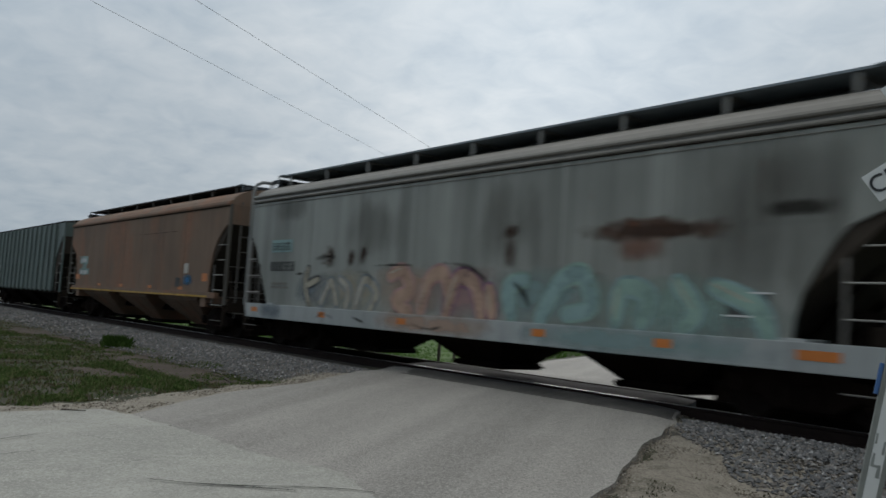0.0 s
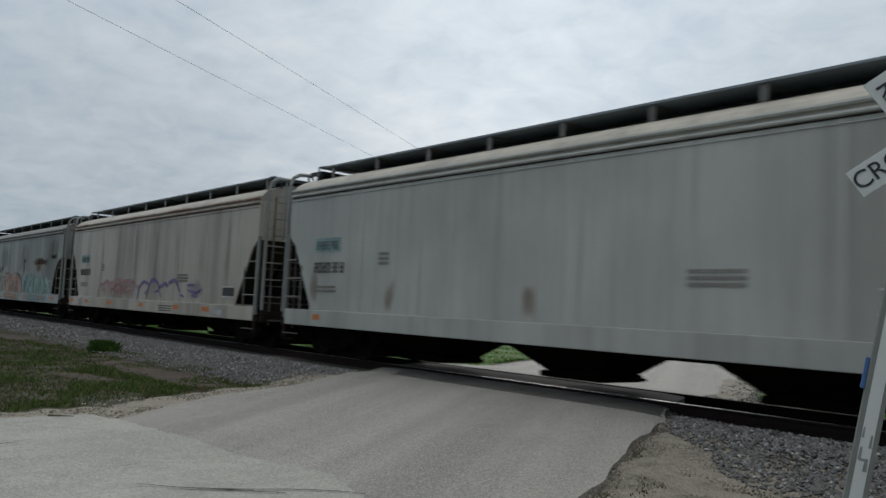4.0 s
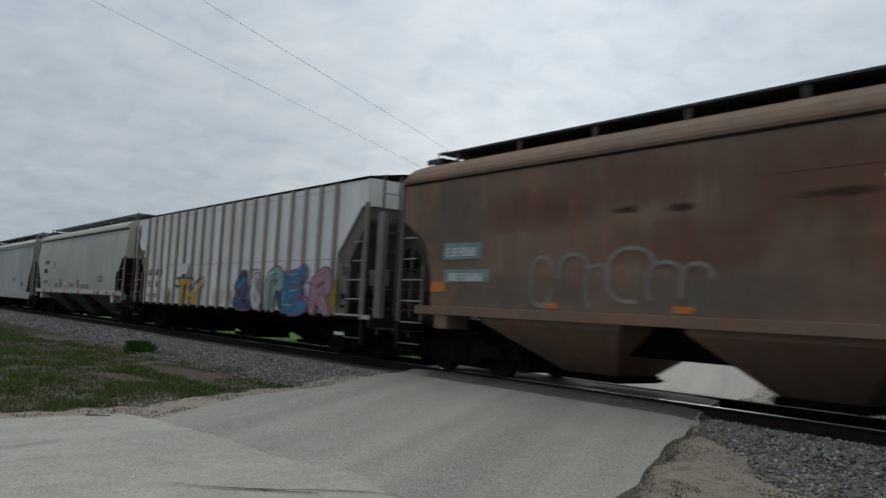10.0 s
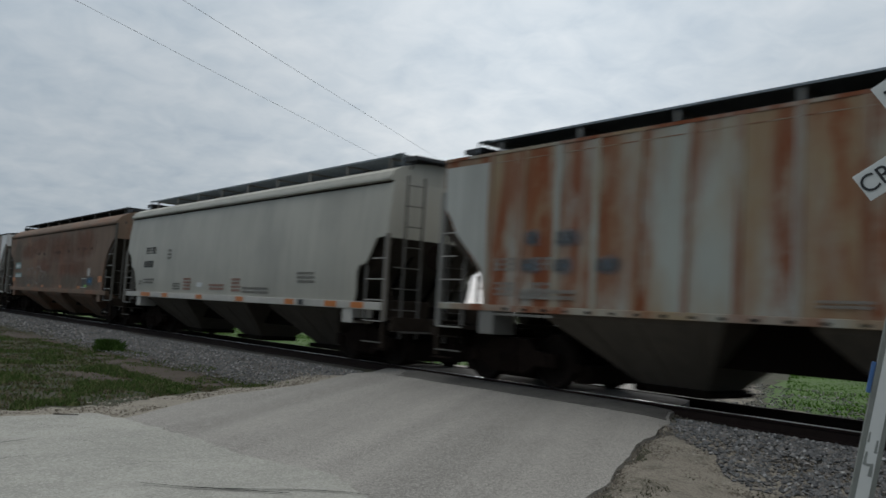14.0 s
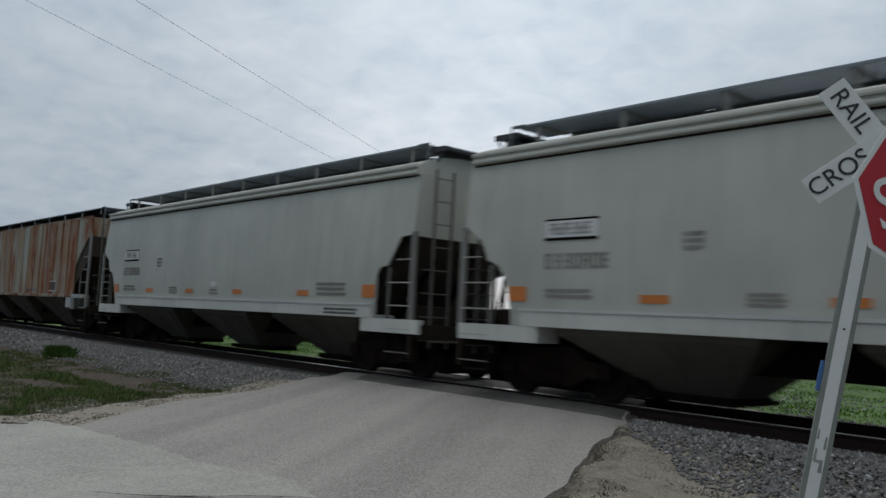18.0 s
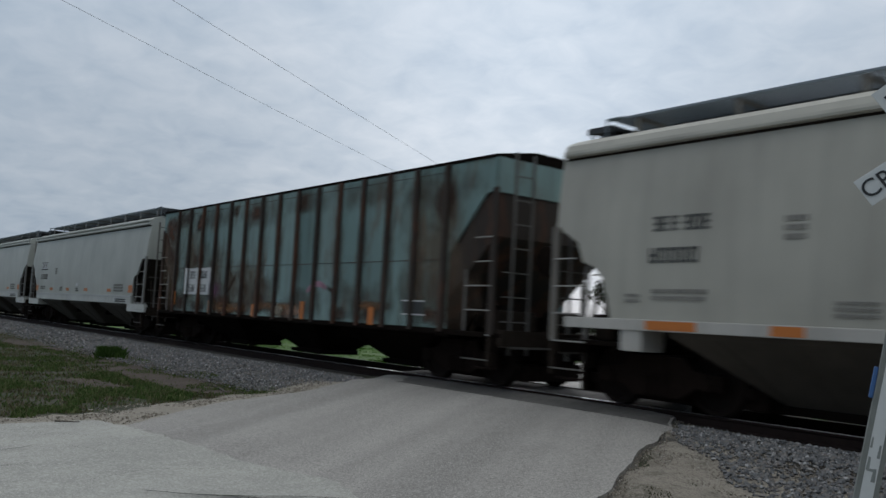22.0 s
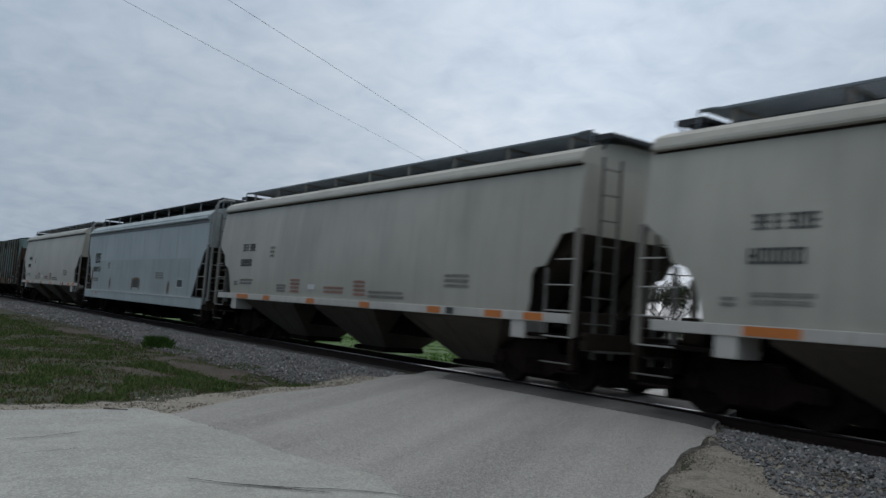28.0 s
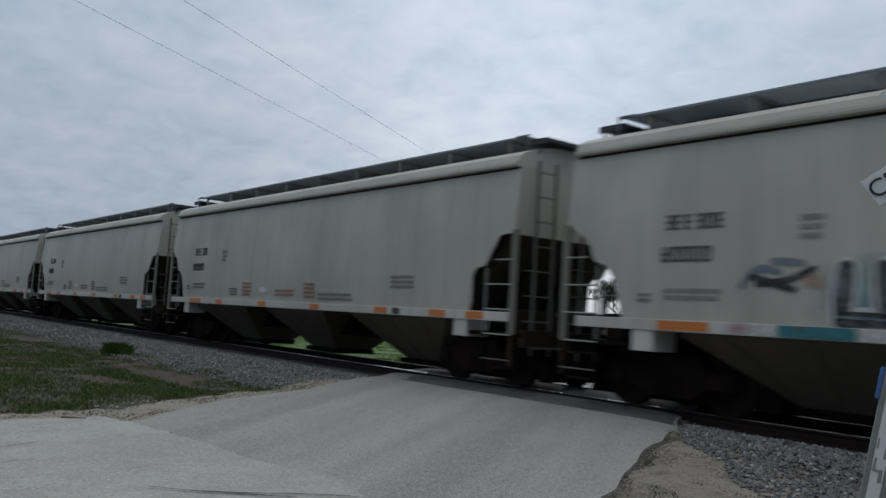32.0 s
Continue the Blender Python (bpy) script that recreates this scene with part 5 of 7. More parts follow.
plate(car, "white_patch", 5.9, 6.57, 2.0, 2.36, LABEL, h6, "fresh white patch", 0.089)
# a row of big letters: navy, white, green, blue and pink, with plum edges
for e0, e1, colour in ((10.3, 11.8, "navy"), (11.4, 12.5, "white"), (12.2, 13.5, "mint"), (13.2, 15.2, "blue"), (14.9, 16.2, "pink"), (16.0, 16.5, "yellow")):
    ragged(car, "overspray", e0, e1, 0.98, 1.95, HAZE[colour], h6, "haze of sprayed paint", 0.0875)
bubble(car, h6, [[(10.65, 1.6), (11.0, 1.88), (11.25, 1.95)], [(11.15, 1.9), (11.1, 1.4), (11.25, 1.1)], [(10.6, 1.15), (11.1, 1.12), (11.5, 1.12)]], 0.15, "navy", "plum", 0.0885, "blue")
stroke(car, h6, [(10.75, 1.62), (11.05, 1.75), (11.25, 1.8)], 0.09, SPRAY["blue"], 0.097, "sprayed_glint")
stroke(car, h6, [(10.42, 1.35), (10.5, 1.5)], 0.09, SPRAY["white"], 0.0975, "sprayed_glint")
bubble(car, h6, [[(11.75, 1.75), (12.1, 1.9)], [(11.95, 1.8), (11.8, 1.4), (12.0, 1.1)], [(12.0, 1.5), (12.2, 1.3), (12.15, 1.1)]], 0.13, "white", "plum", 0.0895, None)
bubble(car, h6, [[(12.75, 1.1), (12.7, 1.5), (12.75, 1.85)], [(12.8, 1.9), (13.3, 2.0), (13.55, 1.75), (13.1, 1.5)]], 0.16, "mint", "plum", 0.0885, "white")
bubble(car, h6, [[(13.75, 1.1), (13.85, 1.5), (13.8, 1.9)], [(14.0, 1.88), (14.5, 1.9), (14.8, 2.05)], [(14.0, 1.45), (14.6, 1.5)], [(13.7, 1.1), (14.3, 1.1), (14.9, 1.15)]], 0.17, "blue", "plum", 0.0895, "mint")
stroke(car, h6, [(13.35, 1.45), (13.6, 1.1)], 0.13, SPRAY["navy"], 0.0975, "sprayed_glint")
bubble(car, h6, [[(15.3, 1.1), (15.35, 1.5), (15.3, 1.75)], [(15.4, 1.8), (15.95, 1.95), (16.05, 1.65), (15.6, 1.45)], [(15.6, 1.4), (16.0, 1.1)]], 0.16, "pink", "plum", 0.0885, "rose")
for pts in ([(14.6, 1.35), (15.0, 1.38), (15.2, 1.3)], [(11.5, 1.65), (11.6, 1.3), (11.7, 1.1)], [(15.0, 1.75), (15.3, 1.7)], [(12.4, 1.75), (12.45, 1.3), (12.35, 1.1)]):
    stroke(car, h6, pts, 0.035, SPRAY["plum"], 0.0985, "sprayed_line")
for pts in ([(11.55, 2.08), (11.9, 2.1), (12.2, 2.08)], [(11.6, 2.0), (11.8, 2.03)]):
    stroke(car, h6, pts, 0.02, SPRAY["black"], 0.0985, "sprayed_line")
for e0, e1, z0, z1 in ((1.15, 1.4, 1.05, 2.7), (4.75, 5.0, 0.98, 1.5), (10.1, 10.35, 1.0, 1.6), (16.1, 16.45, 1.0, 1.9)):
    ragged(car, "rust_stain", e0, e1, z0, z1, STAIN_PALE, h6, "orange rust stain", 0.0865)
for k in range(9):
    ragged(car, "dirt_smear", 2.3 + 1.55 * k, 3.5 + 1.55 * k, 0.97, 1.45 + 0.12 * (k % 3), THIN_SOOT, h6, "thin grey road dirt low on the side", 0.0095)
# 7 brown car with a chalked heart
car = join_train(build_car(brown), 7)
h7 = length_of(7) / 2
scrawl(car, h7, [[(cx + rx * math.cos(0.35 * k + 0.4) + 0.03 * math.sin(k), cz + rz * math.sin(0.35 * k + 0.4)) for k in range(n)]
                 for cx, cz, rx, rz, n in ((5.0, 1.8, 0.28, 0.42, 17), (5.75, 1.85, 0.36, 0.4, 9), (6.3, 1.7, 0.3, 0.36, 12), (6.95, 1.9, 0.5, 0.42, 14), (7.6, 1.75, 0.36, 0.34, 11), (8.15, 1.7, 0.3, 0.36, 10))], PALE_INK, 0.032)
for e0, e1, z0, z1 in ((5.0, 9.0, 2.9, 3.8), (8.2, 13.0, 2.4, 3.8), (12.0, 16.2, 2.5, 3.8), (9.6, 15.4, 1.8, 2.7), (6.0, 10.0, 1.9, 2.8), (3.0, 6.5, 2.6, 3.5)):
    ragged(car, "rust_bloom", e0, e1, z0, z1, RUST_BLOOM, h7, "broad bloom of red rust", 0.006)
for e0, e1 in ((1.9, 6.5), (5.5, 11.0), (10.0, 14.5), (13.5, 17.0)):
    ragged(car, "dust_band", e0, e1, 1.25, 1.95, DUST, h7, "grey road dust low on the side", 0.007)
ragged(car, "dust_band", 1.0, 3.6, 1.9, 3.9, DUST, h7, "grey dust on the end of the side", 0.007)
for e0, e1, z in ((9.45, 10.75, 2.885), (11.85, 12.1, 2.9), (13.3, 13.5, 2.97), (13.95, 14.65, 2.96), (15.15, 15.4, 2.95), (6.5, 7.1, 2.89), (7.5, 8.1, 2.86)):
    ragged(car, "dark_scrape", e0, e1, z, z + 0.05, STAIN_DARK, h7, "short dark scrape", 0.009)
plate(car, "green_tape", 14.65, 14.95, 1.41, 1.50, GREEN_TAPE, h7, "scrap of bright green tape", 0.018)
for z in (1.38, 1.74):
    plate(car, "placard_edge", 14.2, 14.85, z, z + 0.025, LABEL, h7, "", 0.018)
# 8 tan
join_train(copy_thing(tan_car, Matrix()), 8)
# 9 grey car streaked with rust
car = join_train(build_car(dict(POST_SPEC, length=length_of(9), body=RUST_GREY, cut="rust_right", cut_left="curl", seam=False, rib_paint=RUST_GREY, mark_ink=PALE_INK, low=1.32, rib_out=0.03, sill_z=(1.27, 1.38), sill=RUST_GREY, bay=TAN_BAY, bay_top=1.3, bay_wide=1.5, ribs=19,
                                top=4.08, walk_z=4.52, walkway=GALV, roof=NEAR_BLACK, chord=RUST_GREY, post=GREY_POST, bolster=GREY_POST, label="grey hopper car streaked all over with orange rust")), 9)
h9 = length_of(9) / 2
edge = CUTS["curl"]
outline = [(-h9 + 0.84, 3.95), (-h9 + 0.84, 3.2)] + [(-h9 + e + 0.03, z) for e, z in edge[1:]] + [(-h9 + 2.14, 1.5), (-h9 + 2.14, 3.95)]
part("end_panel", prism_y(bmesh.new(), outline, -HALF - 0.005, -HALF + 0.002), OLD_PALE, car, "pale grey end panel free of rust")
for e0, e1, z0 in ((3.05, 3.48, 2.4), (3.78, 4.39, 2.38), (3.0, 3.47, 1.94), (3.77, 4.24, 1.93), (4.65, 5.18, 1.93)):
    ragged(car, "number_patch", e0, e1, z0, z0 + 0.25, HAZE["steel"], h9, "faded number patch", 0.036)
    bars(car, e0 + 0.06, e1 - 0.04, z0 + 0.04, z0 + 0.24, INK, h9, 1, seed=int(e0 * 100), out=0.04)
bars(car, 3.0, 4.3, 1.5, 1.7, PALE_INK, h9, 2, seed=65, out=0.036)
plate(car, "dark_placard", 14.52, 14.95, 1.53, 1.82, INK, h9, "black placard frame", 0.036)
for z in (1.48, 1.84):
    plate(car, "placard_edge", 14.38, 15.1, z, z + 0.025, LABEL, h9, "", 0.04)
plate(car, "box_plate", 16.33, 16.9, 0.92, 1.27, OLD_SILL, h9, "pale steel plate", 0.02)
plate(car, "sill_bar", 16.95, 18.1, 1.27, 1.40, OLD_SILL, h9, "pale end of the side sill", 0.036)
for e in (3.0, 8.2, 11.2, 12.2):
    bars(car, e, e + 0.7, 1.5, 1.62, PALE_INK, h9, 2, seed=int(e * 10), out=0.036)
for k in range(31):
    e = 2.6 + 0.47 * k
    plate(car, "rivet_plate", e, e + 0.16, 1.285, 1.345, STAIN_SOOT, h9, "", 0.038)
# 10 and 11 light grey cars
grey_car = join_train(build_car(GREY_SPEC), 10)
join_train(copy_thing(grey_car, Matrix()), 11)
# 12 teal post-sided car
car = join_train(build_car(dict(POST_SPEC, length=length_of(12), marks="", body=TEAL, rib_paint=TEAL_RIB, mark_ink=INK, chord=NEAR_BLACK, roof=NEAR_BLACK, post=TEAL_RIB, slope=TEAL_RIB, ribs=15, label="dull teal hopper car with dark rusty posts")), 12)
h12 = length_of(12) / 2
plate(car, "number_board", 3.10, 4.92, 1.52, 2.32, LABEL, h12, "white number board with dark lettering", 0.012)
for e in (3.08, 3.90, 4.74):
    plate(car, "number_board_strip", e + 0.0, e + 0.16, 1.52, 2.32, LABEL, h12, "white paint carried over a post", 0.0895)
for z in (2.0, 1.6):
    bars(car, 3.28, 3.86, z, z + 0.24, INK, h12, 1, seed=61 + int(z * 10), out=0.018)
    bars(car, 4.14, 4.72, z, z + 0.24, INK, h12, 1, seed=64 + int(z * 10), out=0.018)
for e, z0, z1 in ((2.06, 1.2, 1.6), (4.82, 0.98, 1.35), (7.65, 0.98, 1.3), (10.25, 1.0, 1.42), (13.2, 0.98, 1.35)):
    plate(car, "reflector", e, e + 0.2, z0, z1, ORANGE, h12, "orange reflective tape", 0.03)
for e0, e1, z0, z1 in ((7.5, 10.4, 1.18, 1.36), (12.4, 14.2, 1.3, 1.46), (4.8, 7.6, 1.05, 1.3)):
    ragged(car, "rust_band", e0, e1, z0, z1, STAIN_PALE, h12, "brown rust band", 0.0135)
for pts in ([(6.05, 1.6), (6.35, 1.9), (6.61, 2.18)], [(6.61, 2.18), (6.9, 1.9), (7.2, 1.62)], [(11.2, 1.85), (11.6, 1.7), (12.0, 1.48)]):
    stroke(car, h12, pts, 0.05, STAIN_DARK, 0.0155, "dark_smear")
ragged(car, "peach_smear", 9.3, 10.4, 1.0, 1.35, HAZE["peach"], h12, "faint peach smear", 0.0145)
ragged(car, "white_smear", 8.6, 9.4, 1.0, 1.35, HAZE["cream"], h12, "faint white smear", 0.0145)
plate(car, "dark_placard", 14.45, 15.1, 1.26, 1.5, INK, h12, "black placard frame", 0.02)
for z in (1.23, 1.5):
    plate(car, "placard_edge", 14.4, 15.15, z, z + 0.025, LABEL, h12, "", 0.025)
for k, (e0, e1, z0, z1) in enumerate(((0.95, 2.05, 3.0, 4.05), (1.3, 2.05, 2.5, 3.1), (2.25, 3.1, 3.75, 4.05), (3.5, 4.1, 3.4, 4.0), (3.4, 4.2, 2.4, 2.7), (5.9, 6.6, 3.7, 4.05), (7.2, 8.0, 3.55, 3.9), (9.7, 10.3, 3.6, 4.05), (2.3, 3.0, 1.0, 1.5), (5.2, 6.2, 1.0, 1.5),
                                       (6.4, 7.4, 1.0, 1.35), (7.7, 8.6, 1.05, 1.6), (8.8, 9.9, 1.0, 1.3), (11.5, 12.6, 1.0, 1.3), (12.7, 13.8, 1.0, 1.45), (15.0, 15.9, 1.0, 1.4), (15.2, 16.0, 2.9, 3.8), (3.3, 4.6, 1.0, 1.38))):
    ragged(car, "rust_stain", e0, e1, z0, z1, THIN_RUST if k % 3 else STAIN_RED, h12, "old dark rust stain", 0.011, 80 + k)
ragged(car, "violet_smear", 4.6, 5.6, 1.4, 1.9, HAZE["plum"], h12, "faint violet smear", 0.013, 99)
stroke(car, h12, [(10.55, 1.68), (10.8, 1.82), (11.1, 1.84), (11.35, 1.76)], 0.07, SPRAY["pink"], 0.017, "sprayed_line")
for k in range(14):
    e = 2.14 + (2 * h12 - 4.28) * k / 14
    ragged(car, "post_rust", e - 0.2, e + 0.24, 0.98, 4.05 - 0.25 * ((k * 5) % 3), THIN_BROWN, h12, "rust spread along a post", 0.0105)
# brown film along the top and the foot of the sheets, and over the whole end panels
for k in range(6):
    e = 1.0 + 2.6 * k
    ragged(car, "rust_film", e, e + 2.9, 3.55 - 0.12 * (k % 3), 4.12, THIN_BROWN, h12, "brown rust film under the top chord", 0.0095, 140 + k)
    ragged(car, "rust_film", e, e + 2.9, 0.97, 1.75 + 0.2 * (k % 3), THIN_BROWN, h12, "brown rust film along the foot", 0.0095, 150 + k)
for k, (e0, e1, z0, z1) in enumerate(((0.9, 2.7, 1.0, 4.1), (2.2, 4.3, 1.0, 4.1), (3.9, 6.4, 1.0, 3.2), (5.6, 8.8, 1.0, 2.6), (14.0, 16.6, 1.0, 4.1))):
    ragged(car, "rust_film", e0, e1, z0, z1, RUST_FILM, h12, "brown rust film over the old paint", 0.0085, 160 + k)
# 13 tan
join_train(copy_thing(tan_car, Matrix()), 13)
# 14 two-tone blue-grey car
car = join_train(build_car(dict(SILL_SPEC, length=length_of(14), body=BLUE_GREY, sill=BLUE_GREY, sill_lip=GREY_LIGHT, roof=BLUE_GREY, low_band=2.46, name_patch=False, band_paint=BLUE_GREY_LOW, reflect=((3.0, 3.2),), eaves=[(3.77, 3.88, 0.08)], rise=0.40, eave_shade_z=3.77, eave_shade=0.11, eave_shade_paint=GREEN_SHADE, walkway=DARK_GRATE,
                                label="two-tone blue-grey covered hopper car with a pale sill")), 14)
h14 = length_of(14) / 2
bars(car, 2.28, 3.3, 2.36, 2.86, INK, h14, 1, seed=71, out=0.016)
ragged(car, "rust_patch", 1.83, 2.1, 1.1, 2.2, STAIN_PALE, h14, "rusty end of the side sheet", 0.012, 12)
for e in (8.76, 9.78):
    ragged(car, "rust_patch", e, e + 0.2, 1.2, 1.68, STAIN_PALE, h14, "rusty strip beside the placard", 0.010)
ragged(car, "rust_patch", 8.8, 9.95, 1.58, 1.7, STAIN_PALE, h14, "rusty strip above the placard", 0.011)
plate(car, "dark_placard", 9.0, 9.74, 1.3, 1.62, INK, h14, "black placard frame", 0.016)
ragged(car, "rust_patch", 5.2, 5.45, 1.15, 1.65, STAIN_PALE, h14, "rusty patch", 0.012, 9)
ragged(car, "rust_patch", 13.5, 13.75, 1.12, 1.65, STAIN_PALE, h14, "rusty patch", 0.012, 10)
# 15 to 18 tan, the last one with sprayed letters
for k in (15, 16, 17, 18):
    car = join_train(copy_thing(tan_car, Matrix()), k)
half = TAN_SPEC["length"] / 2
for k, pts in enumerate(([(3.75, 1.82), (4.0, 2.05), (4.3, 2.0)], [(4.0, 1.85), (4.4, 1.9), (4.75, 2.05)], [(4.2, 2.15), (4.6, 2.12)], [(3.9, 1.95), (4.5, 1.78)])):
    stroke(car, half, pts, 0.05, SPRAY["black"] if k % 2 else SPRAY["steel"], 0.014 + 0.001 * k, "sprayed_line")
ragged(car, "overspray", 4.7, 6.4, 1.35, 2.2, HAZE["aqua"], half, "pale blue haze of sprayed paint", 0.013)
ragged(car, "peach_smear", 4.6, 4.9, 1.8, 2.0, HAZE["peach"], half, "small peach smear", 0.0135)
bubble(car, half, [[(5.15, 2.05), (5.1, 1.5)], [(5.6, 2.05), (5.65, 1.5)], [(5.1, 1.42), (5.7, 1.4)]], 0.12, "black", "white", 0.015, "steel")
bubble(car, half, [[(6.1, 2.0), (6.2, 1.5)], [(6.6, 2.05), (6.9, 1.6), (7.3, 1.5)], [(7.6, 2.0), (7.8, 1.5)]], 0.13, "navy", "white", 0.015, "steel")
plate(car, "teal_stripe", 4.3, 5.3, 1.18, 1.33, SPRAY["teal"], half, "teal sprayed stripe on the sill", 0.04)
for e0, e1, m in ((3.6, 3.9, "rose"), (3.95, 4.3, "white"), (5.35, 5.7, "white"), (5.7, 9.5, "teal")):
    ragged(car, "sill_smear", e0, e1, 1.2, 1.32, HAZE[m], half, "sprayed smear on the sill", 0.041)

TRAIN_RUN = [(0, 162.92), (1, 154.25), (2, 145.70), (3, 137.17), (3.5, 132.91), (5.5, 116.42), (6, 112.06), (7, 103.38), (8, 94.80), (9, 86.25), (10, 77.87), (11, 69.48), (12, 60.82), (13, 51.91), (14, 43.06), (15, 34.30), (15.5, 30.01), (17.5, 12.78), (18, 8.45), (19, -0.03), (20, -8.54), (21, -17.19), (22, -25.81), (23, -34.57), (24, -43.41), (25, -52.35), (25.5, -56.80), (27.5, -74.15), (28, -78.45), (29, -87.44), (30, -96.55), (31, -105.56), (32, -114.54)]


def train_place(t):
    for (t0, s0), (t1, s1) in zip(TRAIN_RUN, TRAIN_RUN[1:]):
        if t <= t1:
            return s0 + (s1 - s0) * (t - t0) / (t1 - t0)
    return TRAIN_RUN[-1][1]


def motions():
    """The train rolls by towards negative x; every wheelset turns with it."""
    for car, x in train:
        walk(car, [(t, pose(x + s, TRACK_Y, 0)) for t, s in TRAIN_RUN])
    turns = []
    for k in range(0, 32 * FPS + 1, 2):
        t = k / FPS
        turns.append((t, pose(0, 0, 0, 0, math.degrees((train_place(t) - TRAIN_RUN[0][1]) / WHEEL_R), 0)))
    for car, x in train:
        for piece in car.children:
            for wheels in piece.children:
                if wheels.name.startswith("wheelset"):
                    walk(wheels, turns)


# ---- ground ----
def smoothstep(a, b, v):
    t = min(max((v - a) / (b - a), 0.0), 1.0)
    return t * t * (3 - 2 * t)


def between(v, points):
    """A value read off a broken line."""
    for (a, p), (b, q) in zip(points, points[1:]):
        if v <= b:
            return p + (q - p) * max(v - a, 0.0) / (b - a)
    return points[-1][1]


LEFT_EDGE = [(2.4, -10.9), (3.6, -10.99), (4.4, -11.75), (5.7, -12.75), (6.7, -13.05), (7.4, -13.15), (8.1, -13.55), (9.5, -14.6), (10.5, -14.85)]


def road_left(y):
    """x of the crossing road's left and right edges at y."""
    return between(y, LEFT_EDGE) if y < 10.5 else -14.85 - (y - 10.5) * 0.56


def road_right(y):
    return -4.75 - (y - 5.4) * 0.53 + (0.035 * math.sin(2.1 * y + 0.6) + 0.03 * math.sin(5.3 * y) if y < 10.5 else 0.0)


def road_height(y):
    if y <= 10.62:
        return -0.40 + 0.285 * smoothstep(3.4, 10.2, y) + 0.065 * smoothstep(10.05, 10.55, y)
    if y >= 12.44:
        return -0.09 - 0.32 * smoothstep(12.4, 19.0, y)
    return -0.045


def terrain(x, y):
    """Height of the bare ground: a low railway bank on flat land."""
    bank = 0.28 * smoothstep(7.5, 9.5, y) * (1 - smoothstep(13.6, 15.8, y))
    rough = 0.03 * noise.noise(Vector((x * 0.5, y * 0.5, 0.3))) + 0.018 * noise.noise(Vector((x * 1.7, y * 1.7, 4.0)))
    far = 0.15 * smoothstep(20, 60, abs(y - 11)) * noise.noise(Vector((x * 0.02, y * 0.02, 9.0)))
    flat = 1 - smoothstep(8.8, 9.8, y) * (1 - smoothstep(13.2, 14.2, y))
    z = -0.47 + bank + rough * (0.35 + 0.65 * flat) + far
    if 3.6 < y < 60 and not 10.5 < y < 12.5:
        # the road lies on a low ramp with soft shoulders
        out = max(road_left(y) - x, x - road_right(y), 0.0)
        z += max(road_height(y) - 0.09 - z, 0.0) * (1 - smoothstep(0.0, 1.5, out)) * smoothstep(3.6, 5.0, y)
    return z


def ground_material():
    m, nt, b = start("rough_grass_and_earth", 0.95)
    co = world_co(nt)
    tone = mix_of(nt, ramp_of(nt, noise_of(nt, co, 0.6, 5), 0.35, 0.65), (0.026, 0.034, 0.013), (0.05, 0.041, 0.025))
    tone = mix_of(nt, ramp_of(nt, noise_of(nt, co, 9.0, 4), 0.4, 0.7), tone, (0.036, 0.04, 0.017))
    nt.links.new(tone, b.inputs["Base Color"])
    bump_of(nt, b, noise_of(nt, co, 14.0, 4), 0.7, 0.03)
    return m


def dirt_material():
    m, nt, b = start("dirt_and_fine_gravel", 0.95)
    co = world_co(nt)
    tone = mix_of(nt, ramp_of(nt, noise_of(nt, co, 1.3, 5), 0.35, 0.65), (0.31, 0.278, 0.232), (0.235, 0.207, 0.168))
    tone = mix_of(nt, ramp_of(nt, noise_of(nt, co, 55.0, 3, 0.7), 0.48, 0.66), tone, (0.25, 0.225, 0.185))
    tone = mix_of(nt, ramp_of(nt, noise_of(nt, co, 80.0, 2, 0.7), 0.54, 0.68), tone, (0.12, 0.105, 0.083))
    tone = mix_of(nt, ramp_of(nt, noise_of(nt, co, 1.6, 5, 0.75), 0.49, 0.63), tone, (0.10, 0.09, 0.068))
    grain, edge = cells_of(nt, co, 75.0)
    tone = mix_of(nt, ramp_of(nt, grain, 0.55, 1.0), tone, (0.27, 0.245, 0.2))
    tone = mix_of(nt, ramp_of(nt, grain, 0.0, 0.3, (1, 1, 1, 1), (0, 0, 0, 1)), tone, (0.115, 0.098, 0.078))
    nt.links.new(tone, b.inputs["Base Color"])
    bump_of(nt, b, grain, 0.8, 0.012)
    return m


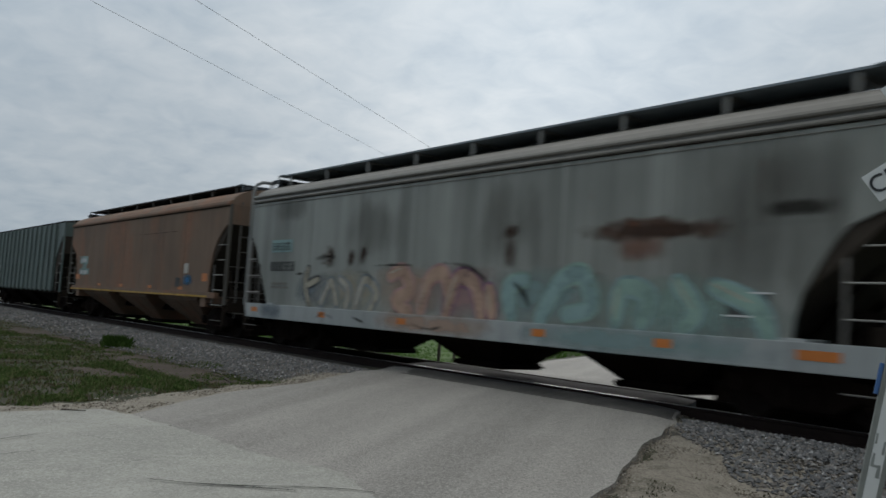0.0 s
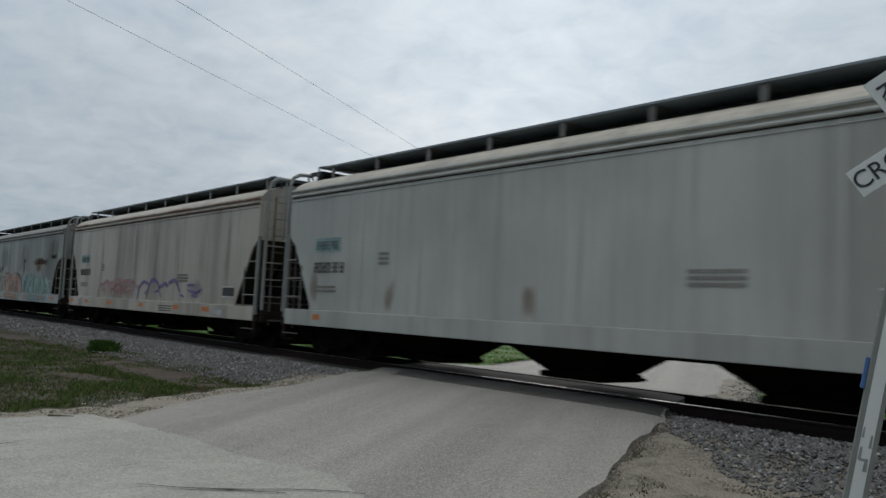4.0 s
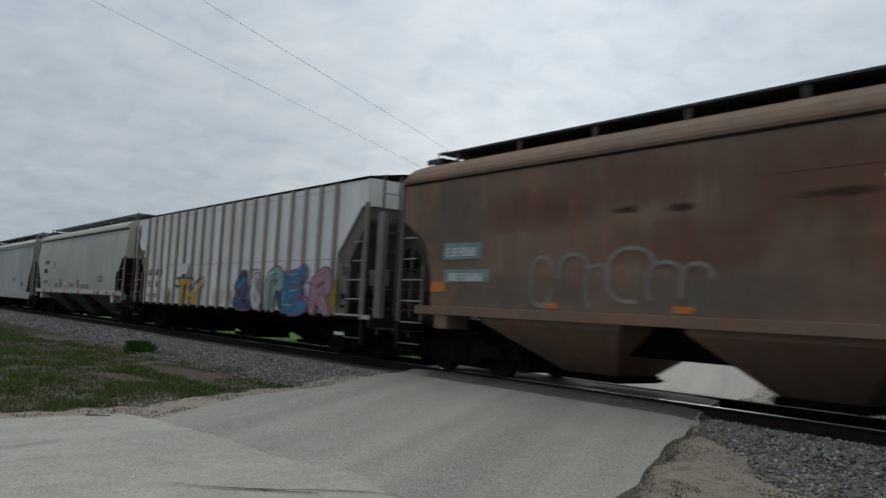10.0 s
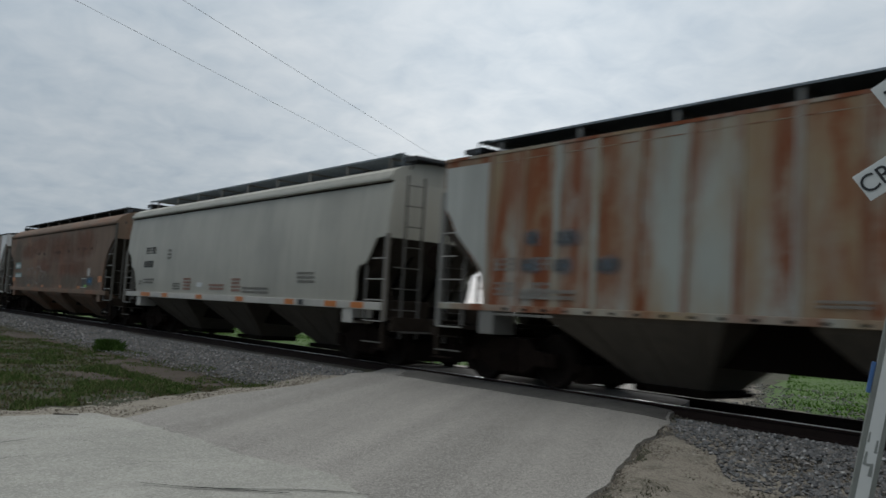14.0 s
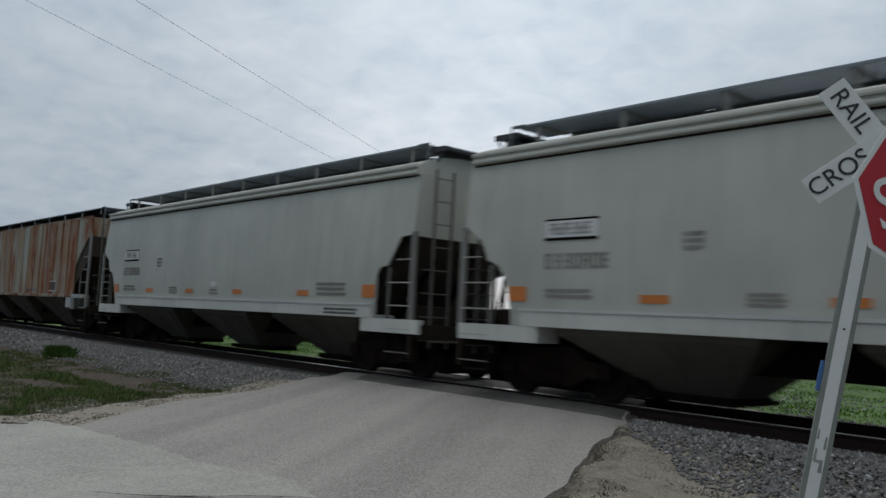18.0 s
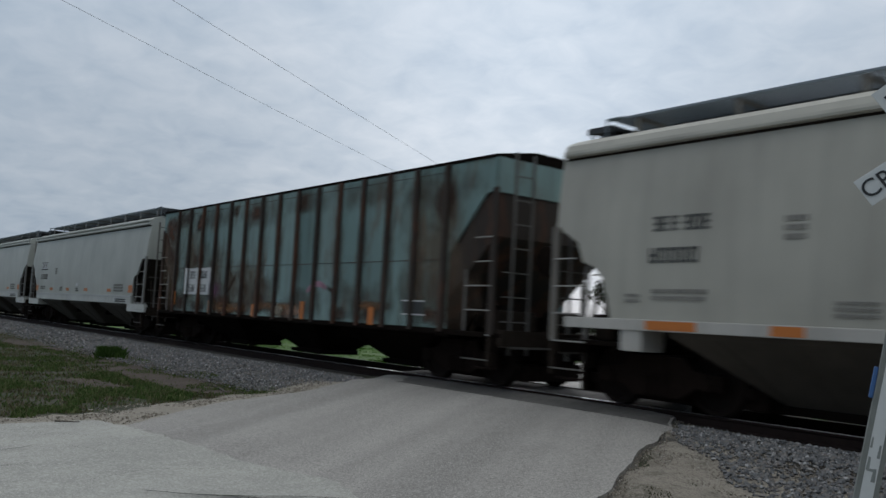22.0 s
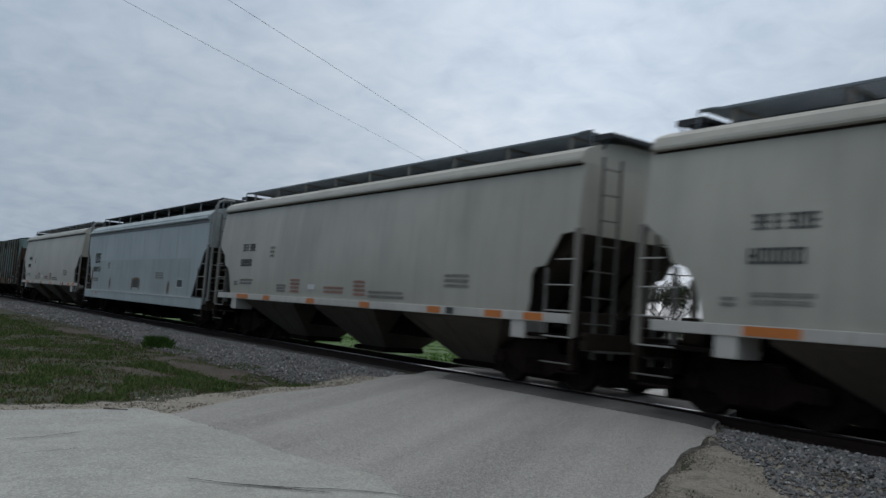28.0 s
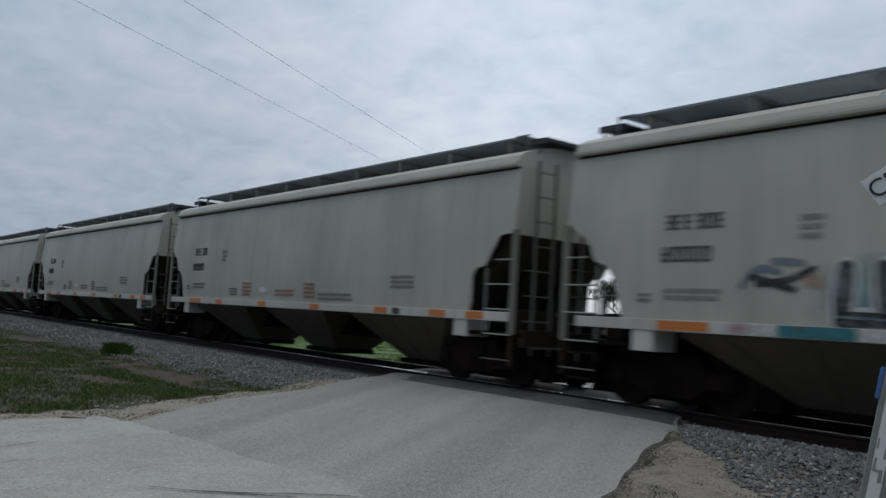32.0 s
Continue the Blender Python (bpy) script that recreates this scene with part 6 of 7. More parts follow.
def road_material(name, base, speck, grain=60.0, patch=0.5, lanes=0.0, bits_of=1.0):
    m, nt, b = start(name, 0.9)
    co = world_co(nt)
    c = mix_of(nt, ramp_of(nt, noise_of(nt, co, 0.45, 4), 0.3, 0.7), tuple(v * 0.82 for v in base), tuple(v * 1.12 for v in base))
    c = mix_of(nt, ramp_of(nt, noise_of(nt, co, 1.0, 4, 0.6, (2.2, 0.5, 1.0)), 0.45, 0.8), c, tuple(v * (1 - patch * 0.4) for v in base))
    if not lanes:
        # grey stains and pale worn patches on the concrete
        c = mix_of(nt, ramp_of(nt, noise_of(nt, co, 2.3, 6, 0.68), 0.50, 0.72), c, tuple(v * 0.72 for v in base))
        c = mix_of(nt, ramp_of(nt, noise_of(nt, co, 5.5, 6, 0.7), 0.54, 0.72), c, tuple(v * 0.66 for v in base))
        c = mix_of(nt, ramp_of(nt, noise_of(nt, co, 1.4, 5, 0.6), 0.55, 0.75), c, tuple(v * 1.2 for v in base))
    if lanes:
        # pale worn wheel tracks and darker bands along the road
        across = nt.nodes.new("ShaderNodeVectorMath")
        across.operation = "DOT_PRODUCT"
        across.inputs[1].default_value = (0.83, 0.557, 0.0)
        nt.links.new(co, across.inputs[0])
        line = nt.nodes.new("ShaderNodeCombineXYZ")
        nt.links.new(across.outputs["Value"], line.inputs[0])
        wander = noise_of(nt, co, 0.35, 2)
        nt.links.new(wander, line.inputs[1])
        c = mix_of(nt, ramp_of(nt, noise_of(nt, line.outputs[0], 1.15, 2), 0.40, 0.62), mix_of(nt, lanes, c, tuple(v * 0.55 for v in base)), mix_of(nt, lanes, c, tuple(v * 1.35 for v in base)))
        # one pale scuffed track where wheels leave the concrete
        off = nt.nodes.new("ShaderNodeMath")
        off.operation = "ADD"
        off.inputs[1].default_value = 3.74
        nt.links.new(across.outputs["Value"], off.inputs[0])
        gap = nt.nodes.new("ShaderNodeMath")
        gap.operation = "ABSOLUTE"
        nt.links.new(off.outputs[0], gap.inputs[0])
        c = mix_of(nt, ramp_of(nt, gap.outputs[0], 0.05, 0.32, (0.55, 0.55, 0.55, 1), (0, 0, 0, 1)), c, tuple(v * 1.45 for v in base))
    c = mix_of(nt, ramp_of(nt, noise_of(nt, co, grain, 3, 0.75), 0.50, 0.62), c, speck)
    c = mix_of(nt, ramp_of(nt, noise_of(nt, co, grain * 0.8, 3, 0.75), 0.56, 0.66), c, tuple(min(v * 1.35, 0.6) for v in base))
    bits, edge = cells_of(nt, co, 85.0)
    c = mix_of(nt, ramp_of(nt, bits, 0.6, 1.0), c, tuple(min(v * (1 + 0.5 * bits_of), 0.6) for v in base))
    c = mix_of(nt, ramp_of(nt, bits, 0.0, 0.25, (1, 1, 1, 1), (0, 0, 0, 1)), c, tuple(v * (1 - 0.5 * bits_of) for v in base))
    nt.links.new(c, b.inputs["Base Color"])
    bump_of(nt, b, noise_of(nt, co, grain, 4), 0.6, 0.006)
    return m


GROUND = ground_material()
DIRT = dirt_material()
ASPHALT = road_material("worn_pale_asphalt", (0.269, 0.256, 0.236), (0.161, 0.153, 0.142), 38.0, 0.5, 0.5, 0.8)
CONCRETE = road_material("weathered_concrete_road", (0.335, 0.330, 0.30), (0.255, 0.25, 0.222), 26.0, 0.9, 0.0, 0.5)
# Stain beside the near rail; between the rails, the train's shade as colour.
STAINED_SHADED = plain("stained_and_shaded_asphalt", (0.105, 0.098, 0.09), 0.9, 0, 0.4, 14, 0.8)
SOIL = plain("dark_damp_soil", (0.062, 0.046, 0.034), 0.95, 0, 0.45, 14, 1.0)
VERGE = plain("green_turf", (0.055, 0.115, 0.014), 0.95, 0, 0.4, 6, 1.0)
RUBBLE = plain("broken_asphalt_edge", (0.12, 0.108, 0.092), 0.95, 0, 0.5, 40, 1.0)
TAR = plain("crack_filling_tar", (0.022, 0.022, 0.024), 0.8, shine=0.2)


def spread(lo, hi, near, steps):
    """Grid lines, close together round near and ever wider to both ends."""
    out = [near]
    gap = 0.5
    p = near
    while p < hi:
        p += gap
        gap = gap if p < near + steps else gap * 1.35
        out.append(min(p, hi))
    p, gap = near, 0.5
    while p > lo:
        p -= gap
        gap = gap if p > near - steps else gap * 1.35
        out.append(max(p, lo))
    return sorted(set(out))


xs, ys = spread(-2500, 1200, -14, 26), spread(-900, 2600, 9, 14)
verts = [(x, y, terrain(x, y)) for y in ys for x in xs]
nx = len(xs)
faces = [(r * nx + c, r * nx + c + 1, (r + 1) * nx + c + 1, (r + 1) * nx + c) for r in range(len(ys) - 1) for c in range(nx - 1)]
ground = tagged(soup("ground", verts, faces, GROUND, True), "flat rough grass and bare earth round the crossing", "ground", kind="structure")


# ---- roads ----
def strip(name, ylist, material, label, lift=0.0, left=road_left, right=road_right, cells=16, wobble=0.06):
    bm = bmesh.new()
    rows = []
    for y in ylist:
        row = []
        for c in range(cells + 1):
            u = c / cells
            edge = wobble * noise.noise(Vector((y * 1.3, u * 9, 2.0))) + wobble * 0.5 * noise.noise(Vector((y * 4.1, u * 9, 7.0)))
            x = left(y) + (right(y) - left(y)) * u + (edge if c in (0, cells) else 0)
            sag = -0.03 * (abs(u - 0.5) * 2) ** 12
            row.append(bm.verts.new((x, y, road_height(y) + lift + sag + 0.012 * noise.noise(Vector((x * 0.6, y * 0.6, 1.0))))))
        rows.append(row)
    for a, b in zip(rows, rows[1:]):
        for k in range(cells):
            bm.faces.new((a[k], a[k + 1], b[k + 1], b[k]))
    # turned-down edges give the slab its thickness
    rim = [r[0] for r in rows] + rows[-1][1:] + [r[-1] for r in rows[::-1]][1:] + rows[0][-2:0:-1]
    low = [bm.verts.new((v.co.x, v.co.y, v.co.z - 0.22)) for v in rim]
    for k in range(len(rim)):
        j = (k + 1) % len(rim)
        bm.faces.new((rim[k], low[k], low[j], rim[j]))
    bmesh.ops.recalc_face_normals(bm, faces=bm.faces)
    ob = mesh_ob(name, bm, material, False)
    return tagged(ob, label, "road", kind="structure")


def span(a, b, n):
    return [a + (b - a) * k / n for k in range(n + 1)]


strip("road_asphalt_near", span(2.4, 10.60, 44), ASPHALT, "worn pale asphalt ramp that rises to the railway crossing", wobble=0.08)
strip("road_rail_strip", span(9.98, 10.66, 8), STAINED_SHADED, "dark stained asphalt along the near rail", 0.008, left=lambda y: road_left(y) + 0.5, right=lambda y: road_right(y) - 0.05, wobble=0.1)
# The dark colour between the rails paints in the shade under the train.
strip("road_asphalt_between_rails", span(10.92, 12.16, 4), STAINED_SHADED, "worn asphalt between the rails, darkened for the train's shade", 0.035, wobble=0.02)
strip("road_far", span(12.46, 70, 60), ASPHALT, "pale road that runs on beyond the tracks", left=lambda y: road_left(y) - 0.6, wobble=0.15)

# the concrete road along which the camera stands; its edge against the asphalt is ragged
bm = bmesh.new()


JOINT = [(-11.4, 3.45), (-10.9, 3.62), (-10.0, 3.78), (-9.3, 3.86), (-8.6, 3.9), (-8.0, 3.93), (-7.4, 4.08), (-7.0, 4.22), (-6.7, 4.25), (-6.3, 4.14), (-5.8, 4.02), (-4.6, 3.9)]


def joint_y(x):
    return between(x, JOINT) + 0.06 * noise.noise(Vector((x * 2.4, 0, 5))) + 0.06 * noise.noise(Vector((x * 6.5, 0, 8))) + 0.03 * noise.noise(Vector((x * 17, 0, 3)))


xsr = span(-11.4, -4.4, 150) + span(-4.0, 14, 24)
edge_far = [bm.verts.new((x, joint_y(x) if x < -4.6 else 3.95 - (x + 4.6) * 0.1, -0.385 + 0.006 * noise.noise(Vector((x, 0, 0))))) for x in xsr]
rows = [edge_far]
for q in (2.0, 0.5, -1.5, -4.5):
    rows.append([bm.verts.new((x, min(q, v.co.y - 0.3), -0.392 + 0.008 * noise.noise(Vector((x * 0.7, q, 0))))) for x, v in zip(xsr, edge_far)])
for a, b in zip(rows, rows[1:]):
    for k in range(len(xsr) - 1):
        bm.faces.new((a[k], b[k], b[k + 1], a[k + 1]))
# its left rim wavers too
for row in rows[1:]:
    row[0].co.x += 0.12 * noise.noise(Vector((0, row[0].co.y * 1.7, 4)))
low = [bm.verts.new((v.co.x, v.co.y + 0.01, v.co.z - 0.2)) for v in edge_far]
for k in range(len(xsr) - 1):
    bm.faces.new((edge_far[k], edge_far[k + 1], low[k + 1], low[k]))
bmesh.ops.recalc_face_normals(bm, faces=bm.faces)
tagged(mesh_ob("road_concrete", bm, CONCRETE), "weathered pale concrete road with tarred cracks", "road", kind="structure")


def crack(points, wide, seed):
    rnd = random.Random(seed)
    fine = []
    for (a, b), (c, d) in zip(points, points[1:]):
        for k in range(8):
            u = k / 8
            fine.append((a + (c - a) * u + rnd.uniform(-0.007, 0.007), b + (d - b) * u + rnd.uniform(-0.007, 0.007), wide * rnd.uniform(0.75, 1.15)))
    fine.append((*points[-1], wide * 0.2))
    bm = bmesh.new()
    prev = None
    for x, y, w in fine:
        pair = (bm.verts.new((x - w, y, -0.374)), bm.verts.new((x + w, y, -0.374)))
        if prev:
            bm.faces.new((prev[0], pair[0], pair[1], prev[1]))
        prev = pair
    bmesh.ops.solidify(bm, geom=bm.faces[:], thickness=0.004)
    tagged(mesh_ob("road_crack", bm, TAR), "dark tar-filled crack in the concrete", "crack", kind="structure")


crack([(-7.02, 2.55), (-6.97, 2.62), (-6.8, 2.76), (-6.68, 2.9), (-6.55, 3.11), (-6.43, 3.3), (-6.31, 3.57), (-6.18, 3.77), (-6.06, 3.93), (-5.85, 4.08)], 0.013, 1)
crack([(-6.76, 2.8), (-6.6, 2.98), (-6.46, 3.2), (-6.3, 3.36), (-6.17, 3.5)], 0.010, 2)
crack([(-6.5, 3.12), (-6.4, 3.22), (-6.26, 3.42), (-6.2, 3.5)], 0.006, 9)
crack([(-9.2, 1.5), (-9.25, 1.79), (-9.42, 2.05), (-9.52, 2.25)], 0.009, 3)
crack([(-9.45, 2.6), (-9.1, 2.8), (-8.79, 3.03), (-8.5, 3.1)], 0.004, 4)
crack([(-8.4, 1.5), (-8.46, 1.65), (-8.58, 2.06)], 0.005, 5)
crack([(-9.5, 3.35), (-9.2, 3.55), (-8.9, 3.65)], 0.003, 6)
crack([(-7.6, 2.3), (-7.9, 2.9), (-7.7, 3.5)], 0.0025, 7)
crack([(-10.6, 2.4), (-10.2, 2.9), (-9.8, 3.3)], 0.003, 8)


# dirt shoulders
def patch(name, outline, material, label, lift, cell=0.16, lump=0.03):
    """Bare ground laid over the terrain inside an outline, with a soft wavering edge."""
    x0, x1 = min(p[0] for p in outline), max(p[0] for p in outline)
    y0, y1 = min(p[1] for p in outline), max(p[1] for p in outline)

    def inside(x, y):
        hit = False
        for (a, b), (c, d) in zip(outline, outline[1:] + outline[:1]):
            if (b > y) != (d > y) and x < (c - a) * (y - b) / (d - b) + a:
                hit = not hit
        return hit

    def depth(x, y):
        """Distance to the outline, positive inside."""
        best = 9.0
        for (a, b), (c, d) in zip(outline, outline[1:] + outline[:1]):
            u = min(max(((x - a) * (c - a) + (y - b) * (d - b)) / ((c - a) ** 2 + (d - b) ** 2), 0), 1)
            best = min(best, math.hypot(x - a - u * (c - a), y - b - u * (d - b)))
        return best if inside(x, y) else -best

    nx, ny = int((x1 - x0 + 1) / cell) + 1, int((y1 - y0 + 1) / cell) + 1
    index, vs, fs = {}, [], []
    for r in range(ny + 1):
        for c in range(nx + 1):
            x, y = x0 - 0.5 + c * cell, y0 - 0.5 + r * cell
            d = depth(x, y) + 0.28 * noise.noise(Vector((x * 1.1, y * 1.1, 3.0))) + 0.16 * noise.noise(Vector((x * 3.7, y * 3.7, 3.0)))
            if d > -0.35:
                index[r, c] = len(vs)
                vs.append((x, y, terrain(x, y) + min(lift, 0.22 * d) + lump * 0.5 * noise.noise(Vector((x * 3, y * 3, 0)))))
    for r in range(ny):
        for c in range(nx):
            q = [(r, c), (r, c + 1), (r + 1, c + 1), (r + 1, c)]
            if all(k in index for k in q):
                fs.append([index[k] for k in q])
    return tagged(soup(name, vs, fs, material, True), label, "ground", kind="structure")


patch("shoulder_right", [(-7.3, 10.3), (-6.05, 8.0), (-4.45, 5.0), (-3.7, 3.6), (4, 3.2), (5, 8.3), (0, 8.3), (-3.5, 8.5), (-5.4, 9.2), (-6.4, 9.9), (-7.2, 10.4)], DIRT, "bare brown dirt and fine gravel beside the asphalt", 0.05, 0.09, 0.045)
patch("shoulder_left", [(-12.4, -4.0), (-11.0, -4.0), (-11.0, 3.0), (-10.9, 3.7), (-12.4, 5.6), (-13.0, 7.6), (-14.2, 9.4), (-15.4, 8.8), (-14.9, 7.2), (-14.2, 6.2), (-13.5, 5.0), (-12.9, 4.0), (-12.5, 3.0), (-12.3, 2.2)], GRAVEL_PALE, "strip of gravel and dirt between road and grass", 0.045)
patch("bare_soil", [(-36, 7.2), (-33, 6.4), (-29, 7.0), (-24, 7.1), (-20, 6.7), (-17, 6.9), (-15.2, 6.6), (-14.6, 7.2), (-16.5, 7.75), (-20, 7.8), (-24, 8.2), (-30, 8.0)], SOIL, "bare brown soil along the edge of the ballast", 0.03)
patch("bare_soil", [(-22.5, 6.6), (-19.5, 6.3), (-16.8, 6.2), (-15.0, 6.7), (-14.8, 7.3), (-16.2, 7.6), (-18.6, 7.5), (-22, 7.5)], SOIL, "dark damp soil between turf and stones", 0.035)
patch("bare_soil", [(-18.5, 4.6), (-16.6, 4.9), (-16.2, 5.5), (-17.5, 5.7), (-19, 5.2)], SOIL, "bare brown soil in the grass", 0.02)
patch("shoulder_far", [(-9.4, 13.4), (-10.3, 15.3), (-15, 23.9), (-13.9, 23.9), (-9.6, 16.2), (-8.0, 14.8), (-7.0, 14.4), (-7.0, 13.6)], DIRT, "gravel strip beside the far road", 0.05)
patch("verge_far", [(-13.9, 24.4), (-9.5, 16.3), (-7.8, 14.9), (12, 14.7), (12, 34), (-18, 34)], VERGE, "green turf beyond the tracks", 0.04, 0.5)
patch("verge_far", [(-17.9, 14.8), (-24.6, 26), (-40, 38), (-75, 38), (-75, 14.8)], VERGE, "green turf beyond the tracks", 0.04, 0.5)

# broken dark fringe along the asphalt's right edge
bm = bmesh.new()
rows = []
for k in range(121):
    y = 4.3 + 6.25 * k / 120
    j = 0.04 * noise.noise(Vector((y * 2.3, 3.0, 0))) + 0.03 * noise.noise(Vector((y * 8.0, 5.0, 0)))
    w = 0.15 + 0.09 * noise.noise(Vector((y * 2.1, 1.0, 4.0)))
    x = road_right(y) - 0.06 + j
    h = road_height(y) - 0.10
    bump = 0.02 * noise.noise(Vector((y * 9, 0, 0)))
    rows.append([bm.verts.new((x + d * w, y, h + lift)) for d, lift in ((0.0, 0.012), (0.3, 0.03 + bump), (0.65, 0.015 - bump), (1.0, -0.06))])
for p, q in zip(rows, rows[1:]):
    for k in range(3):
        bm.faces.new((p[k], p[k + 1], q[k + 1], q[k]))
tagged(mesh_ob("road_edge_rubble", bm, RUBBLE), "crumbling dark broken edge of the asphalt", "road", kind="structure")

# ---- track ----
track = thing("railway_track", "single railway track with rusty rails and polished heads on wooden ties", "railway track", kind="structure")
for s in (-1, 1):
    y = TRACK_Y + s * 0.753
    bm = bmesh.new()
    prism_x(bm, [(y - 0.075, -0.185), (y + 0.075, -0.185), (y + 0.075, -0.172), (y + 0.012, -0.15), (y + 0.010, -0.05), (y + 0.036, -0.035), (y + 0.036, -0.006), (y - 0.036, -0.006), (y - 0.036, -0.035), (y - 0.010, -0.05), (y - 0.012, -0.15), (y - 0.075, -0.172)], -260, 40)
    rail = part("rail", bm, RAIL_SIDE, track, "rusty steel rail")
    bm = prism_x(bmesh.new(), [(y - 0.017, -0.006), (y - 0.013, 0.0), (y + 0.017, 0.0), (y + 0.02, -0.006)], -260, 40)
    part("rail_head", bm, RAIL_TOP if s < 0 else RAIL_DULL, rail, "polished rail head")
bm = boxed(-0.115, 0.115, -1.3, 1.3, -0.36, -0.188, 0.012)
tie_mesh = bpy.data.meshes.new("tie")
bm.to_mesh(tie_mesh)
bm.free()
tie_mesh.materials.append(TIE)
rnd = random.Random(4)
for k in range(150):
    x = 6.0 - 0.53 * k
    if road_left(11.5) < x < road_right(11.5):
        continue
    ob = new("tie", tie_mesh)
    ob.parent = track
    ob.matrix_basis = pose(x + rnd.uniform(-0.02, 0.02), TRACK_Y + rnd.uniform(-0.03, 0.03), 0, 0, 0, rnd.uniform(-1, 1))


# ---- loose stones, grass ----
def stone_material():
    m, nt, b = start("grey_crushed_stone", 0.9)
    g = nt.nodes.new("ShaderNodeNewGeometry")
    r = nt.nodes.new("ShaderNodeValToRGB")
    r.color_ramp.elements[0].color, r.color_ramp.elements[1].color = (0.07, 0.071, 0.073, 1), (0.37, 0.37, 0.365, 1)
    e = r.color_ramp.elements.new(0.5)
    e.color = (0.155, 0.157, 0.16, 1)
    e = r.color_ramp.elements.new(0.85)
    e.color = (0.17, 0.152, 0.135, 1)
    nt.links.new(g.outputs["Random Per Island"], r.inputs[0])
    nt.links.new(r.outputs[0], b.inputs["Base Color"])
    return m


def pebble_material():
    m, nt, b = start("brown_and_buff_pebbles", 0.95)
    g = nt.nodes.new("ShaderNodeNewGeometry")
    r = nt.nodes.new("ShaderNodeValToRGB")
    r.color_ramp.elements[0].color, r.color_ramp.elements[1].color = (0.10, 0.088, 0.07, 1), (0.46, 0.43, 0.38, 1)
    e = r.color_ramp.elements.new(0.45)
    e.color = (0.23, 0.20, 0.16, 1)
    e = r.color_ramp.elements.new(0.85)
    e.color = (0.27, 0.24, 0.195, 1)
    nt.links.new(g.outputs["Random Per Island"], r.inputs[0])
    nt.links.new(r.outputs[0], b.inputs["Base Color"])
    return m


STONE = stone_material()
PEBBLE = pebble_material()
BALLAST_BED = plain("ballast_bed", (0.075, 0.068, 0.058), 0.95, 0, 0.5, 22, 1.0)


def scatter_stones(name, count, place, size, label, seed, material=None):
    rng = np.random.RandomState(seed)
    base = np.array([(1, 0, 0), (-1, 0, 0), (0, 1, 0), (0, -1, 0), (0, 0, 1), (0, 0, -1)], float)
    tri = [(0, 2, 4), (2, 1, 4), (1, 3, 4), (3, 0, 4), (2, 0, 5), (1, 2, 5), (3, 1, 5), (0, 3, 5)]
    vs, fs = [], []
    for k in range(count):
        spot = place(rng)
        if spot is None:
            continue
        x, y, z = spot
        r = size * rng.uniform(0.55, 1.35)
        q = base * rng.uniform(0.6, 1.2, (6, 3)) + rng.uniform(-0.28, 0.28, (6, 3))
        a = rng.uniform(0, 6.28)
        q = q @ np.array(((math.cos(a), -math.sin(a), 0), (math.sin(a), math.cos(a), 0), (0, 0, 0.75)))
        o = len(vs)
        vs.extend(((q * r) + (x, y, z + r * 0.25)).tolist())
        fs.extend([(o + i, o + j, o + l) for i, j, l in tri])
    return tagged(soup(name, vs, fs, material or STONE), label, "gravel", kind="stuff")


def on_road(x, y):
    return 3.2 < y < 60 and road_left(y) - 0.1 < x < road_right(y) + 0.1


def bed_height(x, y):
    """The ballast shoulder: level with the ties, then sloping down to the ground."""
    d = abs(y - TRACK_Y)
    if d < 0.68:
        return -0.17
    return max(-0.20 - max(0.0, d - 1.65) * 0.20, terrain(x, y) + (0.012 if d < 3.2 else -0.03))


def bed(name, x0, x1):
    ylist = [TRACK_Y + d for d in (-3.95, -3.4, -2.9, -2.4, -1.9, -1.5, -0.9, -0.69, -0.67, 0, 0.67, 0.69, 0.9, 1.5, 1.9, 2.4, 3.0, 3.4)]
    xl = span(x0, x1, int((x1 - x0) / 0.8))
    vs = [(x, y, bed_height(x, y) + 0.02 * noise.noise(Vector((x * 3, y * 3, 1)))) for y in ylist for x in xl]
    n = len(xl)
    fs = [(r * n + c, r * n + c + 1, (r + 1) * n + c + 1, (r + 1) * n + c) for r in range(len(ylist) - 1) for c in range(n - 1)]
    tagged(soup(name, vs, fs, BALLAST_BED, True), "bed of grey crushed stone under the track", "ballast", kind="structure")


bed("ballast_left", -150, -14.9)
bed("ballast_right", -7.5, 40)


def ballast_spot(x0, x1, y0, y1):
    def spot(rng):
        x, y = rng.uniform(x0, x1), rng.uniform(y0, y1)
        edge = 3.75 + 0.35 * noise.noise(Vector((x * 0.8, 0, 2)))
        if x > -8.5:
            edge = min(3.9, 2.0 + max(0.0, x + 7.0) * 0.78) + 0.3 * noise.noise(Vector((x * 1.2, 0, 2)))
            if noise.noise(Vector((x * 1.4, y * 1.4, 9))) > 0.12 and rng.uniform() < 0.55:
                return None
        if abs(y - TRACK_Y) > edge or (edge - abs(y - TRACK_Y) < 0.4 and rng.uniform() < 0.5) or on_road(x, y):
            return None
        return x, y, max(bed_height(x, y), terrain(x, y) + (0.06 if x > -8.5 else 0.0))
    return spot


def thin_spot(x0, x1, y0, y1):
    def spot(rng):
        x, y = rng.uniform(x0, x1), rng.uniform(y0, y1)
        if on_road(x, y) or noise.noise(Vector((x * 0.9, y * 0.9, 6))) < -0.18 or (y < 9 and x < -12.1 - max(y - 2.34, 0.0) * 0.55):
            return None
        return x, y, terrain(x, y) + 0.046
    return spot


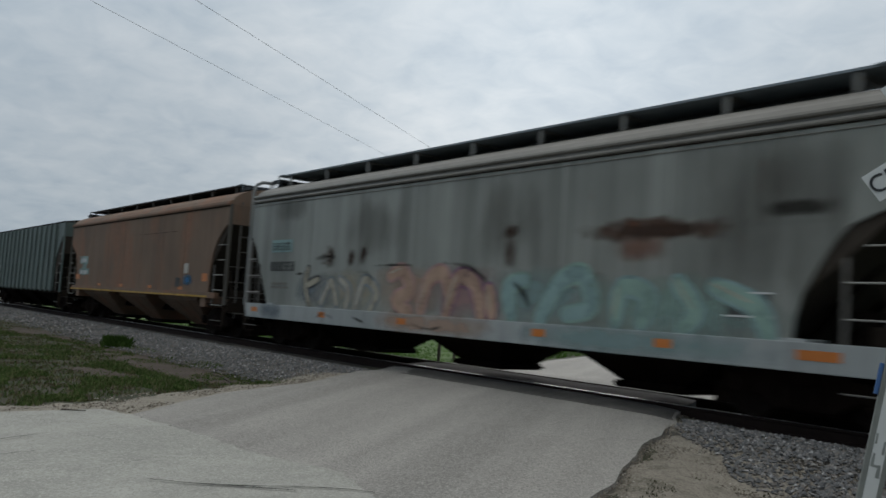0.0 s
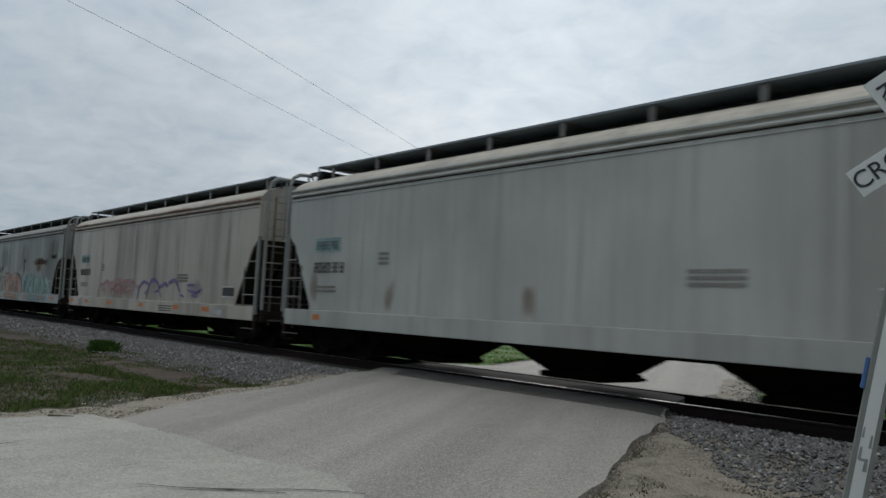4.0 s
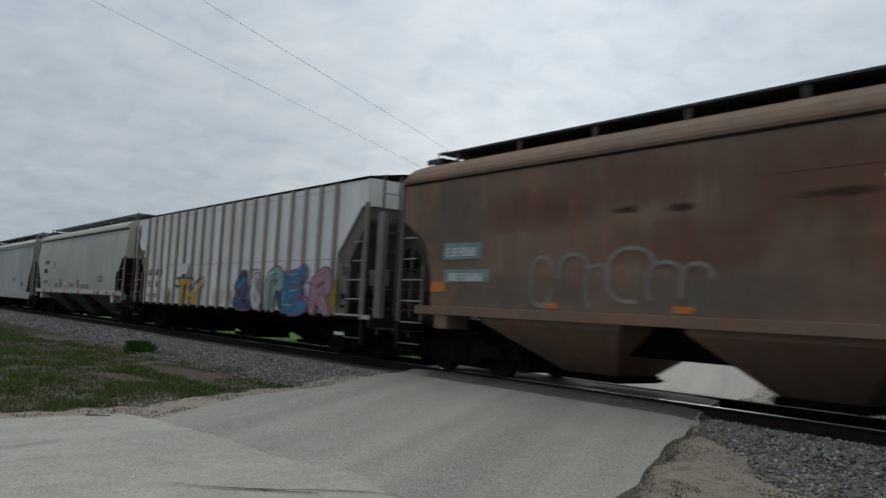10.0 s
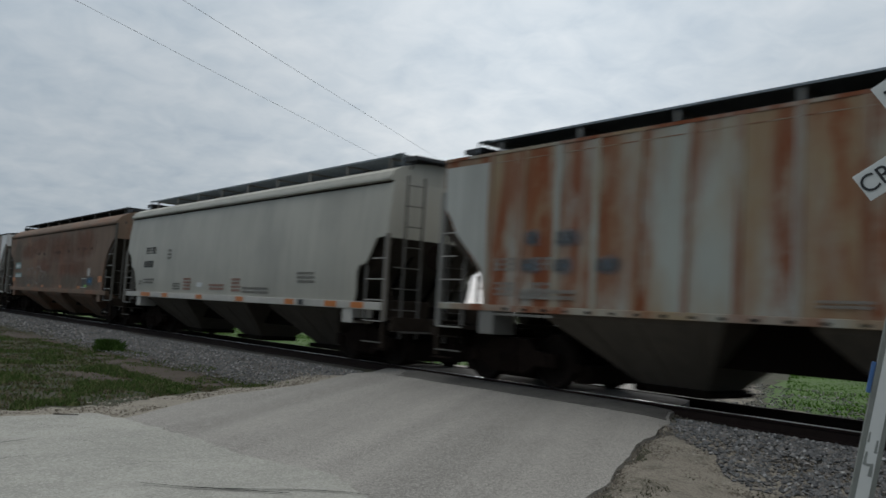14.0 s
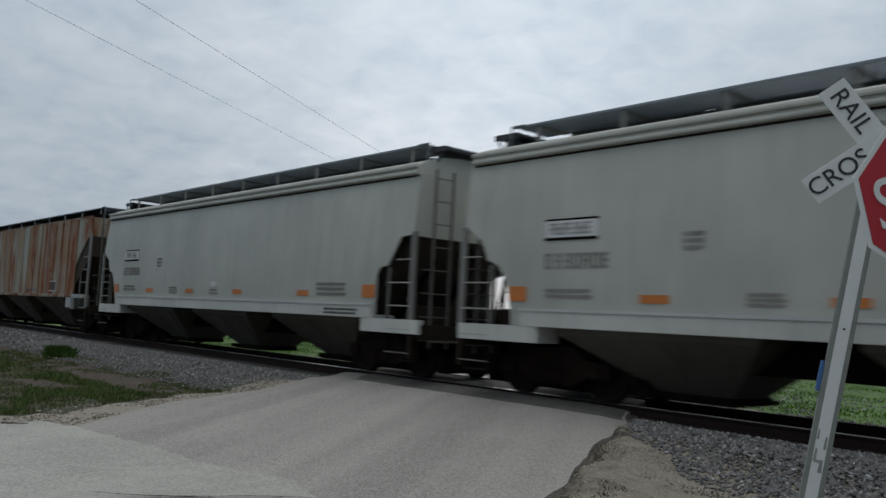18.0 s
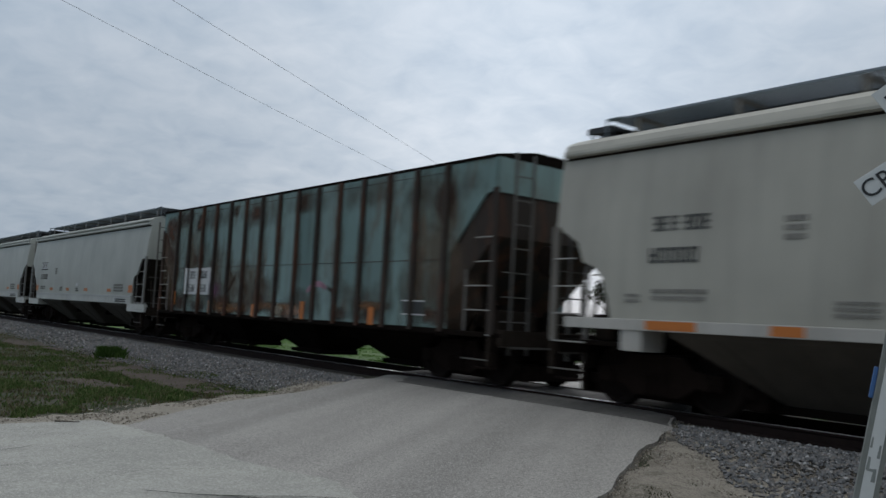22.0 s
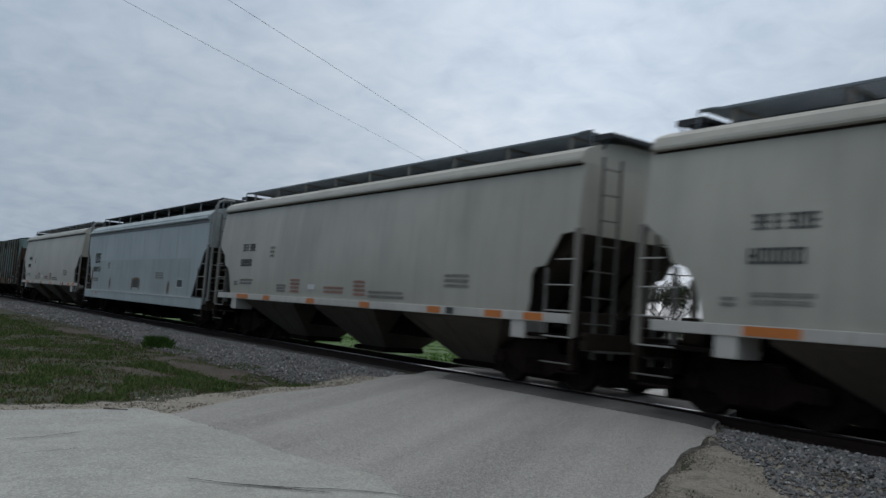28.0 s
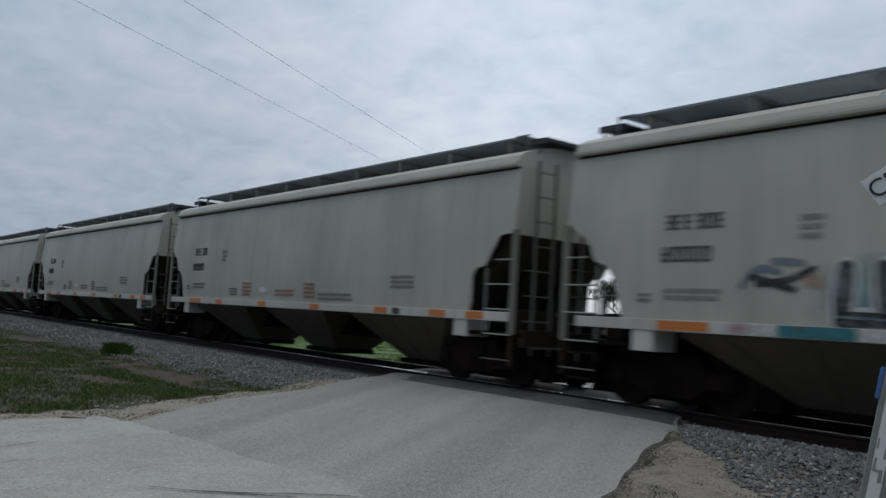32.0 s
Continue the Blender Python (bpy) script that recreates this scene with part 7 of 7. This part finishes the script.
def crumbs(rng):
    """Broken asphalt along the ragged right edge of the ramp."""
    y = rng.uniform(4.6, 10.5)
    x = road_right(y) + rng.normal(0.05, 0.08)
    return x, y, max(terrain(x, y) + 0.03, road_height(y) - 0.10 - 0.1 * rng.uniform())


scatter_stones("ballast_stones", 22000, ballast_spot(-8, 0.5, 7.5, 10.15), 0.027, "loose grey crushed stone beside the rails", 1)
scatter_stones("ballast_stones", 20000, ballast_spot(-30, -14.3, 7.4, 10.0), 0.034, "loose grey crushed stone beside the rails", 2)
scatter_stones("ballast_stones", 9000, ballast_spot(-62, -30, 7.6, 10.2), 0.05, "loose grey crushed stone beside the rails", 3)
scatter_stones("ballast_stones", 4000, ballast_spot(-24, 0, 12.3, 15), 0.045, "loose grey crushed stone beyond the rails", 4)
scatter_stones("gravel_stones", 26000, thin_spot(-7.2, -0.5, 4.6, 9.8), 0.0115, "scattered fine gravel on the dirt", 5, PEBBLE)
scatter_stones("gravel_stones", 9000, thin_spot(-15.5, -11.0, 0.8, 8.8), 0.016, "scattered fine gravel on the dirt", 6, PEBBLE)
scatter_stones("gravel_stones", 2500, thin_spot(-15.5, -7.5, 13.2, 24), 0.03, "scattered gravel beside the far road", 7)
scatter_stones("asphalt_crumbs", 800, crumbs, 0.012, "crumbling dark edge of the asphalt", 8, PEBBLE)


def grass_material(name, a, b_, c_):
    m, nt, b = start(name, 0.8)
    g = nt.nodes.new("ShaderNodeNewGeometry")
    r = nt.nodes.new("ShaderNodeValToRGB")
    r.color_ramp.elements[0].color, r.color_ramp.elements[1].color = (*a, 1), (*c_, 1)
    e = r.color_ramp.elements.new(0.6)
    e.color = (*b_, 1)
    nt.links.new(g.outputs["Random Per Island"], r.inputs[0])
    nt.links.new(r.outputs[0], b.inputs["Base Color"])
    b.inputs["Specular IOR Level"].default_value = 0.08
    return m


GRASS = grass_material("mixed_green_grass", (0.045, 0.085, 0.02), (0.085, 0.128, 0.038), (0.18, 0.165, 0.09))
GRASS_DARK = grass_material("deep_green_grass", (0.025, 0.055, 0.01), (0.045, 0.09, 0.018), (0.07, 0.11, 0.03))
GRASS_DRY = grass_material("dead_brown_grass", (0.06, 0.05, 0.028), (0.13, 0.11, 0.065), (0.21, 0.18, 0.115))
WEED = grass_material("dark_low_weeds", (0.03, 0.035, 0.016), (0.05, 0.052, 0.026), (0.09, 0.08, 0.05))
GRASS_FAR = grass_material("fresh_green_grass", (0.045, 0.115, 0.010), (0.062, 0.15, 0.014), (0.085, 0.175, 0.022))


def scatter_blades(name, count, place, height, material, label, seed, wide=0.012):
    rng = np.random.RandomState(seed)
    vs, fs = [], []
    for k in range(count):
        spot = place(rng)
        if spot is None:
            continue
        x, y, z, h = spot
        h *= height * rng.uniform(0.5, 1.3)
        a = rng.uniform(0, 6.28)
        dx, dy = math.cos(a) * wide * rng.uniform(0.7, 1.5), math.sin(a) * wide
        lx, ly = rng.normal(0, 0.35, 2) * h
        o = len(vs)
        vs.extend(((x - dx, y - dy, z - 0.01), (x + dx, y + dy, z - 0.01), (x + lx * 0.4 + dx * 0.7, y + ly * 0.4 + dy * 0.7, z + h * 0.6), (x + lx, y + ly, z + h)))
        fs.extend(((o, o + 1, o + 2), (o, o + 2, o + 3)))
    return tagged(soup(name, vs, fs, material), label, "grass", kind="stuff")


def lawn_left(rng):
    x, y = -11.8 - 34 * rng.uniform() ** 1.5, rng.uniform(0.8, 8.3)
    if x > -12.25 - max(y - 2.34, 0.0) * 0.55 + 0.35 * noise.noise(Vector((y * 1.7, x * 1.1, 5.0))) or y > 8.0 + 0.6 * noise.noise(Vector((x * 0.5, 0, 3))):
        return None
    n = noise.noise(Vector((x * 0.55, y * 0.8, 11.0))) - 0.75 * smoothstep(6.0, 7.4, y) - 0.03
    if n < 0.06 and rng.uniform() < (0.86 if y < 6.6 else 0.97):
        return None
    return x, y, terrain(x, y), 0.6 + 0.8 * max(0, n)


def lawn_dry(rng):
    x, y = -11.8 - 34 * rng.uniform() ** 1.5, rng.uniform(0.8, 8.0)
    if x > -12.25 - max(y - 2.34, 0.0) * 0.55 + 0.35 * noise.noise(Vector((y * 1.7, x * 1.1, 5.0))):
        return None
    n = noise.noise(Vector((x * 0.55, y * 0.8, 11.0))) - 0.75 * smoothstep(6.0, 7.4, y) - 0.03
    if n > 0.1 or noise.noise(Vector((x * 2.1, y * 2.1, 17.0))) < -0.1:
        return None
    return x, y, terrain(x, y), 0.55


def lawn_far(rng):
    y = 14.7 + 22 * rng.uniform() ** 1.5
    x = 5 - 55 * rng.uniform() ** 1.2
    if road_left(y) - 1.0 < x < road_right(y) + 1.5:
        return None
    n = noise.noise(Vector((x * 0.4, y * 0.4, 21.0)))
    return x, y, terrain(x, y), 0.8 + 0.6 * n


scatter_blades("grass", 150000, lawn_left, 0.09, GRASS, "patchy short grass with dead blades", 1, 0.014)
scatter_blades("grass", 150000, lawn_far, 0.10, GRASS_FAR, "fresh green grass beyond the tracks", 2, 0.014)


scatter_blades("dry_grass", 75000, lawn_dry, 0.06, GRASS_DRY, "dead brown grass between the green", 7, 0.012)


def soil_spot(rng):
    x, y = rng.uniform(-30, -14.6), rng.uniform(6.6, 8.1)
    if noise.noise(Vector((x * 0.9, y * 1.3, 31.0))) < 0.02:
        return None
    return x, y, terrain(x, y) + 0.025, 0.7


scatter_blades("grass", 9000, soil_spot, 0.07, GRASS, "thin grass on the bare soil", 5, 0.012)
scatter_stones("gravel_stones", 2000, lambda rng: (rng.uniform(-30, -14.8), rng.uniform(7.2, 8.2), -0.385), 0.022, "gravel scattered on the soil", 9)


def moss_spot(rng):
    x, y = rng.uniform(-5.6, -0.8), rng.uniform(5.0, 7.9)
    if x < road_right(y) + 0.35 or noise.noise(Vector((x * 1.5, y * 1.5, 41.0))) < 0.16:
        return None
    return x, y, terrain(x, y) + 0.045, 0.8


scatter_blades("weeds", 9000, moss_spot, 0.028, WEED, "low dark weeds on the dirt", 6, 0.006)


def tuft_spot(rng):
    r = abs(rng.normal(0, 0.2))
    a = rng.uniform(0, 6.28)
    x, y = -24.2 + 1.1 * r * math.cos(a), 7.55 + r * math.sin(a) * 0.8
    return x, y, terrain(x, y), max(0.3, 1.1 - r * 0.7)


scatter_blades("grass_tuft", 2400, tuft_spot, 0.30, GRASS_DARK, "thick dark green tuft of grass", 3, 0.018)

# sticks and scraps on the ground
TWIG = plain("dead_wood", (0.06, 0.05, 0.04), 0.9)
for x, y, L, a, r in ((-11.2, 3.05, 0.30, 62, 0.011), (-15.4, 7.0, 0.8, -15, 0.025), (-16.1, 7.2, 0.6, 20, 0.022), (-14.9, 7.25, 0.5, 5, 0.02)):
    bm = bmesh.new()
    d = Vector((math.cos(radians(a)), math.sin(radians(a)), 0)) * L / 2
    z = (-0.375 if y < 4 else bed_height(x, y) + 0.05) + r
    tube(bm, Vector((x, y, z)) - d, Vector((x, y, z)) + d, r, r * 0.5, 6)
    tagged(mesh_ob("stick", bm, TWIG), "short dark dead stick lying on the ground", "stick")

# ---- signs ----
SIGN_WHITE = plain("white_sign_sheeting", (0.62, 0.645, 0.64), 0.5, 0, 0.06, 6, 0.05)
SIGN_BLACK = plain("black_sign_letters", (0.02, 0.022, 0.025), 0.6, 0, 0.1)
SIGN_RED = plain("red_sign_sheeting", (0.36, 0.012, 0.022), 0.5, 0, 0.08, 6, 0.05)
POST = plain("dull_green_grey_post", (0.20, 0.215, 0.20), 0.7, 0, 0.2, 12, 0.2)
BLUE_TAG = plain("blue_number_tag", (0.06, 0.15, 0.36), 0.5, 0, 0.15)
FLAKED = plain("bare_post_under_flaked_strip", (0.24, 0.26, 0.25), 0.8)


def words(root, name, text, size, material, m, depth=0.004):
    data = bpy.data.curves.new(name, "FONT")
    data.body, data.size, data.extrude = text, size, depth
    data.align_x, data.align_y = "CENTER", "CENTER"
    tmp = bpy.data.objects.new(name, data)
    scene.collection.objects.link(tmp)
    dg = bpy.context.evaluated_depsgraph_get()
    dg.update()
    me = bpy.data.meshes.new_from_object(tmp.evaluated_get(dg))
    bpy.data.objects.remove(tmp)
    me.materials.clear()
    me.materials.append(material)
    ob = new(name, me)
    ob.parent = root
    ob.matrix_basis = m
    return ob


sign = thing("crossbuck_sign", "leaning white railroad crossing sign with black letters on a grey post", "road sign")
sign.matrix_basis = pose(-3.022, 6.526, -0.42, 0, 0, 28.4) @ pose(0, 0, 0, 0, 9.57, 0)
# own space: x across the sign, y away from the reader, z up along the post
part("post", boxed(-0.081, 0.081, -0.05, 0.05, -0.25, 3.35, 0.012), POST, sign, "dull grey square post")
part("reflective_strip", boxed(-0.044, 0.044, -0.056, -0.051, 0.1, 3.0), SIGN_WHITE, sign, "worn white reflective strip")
bm = bmesh.new()
for x, z, w, h in ((0.028, 0.80, 0.014, 0.05), (-0.028, 0.70, 0.016, 0.05), (0.022, 0.62, 0.02, 0.05), (0.0, 0.655, 0.042, 0.01), (-0.032, 0.86, 0.011, 0.04)):
    tube(bm, (x, -0.0585, z - h), (x, -0.0585, z + h), w * 0.8, w * 0.5, 7)
for v in bm.verts:
    v.co.y = -0.0585 + (v.co.y + 0.0585) * 0.06
part("flaked_spot", bm, FLAKED, sign)
bm = tube(bmesh.new(), (0, -0.061, 1.69), (0, -0.055, 1.69), 0.009, sides=8)
part("bolt", bm, SIGN_BLACK, sign)
part("side_tag", boxed(-0.112, -0.082, -0.02, 0.04, 1.18, 1.42, 0.006), BLUE_TAG, sign, "small blue tag bolted to the post's side")
HUB = 3.128
for ang, first, second in ((-45, "RAIL", "ROAD"), (45, "CROS", "SING")):
    m = pose(0, 0, HUB) @ pose(0, 0, 0, 0, -ang, 0)
    y = -0.072 if ang < 0 else -0.088
    bm = boxed(-0.61, 0.61, y - 0.004, y + 0.004, -0.1145, 0.1145, 0.003)
    board = part("sign_board", bm, SIGN_WHITE, sign, "white board with black block letters")
    board.matrix_basis = m
    for text, x in ((first, -0.355), (second, 0.355)):
        words(board, "lettering", text, 0.195, SIGN_BLACK, pose(x, y - 0.007, 0, 90, 0, 0))

stop = thing("stop_sign", "red eight-sided stop sign with a white border on a steel post", "road sign")
stop.matrix_basis = pose(-1.277, 4.10, -0.42, 0, 0, 48.4)
part("post", boxed(-0.03, 0.03, 0.004, 0.05, -0.2, 2.75, 0.004), POST, stop, "steel sign post")


def octagon(r, y0, y1):
    return prism_y(bmesh.new(), [(r * math.cos(radians(22.5 + 45 * k)), r * math.sin(radians(22.5 + 45 * k))) for k in range(8)], y0, y1)


face_m = pose(0, 0, 2.242) @ pose(0, 0, 0, 0, -13, 0)
plate_w = part("border", octagon(0.412, -0.004, 0.0), SIGN_WHITE, stop, "white border plate")
plate_w.matrix_basis = face_m
plate_r = part("face", octagon(0.388, -0.008, -0.0045), SIGN_RED, stop, "red face")
plate_r.matrix_basis = face_m
words(plate_r, "lettering", "STOP", 0.34, SIGN_WHITE, pose(0, -0.011, 0, 90, 0, 0) @ Matrix.Diagonal((0.78, 1.0, 1.0, 1.0)))

# ---- overhead wires ----
WIRE = plain("grey_overhead_wire", (0.42, 0.44, 0.46), 0.6)
for name, way, h in (("w1", (-0.9258, 0.2226, 0.3055), 6.6), ("w2", (-0.8887, 0.3234, 0.3250), 6.6)):
    p = Vector(way) * (h / way[2]) + Vector(EYE)
    along = Vector((-math.sin(radians(33)), math.cos(radians(33)), 0))
    bm = bmesh.new()
    pts = [p + along * s + Vector((0, 0, 0.0004 * (s - 60) ** 2 * 0.05)) for s in range(-40, 281, 20)]
    side, rings = along.cross(Vector((0, 0, 1))), []
    for p in pts:
        rings.append([bm.verts.new(p + 0.0055 * (side * math.cos(q * 1.2566) + Vector((0, 0, 1)) * math.sin(q * 1.2566))) for q in range(5)])
    for a, b in zip(rings, rings[1:]):
        for q in range(5):
            bm.faces.new((a[q], a[(q + 1) % 5], b[(q + 1) % 5], b[q]))
    tagged(mesh_ob("overhead_wire", bm, WIRE), "thin dark overhead wire across the sky", "wire", "overhead wires")
for s in (280,):
    for way in ((-0.9258, 0.2226, 0.3055),):
        p = Vector(way) * (6.6 / way[2]) + Vector((-math.sin(radians(33)), math.cos(radians(33)), 0)) * s
        bm = bmesh.new()
        tube(bm, (p.x, p.y, -0.7), (p.x, p.y, 8.6), 0.16, 0.11, 10)
        pole = tagged(mesh_ob("utility_pole", bm, TWIG), "far wooden utility pole with a crossarm", "utility pole")
        part("crossarm", boxed(p.x - 1.4, p.x + 1.4, p.y - 0.06, p.y + 0.06, 7.75, 7.9), TWIG, pole)

# marker posts by the far road
for x, y, h in ((-22.6, 18.6, 0.85), (-19.3, 15.3, 0.95)):
    bm = tube(bmesh.new(), (x, y, terrain(x, y) - 0.1), (x, y, terrain(x, y) + h), 0.05, 0.045, 8)
    post = tagged(mesh_ob("marker_post", bm, TWIG), "short dark wooden post by the far road", "post", "posts by the far road")

# ---- trees and hedges ----
BARK = plain("grey_brown_bark", (0.075, 0.062, 0.052), 0.9, 0, 0.3, 12, 0.8)
LEAF = grass_material("spring_leaves", (0.05, 0.085, 0.02), (0.085, 0.12, 0.03), (0.13, 0.15, 0.05))
LEAF_FAR = grass_material("distant_spring_leaves", (0.035, 0.05, 0.03), (0.06, 0.075, 0.04), (0.09, 0.09, 0.06))


def leaves(centres, count, size, material, name, parent, seed):
    rng = np.random.RandomState(seed)
    vs, fs = [], []
    for k in range(count):
        c, r = centres[rng.randint(len(centres))]
        p = rng.normal(0, 0.42, 3) * r + c
        u = rng.normal(0, 1, 3)
        u /= np.linalg.norm(u)
        w = np.cross(u, rng.normal(0, 1, 3))
        w /= np.linalg.norm(w)
        s = size * rng.uniform(0.6, 1.4)
        o = len(vs)
        vs.extend((p - u * s, p + w * s * 0.5, p + u * s, p - w * s * 0.5))
        fs.append((o, o + 1, o + 2, o + 3))
    data = bpy.data.meshes.new(name)
    data.from_pydata([tuple(v) for v in vs], [], fs)
    data.materials.append(material)
    ob = new(name, data)
    ob.parent = parent
    return ob


def branch(bm, p, d, length, r, depth, rnd, tips):
    n = 3
    for k in range(n):
        d = (d + Vector((rnd.uniform(-0.22, 0.22), rnd.uniform(-0.22, 0.22), rnd.uniform(-0.02, 0.14)))).normalized()
        q = p + d * length / n
        tube(bm, p, q, r, r * 0.82, 6 if depth > 2 else 4)
        p, r = q, r * 0.82
        if depth > 0 and k > 0:
            for _ in range(2 if depth > 1 else 3):
                side = (d + Vector((rnd.uniform(-1, 1), rnd.uniform(-1, 1), rnd.uniform(-0.25, 0.7)))).normalized()
                branch(bm, p, side, length * rnd.uniform(0.5, 0.72), r * 0.6, depth - 1, rnd, tips)
    tips.append(np.array(p))


def build_tree(x, y, height, seed, bare, label):
    rnd = random.Random(seed)
    root = thing("tree", label, "tree")
    root.location = (x, y, terrain(x, y) - 0.05)
    bm = bmesh.new()
    tips = []
    trunk_h = height * 0.28
    tube(bm, (0, 0, -0.2), (0, 0, trunk_h), height * 0.028, height * 0.022, 10)
    for k in range(5):
        a = 6.28 * k / 5 + rnd.uniform(-0.3, 0.3)
        branch(bm, Vector((0, 0, trunk_h * rnd.uniform(0.8, 1.0))), Vector((math.cos(a) * 0.8, math.sin(a) * 0.8, 0.9)), height * 0.36, height * 0.014, 3, rnd, tips)
    part("trunk", bm, BARK, root, "grey-brown forking limbs")
    crown = leaves([(t, height * 0.06) for t in tips], 6500 if bare else 5000, 0.085 if bare else 0.16, LEAF_FAR if bare else LEAF, "crown", root, seed)
    return root


def build_bush(x, y, r, h, seed, label, material=None):
    rnd = random.Random(seed)
    root = thing("bush", label, "bush")
    root.location = (x, y, terrain(x, y))
    bm = bmesh.new()
    for k in range(9):
        a = rnd.uniform(0, 6.28)
        tube(bm, (0.1 * math.cos(a), 0.1 * math.sin(a), -0.1), (r * 0.6 * math.cos(a), r * 0.6 * math.sin(a), h * rnd.uniform(0.5, 0.85)), 0.03, 0.01, 5)
    part("stems", bm, BARK, root)
    c = [(np.array((r * 0.7 * rnd.uniform(-1, 1), r * 0.7 * rnd.uniform(-1, 1), h * rnd.uniform(0.2, 0.8))), h * 0.38) for k in range(14)]
    leaves(c, 2600, 0.09, material or LEAF, "foliage", root, seed)
    return root


def at(yaw, dist):
    return -math.sin(radians(yaw)) * dist, math.cos(radians(yaw)) * dist


build_tree(*at(25.8, 62), 9.0, 3, True, "bare spreading tree just coming into leaf")
build_tree(*at(22.5, 78), 10.0, 5, True, "bare spreading tree just coming into leaf")
build_tree(*at(24.0, 46), 12.5, 11, True, "tall bare spreading tree just coming into leaf")
build_tree(*at(19.5, 52), 12.0, 12, True, "tall bare spreading tree just coming into leaf")
build_tree(*at(39.0, 75), 6.0, 13, True, "thin bare tree beyond the far road")
build_tree(*at(83.2, 120), 6.0, 7, False, "tall green tree near the track")
build_bush(*at(28.2, 50), 1.9, 2.1, 4, "round green bush beyond the far road")
build_bush(*at(26.8, 44), 1.5, 1.7, 5, "round green bush beyond the far road")
build_bush(*at(60.5, 52), 1.3, 1.3, 6, "pale green bush beyond the tracks")
build_bush(*at(57.0, 46), 1.3, 1.4, 7, "pale green bush beyond the tracks")
build_bush(*at(64.5, 58), 1.2, 1.2, 8, "pale green bush beyond the tracks")

# distant woods along the horizon
rng = np.random.RandomState(9)
vs, fs = [], []
for k in range(26000):
    yaw = rng.uniform(-25, 97)
    d = rng.uniform(240, 330)
    hill = 3.4 + 2.2 * noise.noise(Vector((yaw * 0.35, 0, 2))) + 1.2 * noise.noise(Vector((yaw * 1.6, 0, 5)))
    x, y = at(yaw, d)
    z = -0.6 + hill * rng.uniform(0, 1) ** 0.7
    u, w = rng.normal(0, 1, 3), rng.normal(0, 1, 3)
    u *= 0.55 / np.linalg.norm(u)
    w *= 0.45 / np.linalg.norm(w)
    o = len(vs)
    p = np.array((x, y, z))
    vs.extend((p - u, p + w, p + u, p - w))
    fs.append((o, o + 1, o + 2, o + 3))
tagged(soup("distant_woods", vs, fs, LEAF_FAR), "low hazy line of distant woods", "woods", kind="stuff")

motions()
